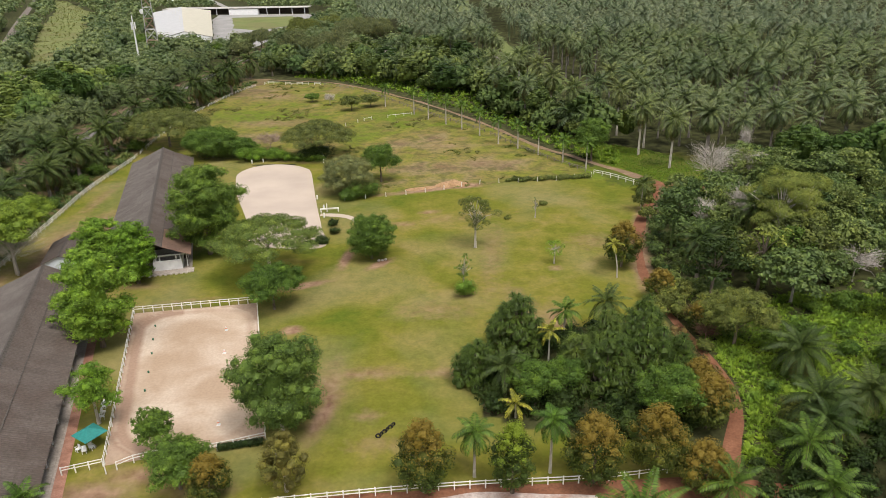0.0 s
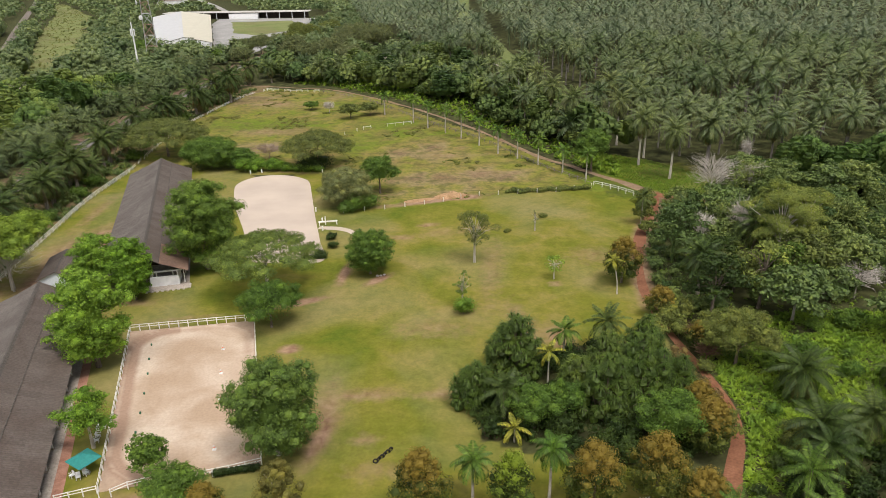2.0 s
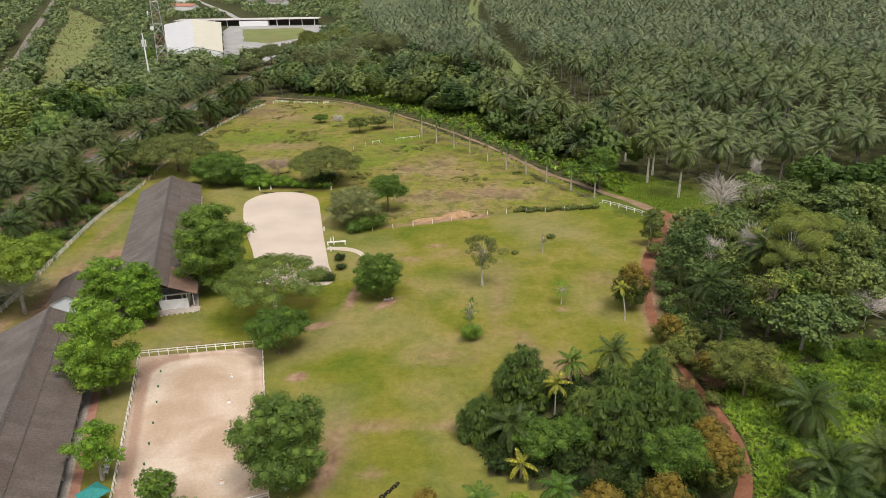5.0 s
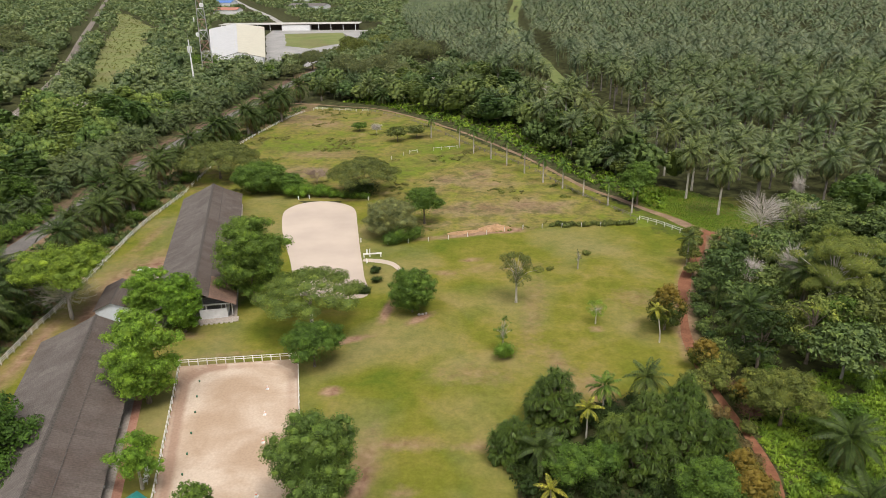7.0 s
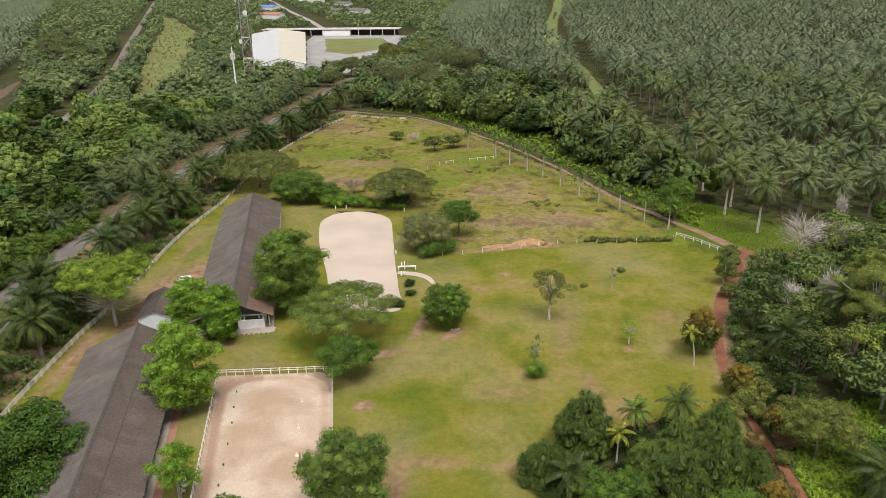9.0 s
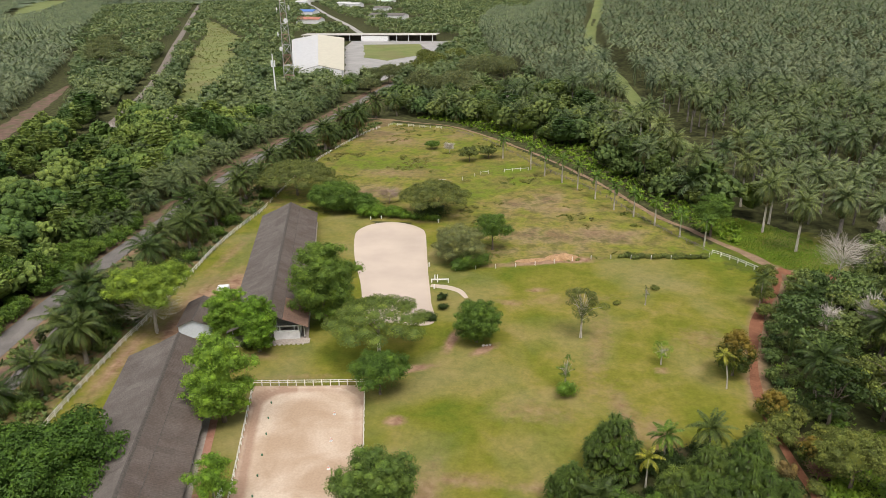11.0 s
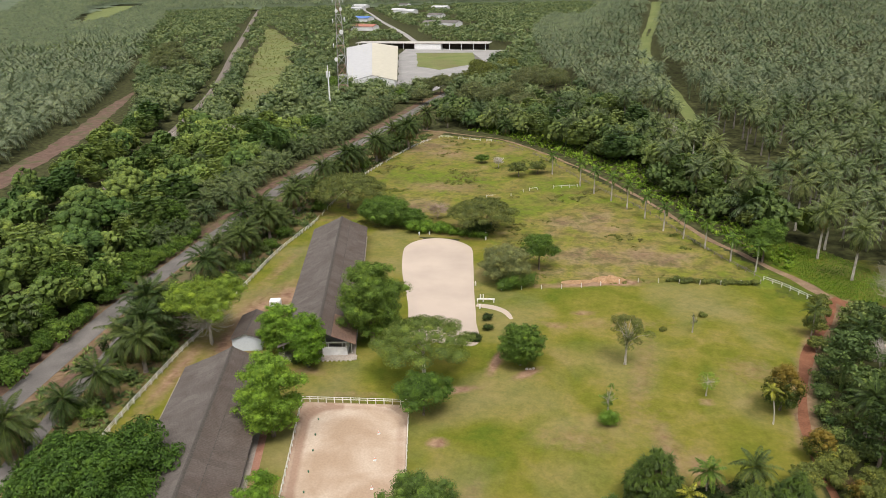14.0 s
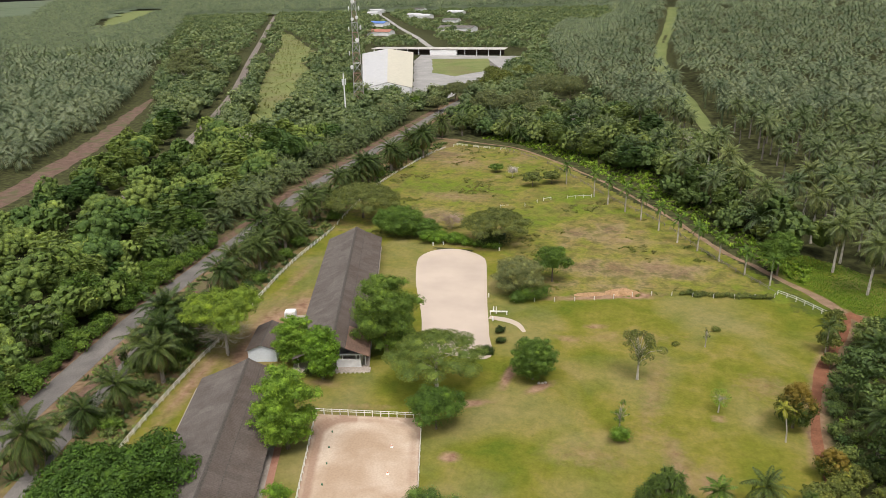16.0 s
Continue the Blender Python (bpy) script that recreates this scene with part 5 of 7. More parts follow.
place_trees([(-27.5, 136, 1.8, 3.6), (-25.5, 141, 2.0, 3), (-26.5, 146, 1.8, 3), (-59.0, 117.5, 3.8, 3.8), (-61.5, 118, 3.2, 3.4)], "bush", "clipped dark shrub near the buildings", (BARK, LEAF_DARK), "shrub", 0.26, name="shrub")
place_trees([(-59.6, 121.6, 3.0, 2.2)], "bush", "dark red-leaved shrub beside the white porch", (BARK, leafy("dark_red_leaves", (0.075, 0.022, 0.022), (0.11, 0.035, 0.03))), "shrub", 0.24, name="shrub")
place_trees([(15.5 + 1.75 * k, 176.9 + 0.17 * k + 0.5 * math.sin(k * 2.3), 0.9 + 0.35 * math.sin(k * 1.7) ** 2, 2.3 + 0.9 * math.sin(k * 0.9) ** 2) for k in range(13)], "bush", "low scrub along the field boundary", (BARK, LEAF_RAIN), "shrub", 0.26, name="shrub")

place_trees([(34.2, 86.0, 3.4, 4.6), (33.6, 89.5, 3.2, 4.4), (34.0, 94.0, 2.6, 4.0), (38.8, 97.5, 3.0, 4.0), (34.6, 82.5, 4.2, 4.6)], "bush", "russet twiggy bush overhanging the red path", (BARK, LEAF_RUSSET), "shrub", 0.3, 0.35, name="shrub")

# island of planting on the lawn and the wood beside the red path
place_trees([(10.2, 78.0, 6.8, 7.0), (14.5, 79.5, 6.0, 5.4)], "dome", "dense green tree in the planted island", (BARK, LEAF_MID), size=0.32)
place_trees([(26.4, 73.0, 9.0, 8.0)], "dome", "dark green tree in the planted island", (BARK, LEAF_MID), size=0.32)
place_trees([(31.0, 72.6, 8.2, 6.2)], "egg", "tree with yellow-green young leaves beside the red path", (BARK, LEAF_GOLD), size=0.4)
place_trees([(42.4, 92.6, 9.4, 9.6)], "dome", "dull green tree beside the red path", (BARK, LEAF_OLIVE), size=0.34)
place_trees([(57.2, 106.0, 9.6, 12.5), (59.8, 147.5, 10.5, 11.0), (88, 157, 12.5, 12.0), (49.0, 126.0, 8.0, 8.5), (76, 120, 9.5, 10.5), (72, 99, 9, 10)], "tiers", "tree with large pale green leaves in the wood", (PALE_BARK, LEAF_BROADEST), size=0.85, density=0.62)
place_trees([(35.4, 108.0, 5.9, 5.4), (32.1, 121.8, 9.5, 6.8)], "egg", "small tree with bronze leaves at the lawn's edge", (BARK, LEAF_GOLD), size=0.38)
place_trees([(63.4, 127.0, 16.0, 14.5), (71.0, 133, 14.5, 11), (70, 144, 12.5, 10)], "airy", "tall thin yellow-green tree with pale branches", (DEAD_WOOD, LEAF_THIN), size=0.3, density=2.6)
for rows in ([(64.2, 166, 13.5, 13.0), (72.0, 114.0, 7.6, 8.5), (52.5, 137, 9, 5), (80, 185, 12, 3.5), (60, 137, 12, 6), (76, 170, 10, 8)], [(-46.5, 279, 5, 5), (21, 300, 14, 6), (-29, 353, 12, 5), (-176, 292, 13, 8), (-206, 289, 9, 9)]):
    place_trees(rows, "dead", "leafless bleached dead tree", (DEAD_WOOD, None), name="dead_tree")

place_trees([(31.5, 99.5, 4.5, 5.0), (41.0, 100.5, 5.0, 5.0), (33.5, 74.5, 5.0, 4.2), (41.5, 71.5, 5.0, 4.5), (38.5, 105.5, 5.0, 4.0), (44.5, 153, 4.5, 4.5), (47.0, 160, 4.5, 4.5), (49, 167, 4, 4.5), (43.5, 146, 3.5, 4), (35.4, 103.0, 4.2, 4.4)], "dome", "russet and green tree crowding the red path", (BARK, LEAF_OLIVE), size=0.42)
place_trees([(38.5, 96.5, 5.5, 5.0), (31.5, 78.0, 7.0, 5.0)], "egg", "bronze-leaved tree beside the red path", (BARK, LEAF_GOLD), size=0.4)
place_trees([(18, 92.5, 4.5, 5), (23.5, 94, 4.5, 5), (28.5, 95.5, 5, 5), (13.5, 75.5, 5, 5), (17.5, 73.0, 4.5, 4.5), (8.5, 83.5, 5.5, 5), (29.5, 77, 5, 5), (5.0, 78.5, 3.5, 4), (12, 91.5, 4, 4)], "bush", "dense green shrub in the planted island", (BARK, LEAF_DARK), "shrub", 0.42, name="shrub")
place_trees([(-93, 137, 3, 5), (-96, 150, 3.5, 5), (-97, 160, 3, 5), (-98, 178, 3.5, 6), (-99, 188, 4, 6), (-98, 214, 4, 6), (-92, 118, 3, 4.5), (-90, 92, 3, 4.5), (-94.5, 92, 3.5, 5), (-96, 103, 3.5, 5), (-101, 112, 3, 4), (-100, 247, 4, 7), (-102, 230, 3.5, 6), (-102, 270, 4, 7)], "bush", "weedy shrub on the road bank", (BARK, LEAF_MID), "shrub", 0.42, name="shrub")
place_trees([(-101.5, 104.5, 4.2, 2.2), (-104.2, 113.5, 4.0, 2.0), (-98.5, 92, 3.8, 2.0), (-95, 82, 4, 2.2), (-108, 140, 3.6, 2.4)], "egg", "slim dark shrub on the verge of the road", (BARK, LEAF_DARK), "shrub", 0.3, name="shrub")

place_trees([(-55.5, 213.5, 5.5, 9.5)], "dead", "bare pinkish-brown twiggy shrub at the pasture's edge", (barky("pinkish_twigs", (0.20, 0.145, 0.115), (0.31, 0.235, 0.19)), None), "shrub", name="shrub")
place_trees([(-36.5, 266.7, 6.0, 8.0), (-29.5, 271, 5.0, 7.5)], "dome", "dull green scrub clump in the upper pasture", (BARK, LEAF_RAIN), size=0.36, density=0.4)
place_trees([(38.3, 93.6, 3.8, 4.6), (38.4, 99.0, 3.4, 4.4)], "dead", "reddish-brown bare bush beside the red path", (barky("russet_twigs", (0.13, 0.075, 0.048), (0.22, 0.135, 0.085)), None), "shrub", name="shrub")
place_trees([(35.9, 105.2, 4.4, 5.0), (36.4, 101.0, 3.6, 4.4), (37.0, 90.6, 2.6, 3.6)], "bush", "olive green bush crowding the red path", (BARK, LEAF_OLIVE), "shrub", 0.26, 0.42, name="shrub")

# palms on the lawn and along the fences


def tall_palm(rows, label, mats, length=3.0, count=15, pairs=14, leaflet=0.75, slim=0.10, girth=0.16, name="palm", low=-0.5, old=0, lean=0.0, droop=1.5):
    for x, y, h in rows:
        r = np.random.default_rng(int(abs(x * 37 + y * 91)))
        parts_ = palm_parts(h, count, length, pairs, leaflet, slim, r, girth, 1.35, low, droop, old, 0.55, 7, lean)
        plant(name, label, "palm", parts_, mats, pose(x, y, float(rise_of(x, y)), 0, 0, r.uniform(0, 360)))


tall_palm([(1.5, 64.2, 6.2), (10.3, 64.7, 7.4)], "feathery green palm with a pale trunk by the white fence", (PALE_BARK, FROND_LIGHT), 3.2, 20, 20, 0.8, 0.08, droop=2.1)
tall_palm([(38.0, 187.7, 7.2), (32.5, 194.1, 6.6), (26.6, 202.4, 7.8), (21.2, 209.5, 7.2), (15.7, 215.2, 7.6), (10.3, 224.9, 7.8), (4.7, 233.5, 8.2), (-0.6, 240.8, 8.4), (-6.8, 247.9, 8.2), (-12.2, 256.0, 8.6), (-23.8, 270.6, 7.4)], "royal palm with a pale straight trunk along the pasture fence", (PALE_BARK, FROND_LIGHT), 3.4, 14, 12, 0.8, 0.13, 0.2)
tall_palm([(43.8, 152.1, 6.6)], "thin palm with a dark crown beside the path", (PALE_BARK, FROND), 3.4, 14, 12, 0.8, 0.12, 0.14)
tall_palm([(30.2, 117.0, 6.6)], "leaning thin palm with yellow fronds on the lawn's edge", (PALE_BARK, FROND_YELLOW), 2.2, 10, 12, 0.55, 0.1, 0.12, lean=1.2)
tall_palm([(13.5, 88.6, 5.2), (36.2, 106.5, 2.6), (7.3, 75.2, 2.2)], "small palm with yellow-green fronds in the planted island", (PALE_BARK, FROND_YELLOW), 2.6, 12, 12, 0.6, 0.1, 0.12)
tall_palm([(16.6, 94.0, 5.6)], "feathery green palm in the planted island", (PALE_BARK, FROND_LIGHT), 3.4, 18, 16, 0.8, 0.11, 0.15)
tall_palm([(-45.9, 57.0, 4.2)], "green palm at the foot of the stable", (PALM_BARK, FROND_LIGHT), 3.2, 16)
tall_palm([(16.6, 50.5, 7.0)], "large green palm in front of the red track", (PALM_BARK, FROND_LIGHT), 5.2, 24, 26, 1.0, 0.09, 0.3, low=-0.1, droop=1.0)
tall_palm([(6.4, 80.2, 4.6), (23.4, 96.4, 5.6)], "dark bushy palm at the island's edge", (PALM_BARK, FROND), 4.2, 24, 16, 0.85, 0.12, 0.2, old=6)
tall_palm([(39.1, 63.9, 4.6), (28.6, 58.6, 3.4), (39.4, 58.4, 3.2)], "fresh green palm beside the red path", (PALM_BARK, FROND_LIGHT), 4.2, 20, 20, 0.9, 0.09, 0.22, low=-0.3, droop=1.3)


def pandanus(x, y, h, w, heads, seed):
    """A thicket of screw pines: forked stems with round heads of long drooping strap leaves."""
    r = np.random.default_rng(seed)
    stems, green = [], []
    for i in range(heads):
        z = 1 - 0.95 * (i + 0.4) / heads
        a, q = i * 2.39996, math.sqrt(max(0.0, 1 - z * z)) * r.uniform(0.62, 1.16)
        p = np.array((math.cos(a) * q * w / 2, math.sin(a) * q * w / 2, h * (0.12 + 0.8 * z) * r.uniform(0.78, 1.1)))
        stems.append(tube([(p[0] * 0.4, p[1] * 0.4, -0.1), p * (0.75, 0.75, 0.6), p], [0.12, 0.1, 0.07], 5))
        n = 64
        green.append(core_of(p - (0, 0, 0.9), np.array((0.7, 0.7, 0.5)), r))
        az, rise = r.uniform(0, 6.283, n), r.uniform(0.05, 1.5, n)
        L, wd = r.uniform(1.0, 1.7, n), 0.055
        d = np.stack([np.cos(az), np.sin(az), np.zeros(n)], 1)
        s = np.stack([-np.sin(az), np.cos(az), np.zeros(n)], 1) * wd
        mid = p + d * (np.cos(rise) * L * 0.5)[:, None] + np.outer(np.sin(rise) * L * 0.5, (0, 0, 1))
        tip = mid + d * (np.cos(rise - 1.25) * L * 0.5)[:, None] + np.outer(np.sin(rise - 1.25) * L * 0.5, (0, 0, 1))
        v = np.stack([np.broadcast_to(p, (n, 3)) - s * 0.7, np.broadcast_to(p, (n, 3)) + s * 0.7, mid + s, mid - s, tip + s * 0.3, tip - s * 0.3], 1).reshape(-1, 3)
        k = np.arange(n)[:, None] * 6
        green.append((v, np.concatenate([k + (0, 1, 2, 3), k + (3, 2, 4, 5)])))
    plant("screw_pine_thicket", "thicket of green screw pines with long strap leaves", "screw pine", (join(*stems), join(*green)), (BARK, BLADE), pose(x, y, 0))


for i, (x, y, h, w, heads) in enumerate(((8.6, 91.0, 9.6, 8.2, 70), (2.3, 83.6, 6.4, 5.6, 40), (27.7, 90.6, 9.4, 6.6, 46), (21.6, 87.6, 8.4, 6.6, 46), (20.4, 80.6, 9.2, 7.6, 60), (26.0, 84.0, 9.8, 6.4, 52), (17.0, 84.0, 7.0, 5.0, 32), (31.0, 84.5, 6.6, 5.0, 28))):
    pandanus(x, y, h, w, heads, 40 + i)
# ---- oil palms ----
orng = np.random.default_rng(21)
OIL_NEAR = [palm_parts(h, 38, 5.6, 24, 1.0, 0.085, orng, 0.36, 1.38, -0.6, 1.6, 10, 0.7) for h in (5.5, 7.5, 4.0)]
OIL_MID = [palm_parts(h, 36, 6.0, 20, 1.1, 0.10, orng, 0.27, 1.42, -0.85, 1.5, 10, 0.75, 6, bends=6) for h in (13.2, 14.4, 12.2, 11.4)]
OIL_FAR = [join(*palm_parts(h, 27, 5.8, 8, 1.2, 0.25, orng, 0.3, 1.42, -0.8, 1.5, 0, 0.7, 4, bends=5)[:2]) for h in (12.6, 13.6, 11.6, 11.0)]
OIL_FAINT = [strip_palm(h, 20, 5.7, 0.5, 4, orng, 0.0) for h in (12.6, 13.6, 11.6, 11.0)]
OIL_LOW = [join(*palm_parts(h, 24, 6.8, 8, 1.35, 0.30, orng, 0.3, 1.40, -0.5, 1.35, 0, 0.6, 4, bends=5)[:2]) for h in (5.6, 6.8, 4.8)]
OIL_LOW_FAINT = [strip_palm(h, 18, 6.6, 0.58, 4, orng, 0.0) for h in (5.6, 6.8, 4.8)]


def star(h, r):
    """A very distant palm: a ring of broad bent fronds."""
    out = []
    for i in range(8):
        a = i * 2.39996
        d = np.array((np.cos(a), np.sin(a), 0))
        s = np.array((-np.sin(a), np.cos(a), 0)) * 1.0
        e = r.uniform(0.3, 3.2)
        p = np.array((0, 0, h))
        out.append((np.array([p, p + d * 2.4 + s + (0, 0, e), p + d * 6.0 + (0, 0, e - 2.6), p + d * 2.4 - s + (0, 0, e)]), np.array([(0, 1, 2, 3)])))
    return join(*out)


OIL_STAR = [star(h, orng) for h in (12.0, 13.4, 10.6)]


def masters(protos, name, label, mats, group):
    made = []
    for parts_ in protos:
        made.append(plant(name, label, "oil palm", parts_, mats, pose(0, 0, 0), group))
    return made


def set_out(made, rows, r, low=0.9, high=1.12):
    """Copies of the masters at the rows; the masters themselves take the first places."""
    used = set()
    for i, (x, y) in enumerate(rows):
        k = i % len(made)
        m = scaled(x, y, r.uniform(low, high), r.uniform(0, 360), float(rise_of(x, y)), r.uniform(0.92, 1.08))
        if k in used:
            copy_thing(made[k], m)
        else:
            made[k].matrix_basis = m
            used.add(k)


near_rows = [(-91.8, 97.0), (-90.7, 108.6), (-94.8, 91.2), (-104.2, 160.4), (-99.6, 124.6), (-99.4, 136.9), (-100.5, 148.8), (-100.4, 167.0), (-97.0, 116.7), (-94.0, 78.1), (-99, 123), (-98.5, 130), (-102, 173), (-105, 188), (-102, 194), (-107, 197), (-101, 184), (-97, 113), (-109, 184), (-104, 207), (-108, 176), (-94, 115), (-105, 213), (-110, 199)]
near_rows += [(-103, 222), (-106, 238), (-106.5, 258), (-103, 262), (-100, 281), (-101, 296), (-100.5, 308), (-100, 318), (-100, 331), (-100, 340), (-87.1, 357.8), (-53.5, 343), (-96.7, 352), (-93.5, 307.2), (-97.4, 303.8), (-99.8, 284.5), (-104.8, 259.4), (-108.7, 253.3), (-102.9, 270.1)]
wood_rows = [(52.5, 148.3), (83.2, 130.1), (51.5, 73.5), (43.5, 70.6), (86, 160), (78, 148), (92, 141), (84, 112), (62, 84), (74, 90), (95, 172), (66, 157)]
near = masters(OIL_NEAR, "oil_palm", "oil palm with arching grey-green fronds and a ragged brown skirt", (PALM_BARK, FROND, FROND_OLD), "oil palms round the estate")
set_out(near, near_rows, orng, 1.0, 1.35)
set_out([copy_thing(near[0], pose(52.5, 148.3, 0))], wood_rows, orng, 0.8, 1.1)
front_palms = [(42.5, 66.5), (46.5, 71.5), (53, 64), (58, 69), (66, 71), (49, 60), (62, 63)]
set_out([copy_thing(near[1], pose(42.5, 66.5, 0))], front_palms, orng, 0.75, 0.95)
path_palms = [(44.8, 116.6), (48.0, 84.4), (60.5, 131.0)]
set_out([copy_thing(near[1], pose(44.8, 116.6, 0)), copy_thing(near[2], pose(48.0, 84.4, 0))], path_palms, orng, 0.95, 1.15)


def rows_of(poly, spacing, r, jitter=0.8):
    """A triangular planting grid within an outline."""
    xs, ys = [p[0] for p in poly], [p[1] for p in poly]
    gx, gy = np.meshgrid(np.arange(min(xs), max(xs), spacing), np.arange(min(ys), max(ys), spacing * 0.866), indexing="ij")
    gx = gx + spacing / 2 * (np.arange(gx.shape[1]) % 2)
    gx, gy = gx + r.normal(0, jitter, gx.shape), gy + r.normal(0, jitter, gy.shape)
    ok = inside(gx, gy, poly)
    return np.stack([gx[ok], gy[ok]], 1)


EAST_BLOCK = [(58, 182), (78, 186), (100, 184), (125, 182), (160, 205), (620, 260), (1500, 900), (1500, 1500), (36, 1500), (28, 760), (19, 640), (17, 548), (20, 480), (29, 412), (37, 337), (46, 306), (53, 284), (64, 258), (40, 230), (50, 212)]
WEST_OF_RIDE = [(30, 330), (22, 412), (13, 480), (9, 548), (11, 640), (20, 760), (30, 1200), (-120, 1200), (-110, 900), (-70, 620), (-38, 470), (-18, 420), (-6, 372), (6, 350), (20, 335)]
LEFT_BLOCK = [(-210, 100), (-237, 185), (-251, 225), (-281, 303), (-323, 389), (-350, 446), (-425, 560), (-560, 760), (-900, 1300), (-1500, 2200), (-2600, 2600), (-2600, 400), (-400, 60)]

east = rows_of(EAST_BLOCK, 9.8, orng)
east = east[off_line(east[:, 0], east[:, 1], RIDE_LINE) > 5.5]
ride = rows_of(WEST_OF_RIDE, 9.8, orng)
ride = ride[off_line(ride[:, 0], ride[:, 1], RIDE_LINE) > 6.5]
right = np.concatenate([[(26.7, 240.2), (36.2, 245.2), (39.9, 224.6), (24.1, 270.7), (16.8, 294.0), (30, 256), (10, 300), (33, 290), (2.5, 346.6), (-8, 330), (18, 262), (-20, 345), (58.5, 205.4), (61.4, 187.2), (40.6, 227.2), (55.0, 220.9), (71.8, 190.6)], east[np.hypot(east[:, 0] - 60, east[:, 1] - 190) > 6], ride])
dist = np.hypot(right[:, 0], right[:, 1])
order = np.argsort(dist)
right, dist = right[order], dist[order]
tall = masters(OIL_MID, "oil_palm", "tall oil palm with a shade-darkened trunk in the plantation rows", (PLANT_BARK, FROND_PLANT, FROND_DRY), "plantation oil palms")
EDGE_PALMS = [(60.7, 186.2), (58.9, 206.6), (55.6, 199.8), (54.2, 221.6), (40.8, 228.4), (56.8, 246.7), (36.1, 244.4), (33.5, 262), (62, 232), (28.8, 282.9), (19.0, 289)]
keep = np.min([np.hypot(right[:, 0] - x, right[:, 1] - y) for x, y in EDGE_PALMS], axis=0) > 6.5
keep &= orng.random(len(right)) > 0.04
right, dist = right[keep], dist[keep]
set_out(tall, right[:280].tolist(), orng, 0.85, 1.15)
edge_made = masters(OIL_MID[:2], "oil_palm", "tall oil palm with a pale trunk at the plantation edge", (PALE_BARK, FROND_EDGE, FROND_DRY), "plantation oil palms")
set_out(edge_made, EDGE_PALMS, orng, 0.98, 1.1)
rest, dist = right[280:], dist[280:]
side = np.where(rest[:, 0] > 0, 1.3, 1.0) * np.abs(np.arctan2(rest[:, 0], rest[:, 1]))


def stuff_rows(p, kinds, r, sizes=(0.85, 1.15)):
    return [(x, y, s, k, t) for (x, y), s, k, t in zip(p, r.uniform(*sizes, len(p)), r.integers(0, kinds, len(p)), r.uniform(0, 1, len(p)))]


scatter_mesh("plantation_palms", "grey-green rows of oil palms", OIL_FAR, stuff_rows(rest[(dist < 430) & (side < 0.95)], 4, orng), FROND_HAZED, "oil palms")
scatter_mesh("plantation_palms_beyond", "rows of oil palms farther off", OIL_FAINT, stuff_rows(rest[(dist >= 430) & (dist < 760) & (side < 0.85)], 4, orng), FROND_HAZED, "oil palms")
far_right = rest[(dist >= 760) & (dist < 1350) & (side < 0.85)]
scatter_mesh("distant_plantation", "distant oil palm plantation", OIL_STAR, stuff_rows(far_right, 3, orng), FROND_HAZED, "oil palms")
left = rows_of(LEFT_BLOCK, 13.0, orng, 1.0)
dist = np.hypot(left[:, 0], left[:, 1])
left = left[(np.arctan2(-left[:, 0], left[:, 1]) < 1.0) & (off_line(left[:, 0], left[:, 1], [(-1560, 2080), (-1400, 1800), (-1200, 1510), (-1020, 1245), (-910, 1070)]) > np.interp(left[:, 1], [1000, 1250, 1800], [12, 36, 64]))]
left = left[(left[:, 1] > 620) | (left[:, 0] < np.interp(left[:, 1], [p[1] for p in PLANT_EDGE], [p[0] for p in PLANT_EDGE]) - 9)]
dist = np.hypot(left[:, 0], left[:, 1])
near_left = dist < 640
scatter_mesh("western_plantation_palms", "grey-green rows of oil palms beyond the railway", OIL_LOW, stuff_rows(left[near_left], 3, orng, (1.15, 1.4)), FROND_HAZED, "oil palms")
scatter_mesh("western_plantation_beyond", "rows of oil palms farther beyond the railway", OIL_LOW_FAINT, stuff_rows(left[(dist >= 640) & (dist < 900)], 3, orng, (1.15, 1.4)), FROND_HAZED, "oil palms")
scatter_mesh("distant_western_plantation", "distant oil palm plantation", OIL_STAR, stuff_rows(left[(dist >= 900) & (dist < 2100)], 3, orng, (1.15, 1.4)), FROND_HAZED, "oil palms", -5.0)
horizon = rows_of([(-3300, 900), (2600, 900), (2600, 4300), (-3300, 4300)], 21.0, orng, 4.0)
dist = np.hypot(horizon[:, 0], horizon[:, 1])
horizon = horizon[(dist > np.where(horizon[:, 0] > -60, 1300, 2000)) & (dist < 4300) & (np.abs(np.arctan2(horizon[:, 0] + 150, horizon[:, 1])) < 0.72) & (off_line(horizon[:, 0], horizon[:, 1], [(-1560, 2080), (-1400, 1800), (-1200, 1510)]) > 80)]
scatter_mesh("horizon_plantation", "plantation canopy towards the horizon", [turned(p, 0, 1.0, (0, 0, -6.0)) for p in OIL_STAR], stuff_rows(horizon, 3, orng, (1.7, 2.4)), FROND_HAZED, "oil palms")

# ---- woods ----
wrng = np.random.default_rng(31)


def wood_proto(form, h, w, size, density, seed):
    return tree_parts(form, h, w, np.random.default_rng(seed), size, density)


WOOD = [("dome", 9, 8.5, 0.5, 0.34), ("dome", 7, 8, 0.48, 0.34), ("tiers", 11, 9, 0.55, 0.34), ("full", 6, 6.5, 0.45, 0.34), ("egg", 9, 6.5, 0.5, 0.34), ("airy", 10, 7.5, 0.5, 1.2), ("bush", 4, 6, 0.45, 0.4), ("tiers", 8, 9, 0.62, 0.4)]
wood = [wood_proto(*w, 60 + i) for i, w in enumerate(WOOD)]
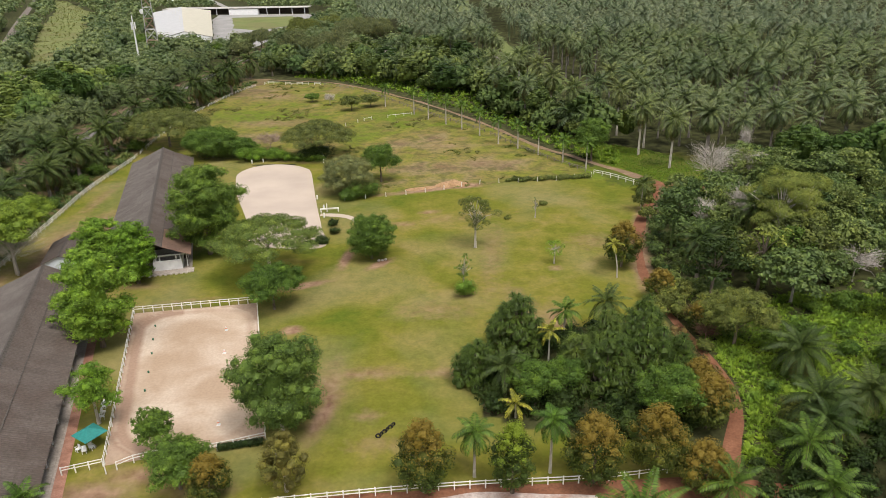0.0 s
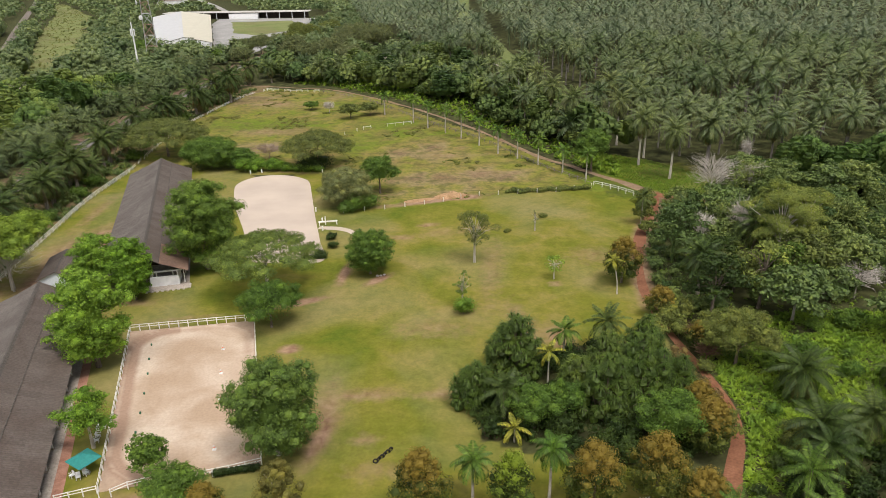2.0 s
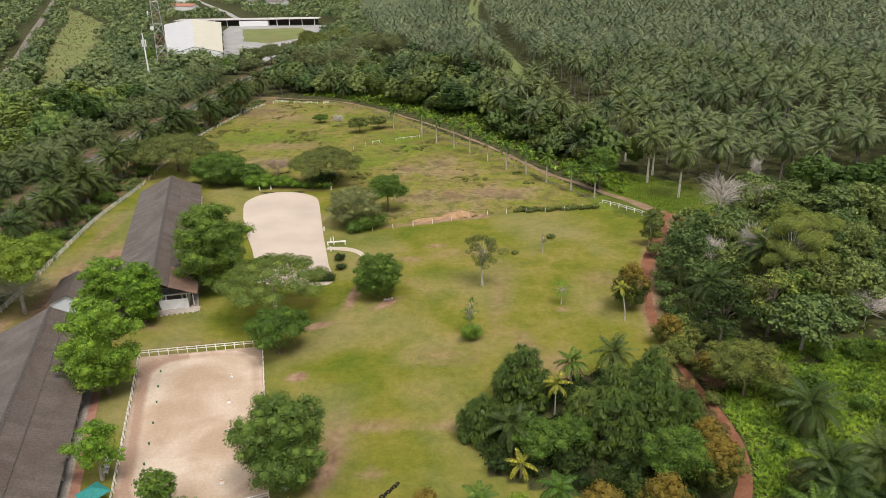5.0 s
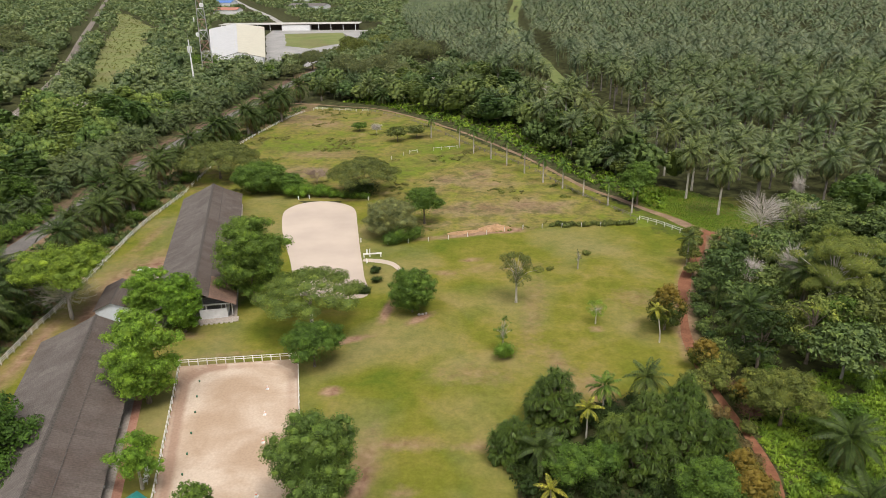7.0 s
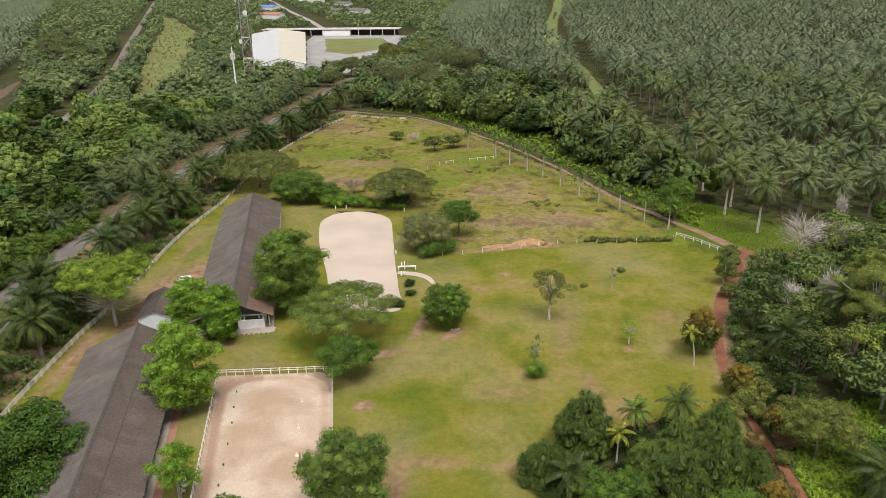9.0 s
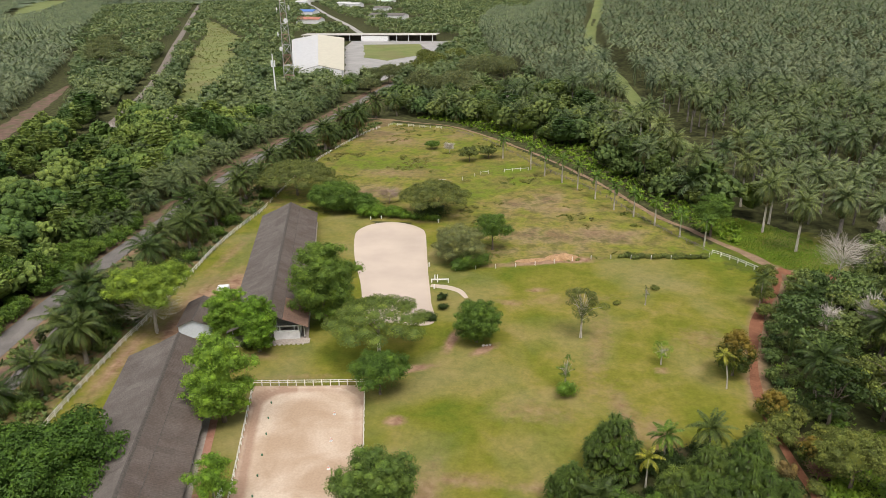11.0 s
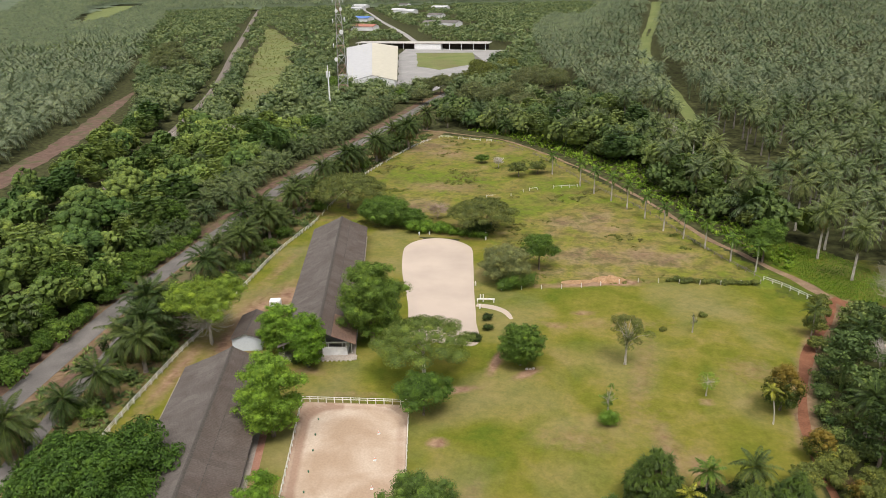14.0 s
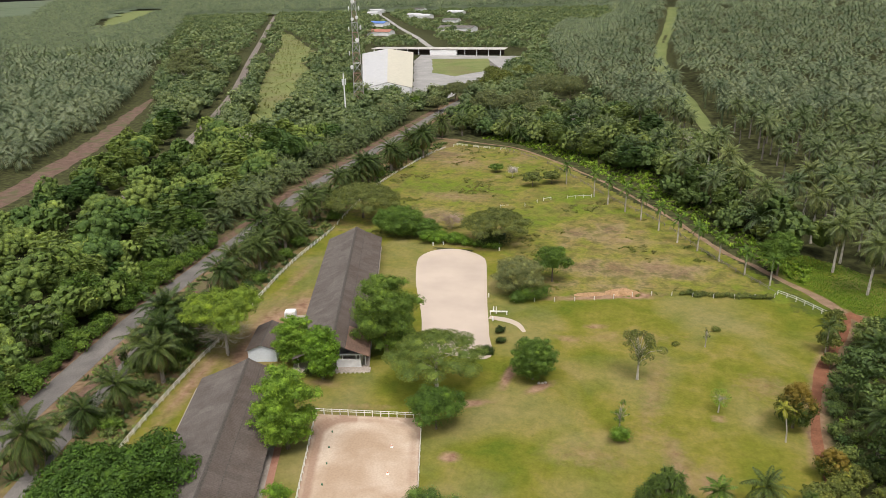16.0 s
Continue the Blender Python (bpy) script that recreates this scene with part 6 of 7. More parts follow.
wood_mats = [LEAF_DEEP, LEAF_RAIN, LEAF_DARK, LEAF_MID, LEAF_OLIVE, LEAF_THIN, LEAF_MID, LEAF_BROADEST]
wood_names = ["rounded broadleaf tree in the wood", "olive-green broadleaf tree in the wood", "dark layered tree in the wood", "bright green young tree in the wood", "upright grey-green tree in the wood", "thin grey-green tree in the wood", "dense bright green bush in the wood", "large-leaved green tree in the wood"]
wood_things = [plant("tree", n, "tree", p, (BARK, m), pose(0, 0, 0), "woodland trees") for n, p, m in zip(wood_names, wood, wood_mats)]
wood_used = set()


def put_wood(rows, r, pick=None):
    for x, y in rows:
        k = int(r.integers(0, 8)) if pick is None else pick[int(r.integers(0, len(pick)))]
        m = scaled(x, y, r.uniform(0.7, 1.3), r.uniform(0, 360), float(rise_of(x, y)))
        if k in wood_used:
            copy_thing(wood_things[k], m)
        else:
            wood_things[k].matrix_basis = m
            wood_used.add(k)


def clear_of(p, spots, gap):
    keep = np.ones(len(p), bool)
    for x, y in spots:
        keep &= np.hypot(p[:, 0] - x, p[:, 1] - y) > gap
    return p[keep]


KEEP_OFF = near_rows + wood_rows + front_palms + path_palms + [(x + 2, y - 3) for x, y in path_palms] + [(42.4, 92.6), (57.2, 106), (63.4, 127), (59.8, 147.5), (64.2, 166), (72, 114), (49, 126), (76, 120), (72, 99), (88, 157), (52.5, 137), (71, 133), (70, 144)]
in_east = clear_of(rows_of(FOREST_EAST, 6.4, wrng, 1.4), KEEP_OFF, 4.5)
in_east = in_east[~inside(in_east[:, 0], in_east[:, 1], FERNS) & (off_line(in_east[:, 0], in_east[:, 1], EAST_PATH) > 4.0) & (np.hypot(in_east[:, 0], in_east[:, 1]) < 290) & (in_east[:, 1] > 72)]
east_far = in_east[np.hypot(in_east[:, 0], in_east[:, 1]) > 200]
put_wood(in_east[np.hypot(in_east[:, 0], in_east[:, 1]) <= 136], wrng, (0, 1, 2, 4, 5, 6, 7, 7, 3, 2))
east_mid = in_east[(np.hypot(in_east[:, 0], in_east[:, 1]) > 136) & (np.hypot(in_east[:, 0], in_east[:, 1]) <= 200)]
def shrubs_in(poly, spacing, label, mat, heights, seed, gap=2.2, joined_up=False):
    r = np.random.default_rng(seed)
    if joined_up:
        rows = clear_of(rows_of(poly, spacing, r, spacing * 0.22), KEEP_OFF, gap)
        rows = rows[off_line(rows[:, 0], rows[:, 1], EAST_PATH) > 2.0]
        return scatter_mesh("undergrowth", label, [join(*tree_parts("bush", h, h * 1.5, np.random.default_rng(seed + i), 0.34, 0.4)) for i, h in enumerate(heights)], stuff_rows(rows, len(heights), r, (0.75, 1.3)), mat, "undergrowth")
    made = [tree_parts("bush", h, h * 1.5, np.random.default_rng(seed + i), 0.36, 0.4) for i, h in enumerate(heights)]
    first = [None] * len(made)
    for x, y in clear_of(rows_of(poly, spacing, r, spacing * 0.22), KEEP_OFF, gap):
        if off_line(np.array(x), np.array(y), EAST_PATH) < 2.0:
            continue
        k = int(r.integers(0, len(made)))
        m = scaled(x, y, r.uniform(0.75, 1.3), r.uniform(0, 360), float(rise_of(x, y)))
        if first[k] is None:
            first[k] = plant("shrub", label, "shrub", made[k], (BARK, mat), m, label)
        else:
            copy_thing(first[k], m)


shrubs_in(ISLAND, 3.6, "dense dark green shrub filling the planted island", LEAF_DARK, (2.2, 3.0, 3.8), 5, 1.0)
shrubs_in([(31, 57), (72, 57), (76, 80), (60, 73), (50, 71), (42, 72.5), (39, 70), (34, 66)], 3.0, "dark green shrub under the palms", LEAF_DARK, (1.2, 1.8, 2.4), 12, 1.5)
shrubs_in([(37.5, 105), (38, 112), (38.5, 122), (41, 134), (45.5, 147), (52, 160), (58, 168), (64, 160), (54, 146), (48, 130), (46, 108)], 3.2, "dense green undergrowth crowding the red path", LEAF_WOOD, (1.6, 2.2, 2.8), 15, 1.5, True)
shrubs_in([(60, 74), (80, 80), (95, 100), (110, 140), (95, 180), (80, 176), (66, 162), (56, 146), (50, 128), (50, 110), (84, 110)], 5.4, "mixed green undergrowth in the wood", LEAF_WOOD, (1.8, 2.6, 3.2), 21, 2.5, True)
shrubs_in([(-89, 72), (-84, 72), (-88, 100), (-91.5, 120), (-96, 160), (-97, 200), (-105, 200), (-104, 160), (-99, 120), (-94, 100)], 4.6, "dark weedy undergrowth below the white fence", LEAF_WOOD, (1.4, 2.0, 2.6), 27, 2.0, True)
shrubs_in(FERNS, 9.0, "leafy green shrub among the ferns", LEAF_MID, (1.8, 2.6, 3.4), 6)
in_thicket = rows_of(THICKET, 8.2, wrng, 1.8)
YARD_LINE = [(-62, 486), (-52, 462), (-41, 432)]
structure("pale_yard", ribbon(YARD_LINE, [7, 15, 9], 0.1, 3.0, 0.5), PALE_SOIL, "pale bare soil among the trees", "bare ground")
in_thicket = in_thicket[(off_line(in_thicket[:, 0], in_thicket[:, 1], YARD_LINE) > 11) & (off_line(in_thicket[:, 0], in_thicket[:, 1], EAST_PATH) > 10) & (off_line(in_thicket[:, 0], in_thicket[:, 1], RIDE_LINE) > 10)]
WEST_NEAR = 200
road_x = lambda y: np.interp(y, [p[1] for p in ROAD], [p[0] for p in ROAD])
edge_x = lambda y: np.interp(y, [p[1] for p in PLANT_EDGE], [p[0] for p in PLANT_EDGE])
in_west = rows_of([(-640, 56), (-90, 56), (-90, 640), (-640, 640)], 8.4, wrng, 2.0)
ix, iy = in_west[:, 0], in_west[:, 1]
verge_gap = np.interp(iy, [150, 200, 380, 420], [8.0, 19, 19, 8])
HALL_YARD = [(-206, 478), (-150, 455), (-120, 468), (-112, 600), (-112, 760), (-130, 800), (-310, 800)]
in_west = in_west[(ix < road_x(iy) - verge_gap) & (ix > edge_x(iy) + np.interp(iy, [300, 400, 450], [32, 24, 4])) & ~inside(ix, iy, MEADOW_WEST) & ~inside(ix, iy, HALL_YARD) & (off_line(ix, iy, TRACK) > np.where(iy > 280, 8.5, 4.2))]
dist = np.hypot(in_west[:, 0], in_west[:, 1])
west_mid = in_west[dist < WEST_NEAR]
wd = np.hypot(west_mid[:, 0], west_mid[:, 1])
put_wood(west_mid[wd < 132], wrng, (0, 1, 3, 3, 4, 6, 3, 7))


def canopy_proto(h, w, seed, knobs=30, sprays=430, leaf=0.42, skirt=-0.35, top=1.0):
    """A woodland crown seen from afar: a heap of uneven leaf clumps with loose sprays round them and dark hollows between."""
    r = np.random.default_rng(seed)
    out = [core_of((0, 0, h * 0.5), np.array((w * 0.34, w * 0.34, h * 0.36)), r)]
    per = sprays // knobs
    for i in range(knobs):
        z = 1 - (1 - skirt) * (i + 0.5) / knobs
        a = i * 2.39996 + r.uniform(-0.5, 0.5)
        ring = math.sqrt(1 - z * z) * r.uniform(0.72, 1.1)
        rad = w * r.uniform(0.085, 0.155)
        c = np.array((math.cos(a) * ring * w * 0.4, math.sin(a) * ring * w * 0.4, h * 0.52 + z * (h * 0.48 - rad) * r.uniform(0.8, 1.05) * top))
        out.append(core_of(c, np.array((rad, rad, rad * 0.8)), r))
        d = r.normal(0, 1, (per, 3)) + (0, 0, 0.4)
        d /= np.linalg.norm(d, axis=1, keepdims=True)
        out.append(leaves(c + d * rad * r.uniform(0.85, 1.3, (per, 1)), d, leaf, r, 0.6))
    return join(*out)


canopy = [canopy_proto(*row) for row in ((9, 9, 61), (7, 8, 62), (11, 9.5, 63, 34, 480), (6, 6.5, 64, 24, 340), (10, 7, 65, 28, 400, 0.42, -0.6), (8, 10, 66, 34, 480, 0.42, -0.2), (12, 9, 67, 34, 560, 0.5, -0.1, 0.8), (5, 7, 68, 26, 340))]
for y in range(58, 190, 9):
    if y < 180:
        for k in range(2):
            put_wood([(float(road_x(y)) - 5.4 + wrng.uniform(-0.5, 0.5), y + 4.5 * k + wrng.uniform(-1, 1))], wrng, (3, 6, 6))
    for x in (-8.0, -13.5):
        put_wood([(float(road_x(y)) + x + wrng.uniform(-1, 1), y + wrng.uniform(-2, 2))], wrng, (0, 3, 3, 6))
thicket_near = in_thicket[in_thicket[:, 1] < 400]
mid_woods = west_mid[wd >= 132]
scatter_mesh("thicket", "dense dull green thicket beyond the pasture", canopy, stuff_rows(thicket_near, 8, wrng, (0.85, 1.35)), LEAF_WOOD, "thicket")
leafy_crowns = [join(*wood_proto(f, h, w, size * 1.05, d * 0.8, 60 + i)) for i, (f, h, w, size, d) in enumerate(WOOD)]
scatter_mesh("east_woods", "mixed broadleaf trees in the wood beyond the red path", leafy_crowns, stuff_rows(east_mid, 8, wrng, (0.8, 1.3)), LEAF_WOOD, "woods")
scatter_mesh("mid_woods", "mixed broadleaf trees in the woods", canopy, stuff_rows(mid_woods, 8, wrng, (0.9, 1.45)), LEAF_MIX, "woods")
# everything wild between the railway, the road and the hall
TREE_BELT = [(-640, 640), (-112, 640), (-108, 402), (-60, 424), (-18, 402), (4, 378), (20, 322), (26, 328), (6, 348), (-8, 372), (-20, 420), (-40, 470), (-70, 620), (-110, 900), (-60, 1240), (60, 3000), (-2600, 2900), (-1500, 2200), (-900, 1300)]
thin_far = [join(*wood_proto("far", h, w, 1.0, d * 0.9, 90 + i)) for i, (h, w, d) in enumerate(((9, 9.5, 0.22), (6, 8, 0.22), (9.5, 7.5, 0.22), (7.5, 9, 0.2), (11, 10, 0.22)))]
belt = rows_of(TREE_BELT, 8.5, wrng, 2.0)
VILLAGE_ROAD = [(-150, 720), (-230, 820), (-310, 1000), (-420, 1240), (-560, 1560), (-760, 2000)]
HOUSES = ((-600, 1640, 30, 20, "white"), (-440, 1240, 34, 20, "blue"), (-358, 1030, 40, 16, "rust"), (-470, 1545, 30, 20, "white"), (-432, 1500, 34, 20, "white"), (-250, 1110, 60, 22, "grey"), (-400, 1660, 40, 20, "white"), (-640, 1780, 40, 20, "white"), (-545, 1830, 40, 20, "grey"), (-330, 1330, 30, 18, "grey"))
open_ground = np.min([off_line(belt[:, 0], belt[:, 1], [(x, y), (x * 0.94, y * 0.94)]) for x, y, *_ in HOUSES], axis=0)
belt = belt[(open_ground > 30) & (off_line(belt[:, 0], belt[:, 1], YARD_LINE) > 13) & (off_line(belt[:, 0], belt[:, 1], VILLAGE_ROAD) > 16) & ~inside(belt[:, 0], belt[:, 1], HALL_YARD) & (off_line(belt[:, 0], belt[:, 1], ROAD) > 7) & (off_line(belt[:, 0], belt[:, 1], TRACK) > 10) & (np.hypot(belt[:, 0], belt[:, 1]) < 1900) & ~inside(belt[:, 0], belt[:, 1], MEADOW_WEST)]
bd = np.hypot(belt[:, 0], belt[:, 1])
keep = (bd < 700) | (wrng.random(len(belt)) < 0.26)
belt, bd = belt[keep], bd[keep]
far_trees = np.concatenate([in_west[dist >= WEST_NEAR], in_thicket[in_thicket[:, 1] >= 400], east_far])
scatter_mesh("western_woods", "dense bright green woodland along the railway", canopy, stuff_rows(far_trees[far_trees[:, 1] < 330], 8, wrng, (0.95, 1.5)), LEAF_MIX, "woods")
scatter_mesh("far_woods", "dense mixed green woodland", thin_far, stuff_rows(far_trees[far_trees[:, 1] >= 330], 5, wrng, (0.7, 1.5)), LEAF_HAZED, "woods")
scatter_mesh("hall_woods", "broadleaf trees round the white hall", thin_far, stuff_rows(belt[bd < 700], 5, wrng, (0.7, 1.35)), LEAF_HAZED, "woods")
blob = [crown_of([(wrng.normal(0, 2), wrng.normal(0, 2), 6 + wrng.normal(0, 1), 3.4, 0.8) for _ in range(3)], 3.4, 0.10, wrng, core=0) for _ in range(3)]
scatter_mesh("distant_woods", "distant mixed woodland", blob, stuff_rows(belt[bd >= 700], 3, wrng), LEAF_HAZED, "woods")
verge = rows_of([(-127, 170), (-131, 262), (-127, 400), (-147, 400), (-152, 262), (-142, 170)], 7.4, wrng, 1.0)
VERGE = [join(*palm_parts(h, 28, 6.2, 10, 1.2, 0.2, orng, 0.3, 1.35, -0.4, 1.6, 0, 0.55, 5, bends=5)[:2]) for h in (4.6, 5.8, 3.6)]
scatter_mesh("verge_palms", "row of oil palms along the road verge", VERGE, stuff_rows(verge, 3, wrng), FROND_GREEN, "oil palms")
mixed = in_west[(in_west[:, 1] > 60) & (wrng.random(len(in_west)) < 0.05)]
scatter_mesh("woodland_palms", "oil palms standing among the western woods", VERGE, stuff_rows(mixed, 3, wrng), FROND_GREEN, "oil palms", 1.5)
thicket_palms = rows_of(THICKET, 15.0, wrng, 4.0)
thicket_palms = thicket_palms[(off_line(thicket_palms[:, 0], thicket_palms[:, 1], EAST_PATH) > 12) & (off_line(thicket_palms[:, 0], thicket_palms[:, 1], RIDE_LINE) > 9)]
scatter_mesh("thicket_palms", "oil palms standing in the thicket beyond the pasture", OIL_LOW, stuff_rows(thicket_palms, 3, wrng, (0.95, 1.3)), FROND_GREEN, "oil palms", 0.5)

# ---- ferns, scrub and pasture tufts ----


def rosette(n, length, wide, r, rise=(0.1, 1.1)):
    az, up = r.uniform(0, 6.283, n), r.uniform(*rise, n)
    d = np.stack([np.cos(az) * np.cos(up), np.sin(az) * np.cos(up), np.sin(up)], 1)
    s = np.stack([-np.sin(az), np.cos(az), np.zeros(n)], 1) * wide
    L = length * r.uniform(0.7, 1.2, (n, 1))
    m = d * L * 0.5
    v = np.stack([np.zeros((n, 3)), m + s, d * L - (0, 0, 0.2 * length * np.mean(rise)), m - s], 1).reshape(-1, 3)
    return v, np.arange(4 * n).reshape(-1, 4)


FERN_TUFT = [rosette(14, 0.6, 0.09, wrng), rosette(12, 0.8, 0.1, wrng), rosette(14, 0.5, 0.085, wrng)]
spots = rows_of(FERNS, 0.54, wrng, 0.25)
spots = spots[off_line(spots[:, 0], spots[:, 1], EAST_PATH) > 1.3]
spots = spots[np.array([noise.noise((x * 0.22, y * 0.22, 2.0)) + 0.4 * noise.noise((x * 0.7, y * 0.7, 5.0)) for x, y in spots]) > -0.5]
extra = rows_of(FOREST_EAST, 2.6, wrng, 1.0)
extra = extra[(off_line(extra[:, 0], extra[:, 1], EAST_PATH) > 1.7) & (np.hypot(extra[:, 0], extra[:, 1]) < 215)]
strip = rows_of([(46, 190), (30, 214), (18, 238), (0, 268), (-29, 308), (-55, 340), (-75, 352), (-60, 372), (-30, 372), (-6, 340), (14, 290), (30, 240), (44, 214), (52, 200)], 2.3, wrng, 0.9)
strip = strip[off_line(strip[:, 0], strip[:, 1], EAST_PATH) > 2.2]
fence_x = lambda y: np.interp(y, [p[1] for p in WEST_FENCE], [p[0] for p in WEST_FENCE])
bank = rows_of([(-122, 56), (-74, 56), (-84, 90), (-97, 240), (-90, 340), (-118, 340), (-126, 250)], 1.5, wrng, 0.6)
bank = bank[(bank[:, 0] > road_x(bank[:, 1]) + 4.2) & (bank[:, 0] < fence_x(bank[:, 1]) - 0.8) & (off_line(bank[:, 0], bank[:, 1], LANE) > 2.2)]
bank = bank[np.array([noise.noise((x * 0.16, y * 0.16, 6.0)) for x, y in bank]) > -0.12]
scatter_mesh("bank_weeds", "rank green weeds on the road bank", [turned(p, 0, 1.9) for p in FERN_TUFT], stuff_rows(bank, 3, wrng, (0.6, 1.3)), LEAF_WOOD, "weeds")
lush = rows_of(CLEARING, 0.55, wrng, 0.25)
lush = lush[off_line(lush[:, 0], lush[:, 1], EAST_PATH) > 2.0]
scatter_mesh("clearing_grass", "lush green grass under the edge of the palms", [turned(p, 0, 0.6) for p in FERN_TUFT], [(x, y, s, k, 0.25 * t) for x, y, s, k, t in stuff_rows(lush, 3, wrng, (0.5, 1.2))], FERN, "grass")
field_tufts = rows_of(MEADOW_WEST, 3.2, wrng, 1.2)
scatter_mesh("meadow_grass", "rank grass and weeds on the meadow by the railway", [turned(p, 0, 2.6) for p in FERN_TUFT], [(x, y, s, k, 0.45 * t) for x, y, s, k, t in stuff_rows(field_tufts[wrng.random(len(field_tufts)) < 0.35], 3, wrng, (0.3, 0.9))], TUFT, "grass")
MOUND = [crown_of([(wrng.normal(0, 0.6), wrng.normal(0, 0.6), 0.2, wrng.uniform(0.5, 0.9), 0.4) for _ in range(3)], 0.26, 0.3, wrng, core=0.8, under=0.0) for _ in range(4)]
weeds = rows_of(PASTURE, 1.9, wrng, 0.9)
weeds = weeds[(np.array([noise.noise((x * 0.06, y * 0.06, 4.0)) + 0.7 * noise.noise((x * 0.22, y * 0.22, 7.0)) for x, y in weeds]) > 0.42) & (off_line(weeds[:, 0], weeds[:, 1], DITCH_RAIL) > 1.2)]
scatter_mesh("pasture_weeds", "low green and straw-coloured weeds in the rough pasture", MOUND, [(x, y, s, k, min(1, max(0, 0.35 + 0.9 * noise.noise((x * 0.07, y * 0.07, 1.0)) + 0.3 * (t - 0.5)))) for x, y, s, k, t in stuff_rows(weeds, 4, wrng, (0.3, 1.0))], TUFT, "weeds", -0.08)
scatter_mesh("fern_bank", "bright green ferns along the trail", [turned(p, 0, 2.4) for p in FERN_TUFT], stuff_rows(strip, 3, wrng), FERN, "ferns")
scatter_mesh("ferns", "bright green ferns and creepers", FERN_TUFT, [(x, y, s * (0.9 + 0.9 * max(0, noise.noise((x * 0.3, y * 0.3, 8.0)))), k, 0.5 + 0.9 * noise.noise((x * 0.15, y * 0.15, 3.0))) for x, y, s, k, t in stuff_rows(np.concatenate([spots, extra]), 3, wrng)], FERN, "ferns")

place_trees([(-188, 452, 11, 13), (-177, 446, 10, 12), (-166, 440, 9, 11), (-155, 436, 10, 12), (-146, 428, 9, 11), (-194, 466, 11, 12), (-138, 436, 8, 10)], "dome", "broadleaf tree in front of the white hall", (BARK, LEAF_MID), size=0.7, density=0.5)

place_trees([(-352, 500, 17, 19), (-372, 522, 18, 20), (-345, 525, 15, 17), (-395, 560, 18, 21), (-372, 556, 17, 18), (-418, 598, 18, 22), (-400, 590, 17, 18), (-440, 640, 18, 22)], "high", "tall grey-green tree in the grove by the railway", (PALE_BARK, LEAF_DULL), size=0.9, density=0.34)

for form, label, mat, rows in (("dome", "large spreading green tree by the road bend", LEAF_DULL, [(-81.5, 393.5, 19, 19), (-117.9, 466, 13, 16), (-110, 482, 12, 15), (-126, 455, 12, 14)]), ("dome", "large rounded tree beyond the pasture", LEAF_DULL, [(-63.9, 418, 16, 18), (-58.9, 470.6, 18, 22), (-40, 452, 16, 20), (-50, 462, 17, 19), (-72, 408, 15, 15), (-50, 385, 14, 17), (-119.5, 425, 10, 13), (-132.8, 392, 9, 12), (-145, 400, 9, 14)]), ("dome", "dull olive tree in the yard of the hall", LEAF_OLIVE, [(-104, 505, 13, 15), (-98, 530, 14, 16), (-86, 560, 14, 16), (-112, 560, 13, 15)])):
    place_trees(rows, form, label, (BARK, mat), size=0.7, density=0.55)

# ---- white hall, shed and village ----


def gabled(name, label, category, x, y, turn, width, length, wall_h, ridge_h, mats, wall_mat, over=0.6):
    """A plain gabled building: wall box with gables, two roof slopes."""
    ob = thing(name, label, category, pose(x, y, 0, 0, 0, turn))
    w = width / 2
    bm = bmesh.new()
    out = [(-w, 0), (w, 0), (w, wall_h), (0, ridge_h), (-w, wall_h)]
    a = [bm.verts.new((p, 0, q)) for p, q in out]
    b = [bm.verts.new((p, length, q)) for p, q in out]
    bm.faces.new(a), bm.faces.new(b[::-1])
    for i in range(5):
        bm.faces.new((a[i], a[(i + 1) % 5], b[(i + 1) % 5], b[i]))
    bmesh.ops.recalc_face_normals(bm, faces=bm.faces)
    me = bpy.data.meshes.new("wall")
    bm.to_mesh(me)
    bm.free()
    me.materials.append(wall_mat)
    part("wall", me, None, ob)
    run, rise = w + over, (ridge_h - wall_h) * (w + over) / w
    for s, mat in zip((-1, 1), mats):
        part("roof_slope", box(0, 0, 0, math.hypot(run, rise), length + 2 * over, 0.12), mat, ob, at=pose(s * run / 2, length / 2, ridge_h - rise / 2 + 0.14, 0, s * math.degrees(math.atan2(rise, run)), 0))
    return ob


hall = thing("white_hall", "large white hall with a white and cream sheet roof", "hall", pose(-165, 462, 0, 0, 0, 19.3))


def prism(low, high):
    """A solid between two outlines with the same number of corners."""
    n = len(low)
    v = np.array(list(low) + list(high), float)
    f = [(k, (k + 1) % n, n + (k + 1) % n, n + k) for k in range(n)]
    return v, np.array(f + ([(0, 3, 2, 1), (4, 5, 6, 7)] if n == 4 else []))


# the hall widens towards its far end
near_half, far_half, hall_long = 16.0, 25.0, 248.0
for side, mat, label in ((-1, WHITE_SHEET, "white sheet roof slope"), (1, CREAM_SHEET, "cream sheet roof slope")):
    rim = [(0, -1, 12.6), (side * (near_half + 1), -1, 8.4), (side * (far_half + 1), hall_long + 1, 8.4), (0, hall_long + 1, 12.6)]
    part("roof_slope", prism([(x, y, z - 0.15) for x, y, z in rim], rim), mat, hall, label)
    part("side_wall", prism([(side * near_half, 0, 0), (side * far_half, hall_long, 0), (side * (far_half - 0.4), hall_long, 0), (side * (near_half - 0.4), 0, 0)], [(side * near_half, 0, 8.3), (side * far_half, hall_long, 8.3), (side * (far_half - 0.4), hall_long, 8.3), (side * (near_half - 0.4), 0, 8.3)]), WHITE_WALL, hall)
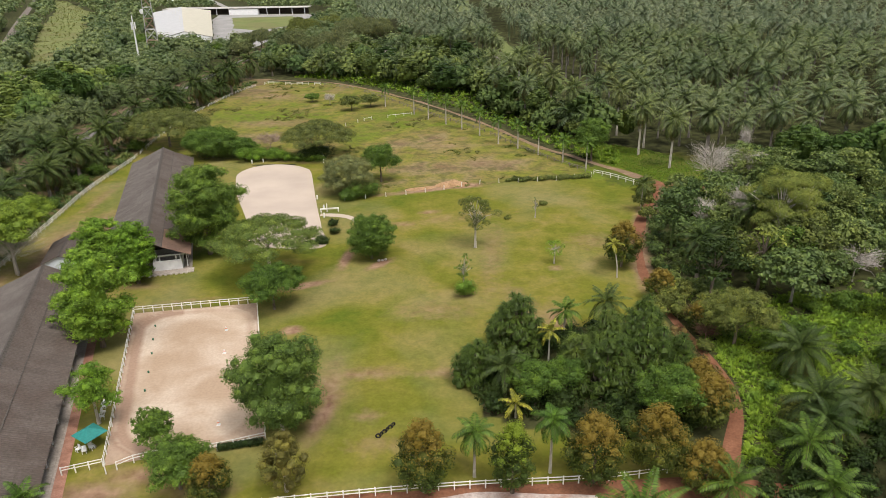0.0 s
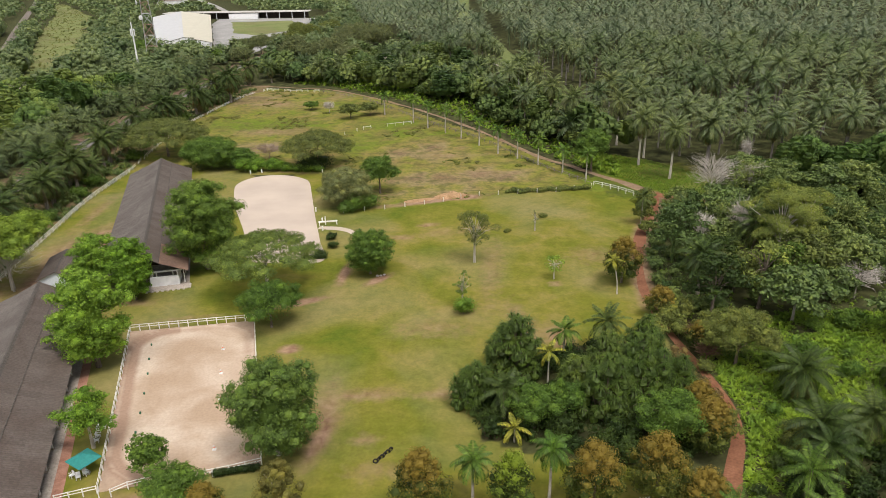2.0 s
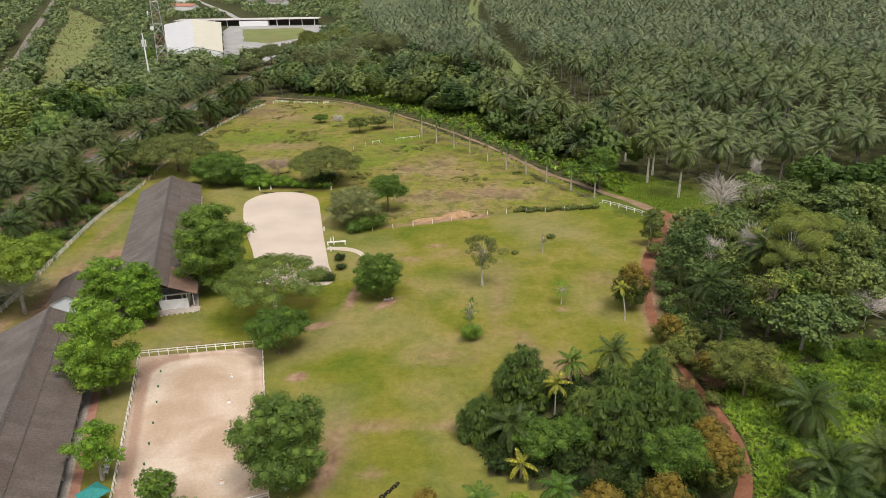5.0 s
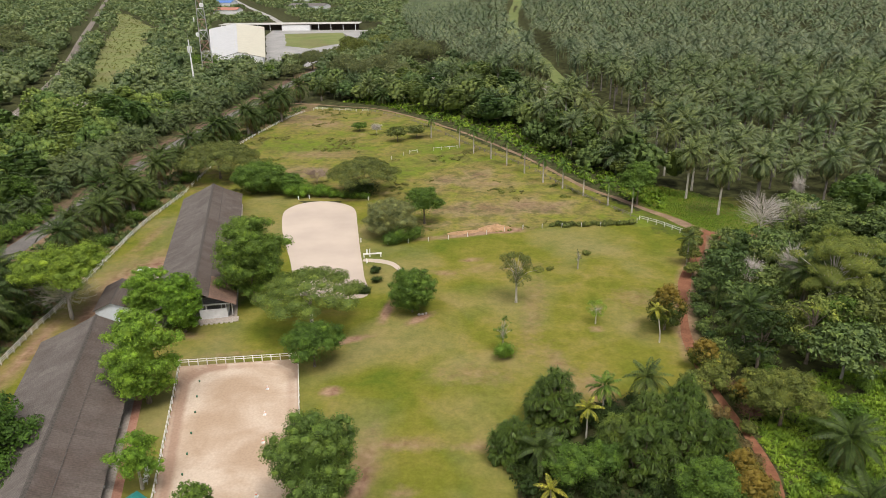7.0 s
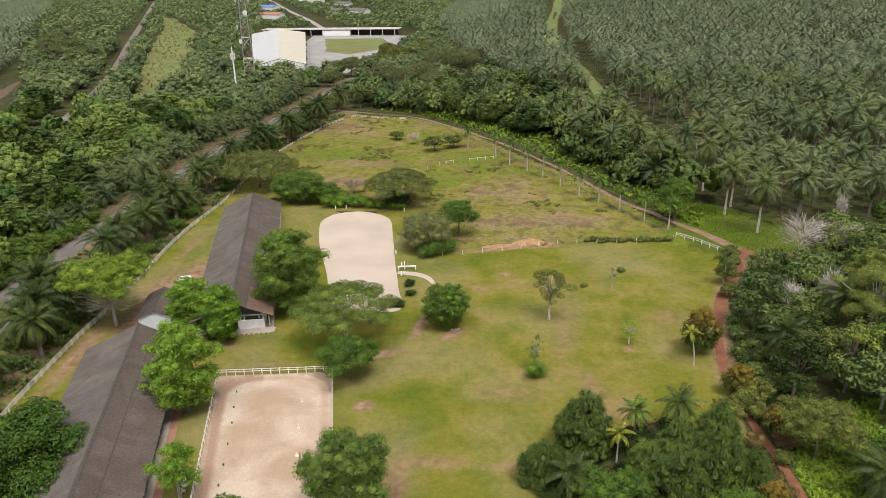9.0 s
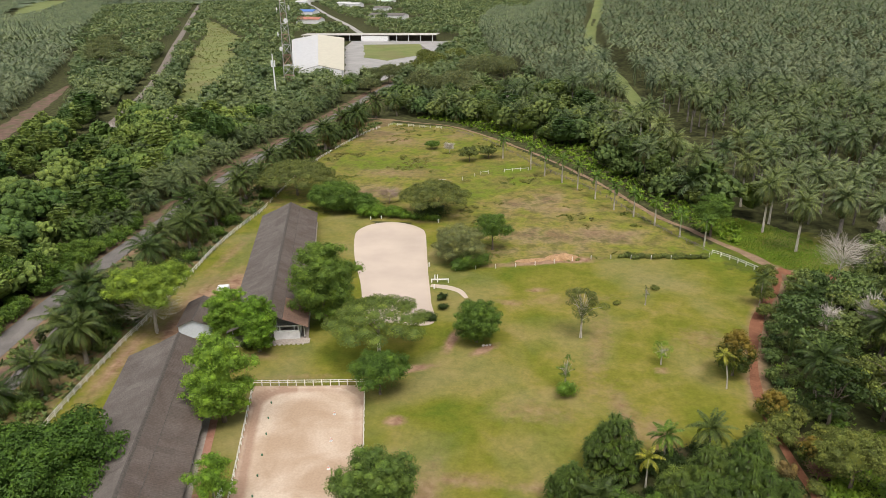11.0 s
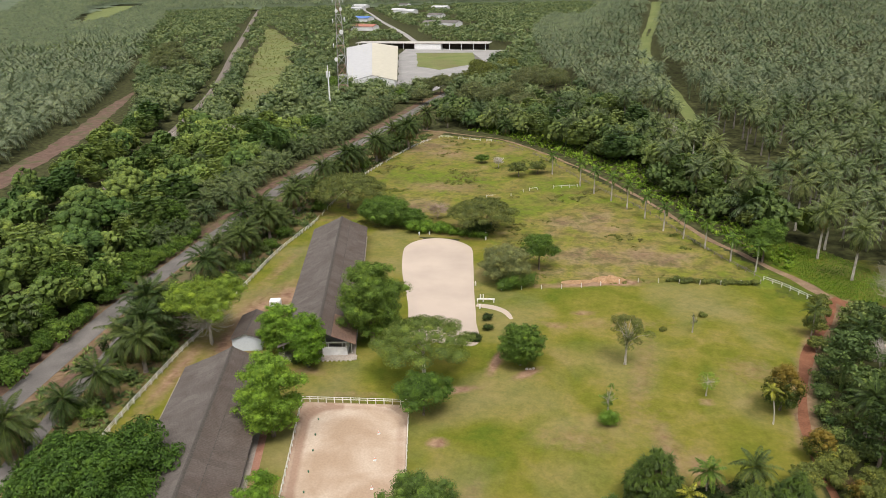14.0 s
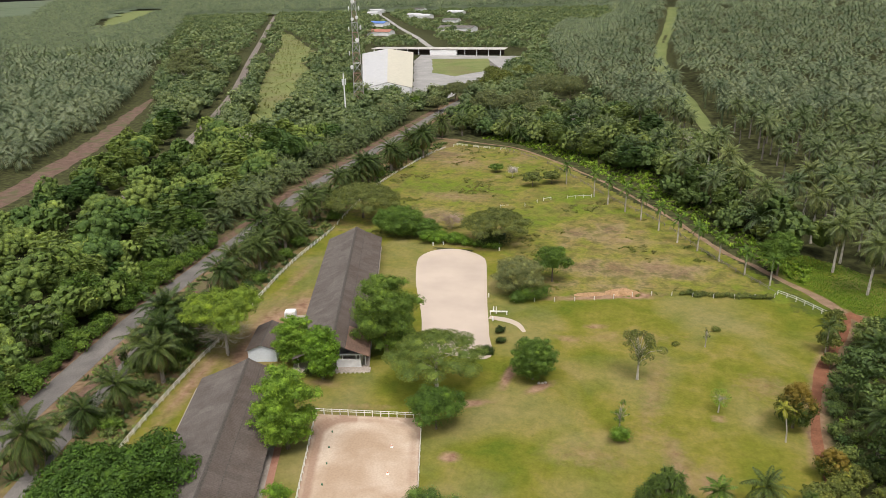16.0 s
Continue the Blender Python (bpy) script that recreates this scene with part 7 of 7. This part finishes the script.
for y, half, name in ((-0.85, near_half, "front_gable"), (hall_long - 0.2, far_half, "back_gable")):
    for k in (-1, 1):
        part(name, prism([(0, y, 0), (k * (half - 0.5), y, 0), (k * (half - 0.5), y + 0.4, 0), (0, y + 0.4, 0)], [(0, y, 12.2), (k * (half - 0.5), y, 8.3), (k * (half - 0.5), y + 0.4, 8.3), (0, y + 0.4, 12.2)]), WHITE_WALL, hall)
for k in range(1, 9):
    q = k / 9
    part("roof_seam", prism([(-(near_half + 1) * q - 0.06, -1, 12.62 - 4.2 * q), (-(near_half + 1) * q + 0.06, -1, 12.62 - 4.2 * q), (-(far_half + 1) * q + 0.06, hall_long, 12.62 - 4.2 * q), (-(far_half + 1) * q - 0.06, hall_long, 12.62 - 4.2 * q)], [(-(near_half + 1) * q - 0.06, -1, 12.74 - 4.2 * q), (-(near_half + 1) * q + 0.06, -1, 12.74 - 4.2 * q), (-(far_half + 1) * q + 0.06, hall_long, 12.74 - 4.2 * q), (-(far_half + 1) * q - 0.06, hall_long, 12.74 - 4.2 * q)]), CREAM_SHEET, hall)
shed = thing("long_shed", "long low shed with a pale roof and dark open front", "shed", pose(-214, 770, 0, 0, 0, 0))
part("roof", box(0, 0, 6.4, 150, 22, 0.5, 0.2), plain("pale_shed_roof", (0.46, 0.44, 0.40), 0.7, 0.3, 0.12, 0.2), shed)
# Dark wall colour stands in for the shade under the open front.
part("back_wall", box(0, 2, 3.1, 146, 0.4, 6.2), DARK_BOARD, shed)
part("office_wall", box(8, -8, 2.6, 30, 6, 5.2), WHITE_WALL, shed, "white office block")
for i in range(12):
    part("shed_post", box(-72 + i * 13, -9.5, 3.1, 0.6, 0.6, 6.2), WHITE_WALL, shed)
structure("hall_yard", slab(wavy([(-232, 764), (-222.5, 706), (-149, 466.5), (-128, 462), (-122, 540), (-116, 610), (-120, 700), (-116, 756)], 2.0, 12), 0.05), GREY_YARD, "pale concrete yard beside the hall", "yard")
structure("yard_lawn", slab(wavy([(-208, 722), (-176, 612), (-150, 590), (-128, 640), (-150, 730)], 2.0, 12), 0.12), MEADOW, "green lawn in the yard of the hall", "grass")

for x, y, w, d, kind in HOUSES:
    roof = {"white": WHITE_SHEET, "blue": BLUE_ROOF, "rust": RUST_ROOF, "grey": ASPHALT}[kind]
    gabled("village_house", {"white": "white house with a pale roof", "blue": "house with a blue sheet roof", "rust": "house with a rusty red roof", "grey": "house with a grey roof"}[kind], "house", x, y, 75, d, w, 6, 9, (roof, roof), WHITE_WALL)
structure("village_road", ribbon(VILLAGE_ROAD, 7, 0.1, 10, 0.1), GREY_YARD, "pale road into the village", "road")


def lattice_tower(name, label, x, y, h, foot, head, paint, legs=4, dishes=()):
    ob = thing(name, label, "radio tower", pose(x, y, 0, 0, 0, 20))
    step = 6.0
    k = int(h / step)
    half = lambda z: foot / 2 + (head - foot) / 2 * min(1, z / (h * 0.8))
    corner = [(math.cos(i * 2 * math.pi / legs + 0.78), math.sin(i * 2 * math.pi / legs + 0.78)) for i in range(legs)]
    for cx, cy in corner:
        part("leg", tube([(cx * half(z), cy * half(z), z) for z in np.linspace(0, h, 9)], [0.16] * 9, 5), paint[0], ob)
    for j in range(k):
        z0, z1 = j * step, (j + 1) * step
        for i in range(legs):
            (ax, ay), (bx, by) = corner[i], corner[(i + 1) % legs]
            for p, q, w in (((ax, ay, z0), (bx, by, z1), 0.09), ((bx, by, z0), (ax, ay, z1), 0.09), ((ax, ay, z1), (bx, by, z1), 0.1)):
                part("brace", tube([(p[0] * half(p[2]), p[1] * half(p[2]), p[2]), (q[0] * half(q[2]), q[1] * half(q[2]), q[2])], [w, w], 4), paint[j % 2], ob)
    for z, a, s in dishes:
        q = half(z) + 0.9
        dish = part("dish", tube([(0, 0, 0), (0.25, 0, 0), (0.5, 0, 0), (0.55, 0, 0)], [0.2 * s, s, s, 0.05], 12), WHITE_WALL, ob, "white drum antenna", at=pose(math.cos(a) * q, math.sin(a) * q, z, 0, 0, math.degrees(a)))
        part("mount_arm", tube([(-0.9, 0, 0), (0.05, 0, 0)], [0.07, 0.07], 5), STEEL, dish)
    return ob


DISHES = [(28, 4.0, 1.3), (36, 3.4, 1.3), (44, 5.0, 1.3), (50, 3.2, 1.5), (51, 6.0, 1.5), (56, 4.4, 1.0), (62, 3.3, 1.4), (62, 6.1, 1.4), (57, 5.2, 1.0), (66, 4.6, 1.2)]
lattice_tower("radio_tower", "tall red and white lattice radio tower with white antennas", -168.5, 418, 84, 9.5, 3.2, (STEEL, RED_PAINT), 4, DISHES)
mast = thing("antenna_mast", "slim white antenna mast among the palms", "antenna mast", pose(-165.8, 389, 0))
part("pole", tube([(0, 0, 0), (0, 0, 14), (0, 0, 27.5)], [0.5, 0.42, 0.3], 10), WHITE_WALL, mast)
for a in (0, 2.1, 4.2):
    part("panel_antenna", box(math.cos(a) * 1.0, math.sin(a) * 1.0, 22.5, 0.5, 0.5, 3.6, 0.05), WHITE_WALL, mast)
    part("bracket", tube([(0, 0, 22), (math.cos(a), math.sin(a), 22)], [0.1, 0.1], 5), STEEL, mast)
part("lightning_rod", tube([(0, 0, 27.4), (0, 0, 31)], [0.08, 0.04], 5), STEEL, mast)

# ---- small things ----
parasol = thing("garden_parasol", "teal square parasol on the grass by the arena fence", "parasol", pose(-45.5, 70.4, 0, 0, 0, 58))
part("pole", tube([(0, 0, 0), (0, 0, 2.9)], [0.035, 0.035], 8), STEEL, parasol)
c = [(-1.5, -1.5, 2.15), (1.5, -1.5, 2.15), (1.5, 1.5, 2.15), (-1.5, 1.5, 2.15), (0, 0, 3.0)]
v = np.array(c + [(x * 0.99, y * 0.99, z - 0.04) for x, y, z in c])
me = bpy.data.meshes.new("canopy")
me.from_pydata(v.tolist(), [], [(0, 1, 4), (1, 2, 4), (2, 3, 4), (3, 0, 4), (6, 5, 9), (7, 6, 9), (8, 7, 9), (5, 8, 9), (0, 5, 6, 1), (1, 6, 7, 2), (2, 7, 8, 3), (3, 8, 5, 0)])
me.materials.append(TEAL)
canopy = part("canopy", me, None, parasol, "teal canvas canopy")
for sx, sy in ((-1, -1), (1, -1), (1, 1), (-1, 1)):
    part("rib", tube([(0, 0, 2.93), (sx * 1.45, sy * 1.45, 2.1)], [0.02, 0.02], 5), STEEL, canopy, "thin steel rib")
part("base", tube([(0, 0, 0), (0, 0, 0.1), (0, 0, 0.12)], [0.4, 0.4, 0.05], 12), CONCRETE, parasol)


def garden_chair(x, y, turn):
    ob = thing("garden_chair", "white plastic garden chair on the grass", "chair", pose(x, y, 0, 0, 0, turn), "garden chairs")
    part("seat", box(0, 0, 0.43, 0.5, 0.5, 0.05, 0.01), WHITE_WALL, ob)
    part("backrest", box(0, 0.24, 0.7, 0.5, 0.05, 0.5, 0.01), WHITE_WALL, ob)
    for px, py in ((-0.22, -0.22), (0.22, -0.22), (-0.22, 0.22), (0.22, 0.22)):
        part("leg", box(px, py, 0.21, 0.05, 0.05, 0.42), WHITE_WALL, ob)
    for s in (-0.25, 0.25):
        part("armrest", box(s, 0, 0.65, 0.05, 0.5, 0.04), WHITE_WALL, ob)
    return ob


chair = garden_chair(-46.0, 69.3, 20)
for x, y, a in ((-46.9, 69.6, -30), (-45.4, 70.0, 70), (-47.6, 78.4, 100), (-47.2, 77.2, 95), (-46.9, 76.2, 110)):
    copy_thing(chair, pose(x, y, 0, 0, 0, a))
arm = thing("mounting_block", "white step frame against the arena fence", "mounting block", pose(-47.9, 79.4, 0, 0, 0, 15))
part("step", box(0, 0, 0.3, 0.7, 1.0, 0.6, 0.04), WHITE_WALL, arm)
part("step", box(0.5, 0, 0.15, 0.4, 1.0, 0.3, 0.04), WHITE_WALL, arm)

cone = thing("training_cone", "orange and white training cone on the arena sand", "cone", pose(-37.1, 99.2, 0.03), "training cones")
part("base", box(0, 0, 0.03, 0.46, 0.46, 0.06, 0.01), WHITE_WALL, cone)
part("body", tube([(0, 0, 0.05), (0, 0, 0.3), (0, 0, 0.3), (0, 0, 0.7)], [0.19, 0.14, 0.14, 0.04], 12), WHITE_WALL, cone)
part("band", tube([(0, 0, 0.35), (0, 0, 0.47)], [0.132, 0.103], 12), ORANGE, cone)
for x, y in ((-35.4, 92.2), (-33.6, 85.5), (-31.1, 74.5)):
    copy_thing(cone, pose(x, y, 0.03))
marker = thing("arena_marker", "small dark green marker tub on the arena sand", "marker", pose(-49.2, 100.8, 0.03), "arena markers")
part("tub", tube([(0, 0, 0), (0, 0, 0.3), (0, 0, 0.3), (0, 0, 0.26)], [0.11, 0.15, 0.12, 0.03], 10), GREEN_PLASTIC, marker)
for x, y in ((-47.9, 96.4), (-46.5, 92.2), (-45.0, 87.0), (-43.7, 82.3), (-42.6, 78.0)):
    copy_thing(marker, pose(x, y, 0.03))
tyre = thing("old_tyre", "old black tyre standing half buried in the grass", "tyre", pose(-10.2, 71.5, 0.3), "row of tyres")
ring = [(math.cos(a) * 0.36, 0, math.sin(a) * 0.36) for a in np.linspace(0, 2 * math.pi, 17)]
part("tread", tube([(x * 0.8, y, z * 0.8) for x, y, z in ring], [0.1] * 17, 8), RUBBER, tyre)
for i in range(1, 6):
    copy_thing(tyre, pose(-10.2 + i * 0.34, 71.5 + i * 0.46, 0.2, 0, 0, random.uniform(20, 70)))
bench = thing("jump_stand", "white jump stand with a cross rail by the pale arena", "jump stand", pose(-29.2, 155.3, 0, 0, 0, 10))
part("upright", box(0, 0, 1.0, 0.22, 0.22, 2.0, 0.04), WHITE_PAINT, bench)
part("pole", box(0.6, 0, 0.75, 4.4, 0.25, 0.3, 0.04), WHITE_PAINT, bench)
for x in (-1.4, 2.6):
    part("foot", box(x, 0, 0.35, 0.2, 0.9, 0.7, 0.04), WHITE_PAINT, bench)
for x, y in ((-30.2, 157), (-29.3, 151.5), (-33, 164.5), (-36.5, 197.5), (-37.2, 201.5), (-57.5, 197.8), (-54.5, 199.0)):
    ob = thing("white_post", "short white post beside the pale arena", "post", pose(x, y, 0), "white arena posts")
    part("shaft", box(0, 0, 0.55, 0.3, 0.3, 1.1, 0.05), WHITE_PAINT, ob)
hedge = thing("clipped_hedge", "low clipped dark hedge outside the arena fence", "hedge", pose(-27.0, 70.0, 0, 0, 0, 12))
part("leaves", crown_of([(-2.5 + i * 0.5, 0, 0.55, 0.5, 1.0) for i in range(11)], 0.2, 0.6, wrng, core=0.9, under=-1.2), LEAF_DARK, hedge)
hedge = thing("clipped_hedge", "low clipped dark hedge beside the pale arena", "hedge", pose(-28.5, 135.0, 0, 0, 0, 5))
part("leaves", crown_of([(-2.2 + i * 0.55, 0, 0.6, 0.6, 1.0) for i in range(9)], 0.22, 0.6, wrng, core=0.9, under=-1.2), LEAF_DARK, hedge)
for i, (x, y, s) in enumerate(((-14.6, 126.0, 0.35), (-13.9, 126.2, 0.3), (-13.3, 126.5, 0.32))):
    ob = new("white_stone", mesh_of("white_stone", *core_of((0, 0, s * 0.5), np.array((s, s, s * 0.7)), wrng), STONE))
    ob.matrix_basis = pose(x, y, 0)
    tagged(ob, "pale painted stone under the lawn tree", "stone", "pale stones")


# ---- the plantation's canopy out to the horizon ----
gx, gy = np.meshgrid(np.linspace(-3600, 3600, 121), np.concatenate([np.linspace(900, 2600, 80), np.linspace(2640, 4700, 40)]), indexing="ij")
gz = rise_of(gx, gy) + 3.0 + wrng.uniform(-2.5, 2.0, gx.shape)
m = gx.shape[1]
i, j = np.meshgrid(np.arange(gx.shape[0] - 1), np.arange(m - 1), indexing="ij")
keep = (np.hypot(gx, gy)[:-1, :-1] > 1900) & (off_line(gx, gy, [(-1560, 2080), (-1400, 1800), (-1200, 1510)])[:-1, :-1] > 85)
far_canopy = np.stack([gx + wrng.normal(0, 8, gx.shape), gy + wrng.normal(0, 5, gx.shape), gz], -1).reshape(-1, 3), np.stack([i * m + j, (i + 1) * m + j, (i + 1) * m + j + 1, i * m + j + 1], -1)[keep]
me = mesh_of("far_canopy", *far_canopy, FROND_HAZED)
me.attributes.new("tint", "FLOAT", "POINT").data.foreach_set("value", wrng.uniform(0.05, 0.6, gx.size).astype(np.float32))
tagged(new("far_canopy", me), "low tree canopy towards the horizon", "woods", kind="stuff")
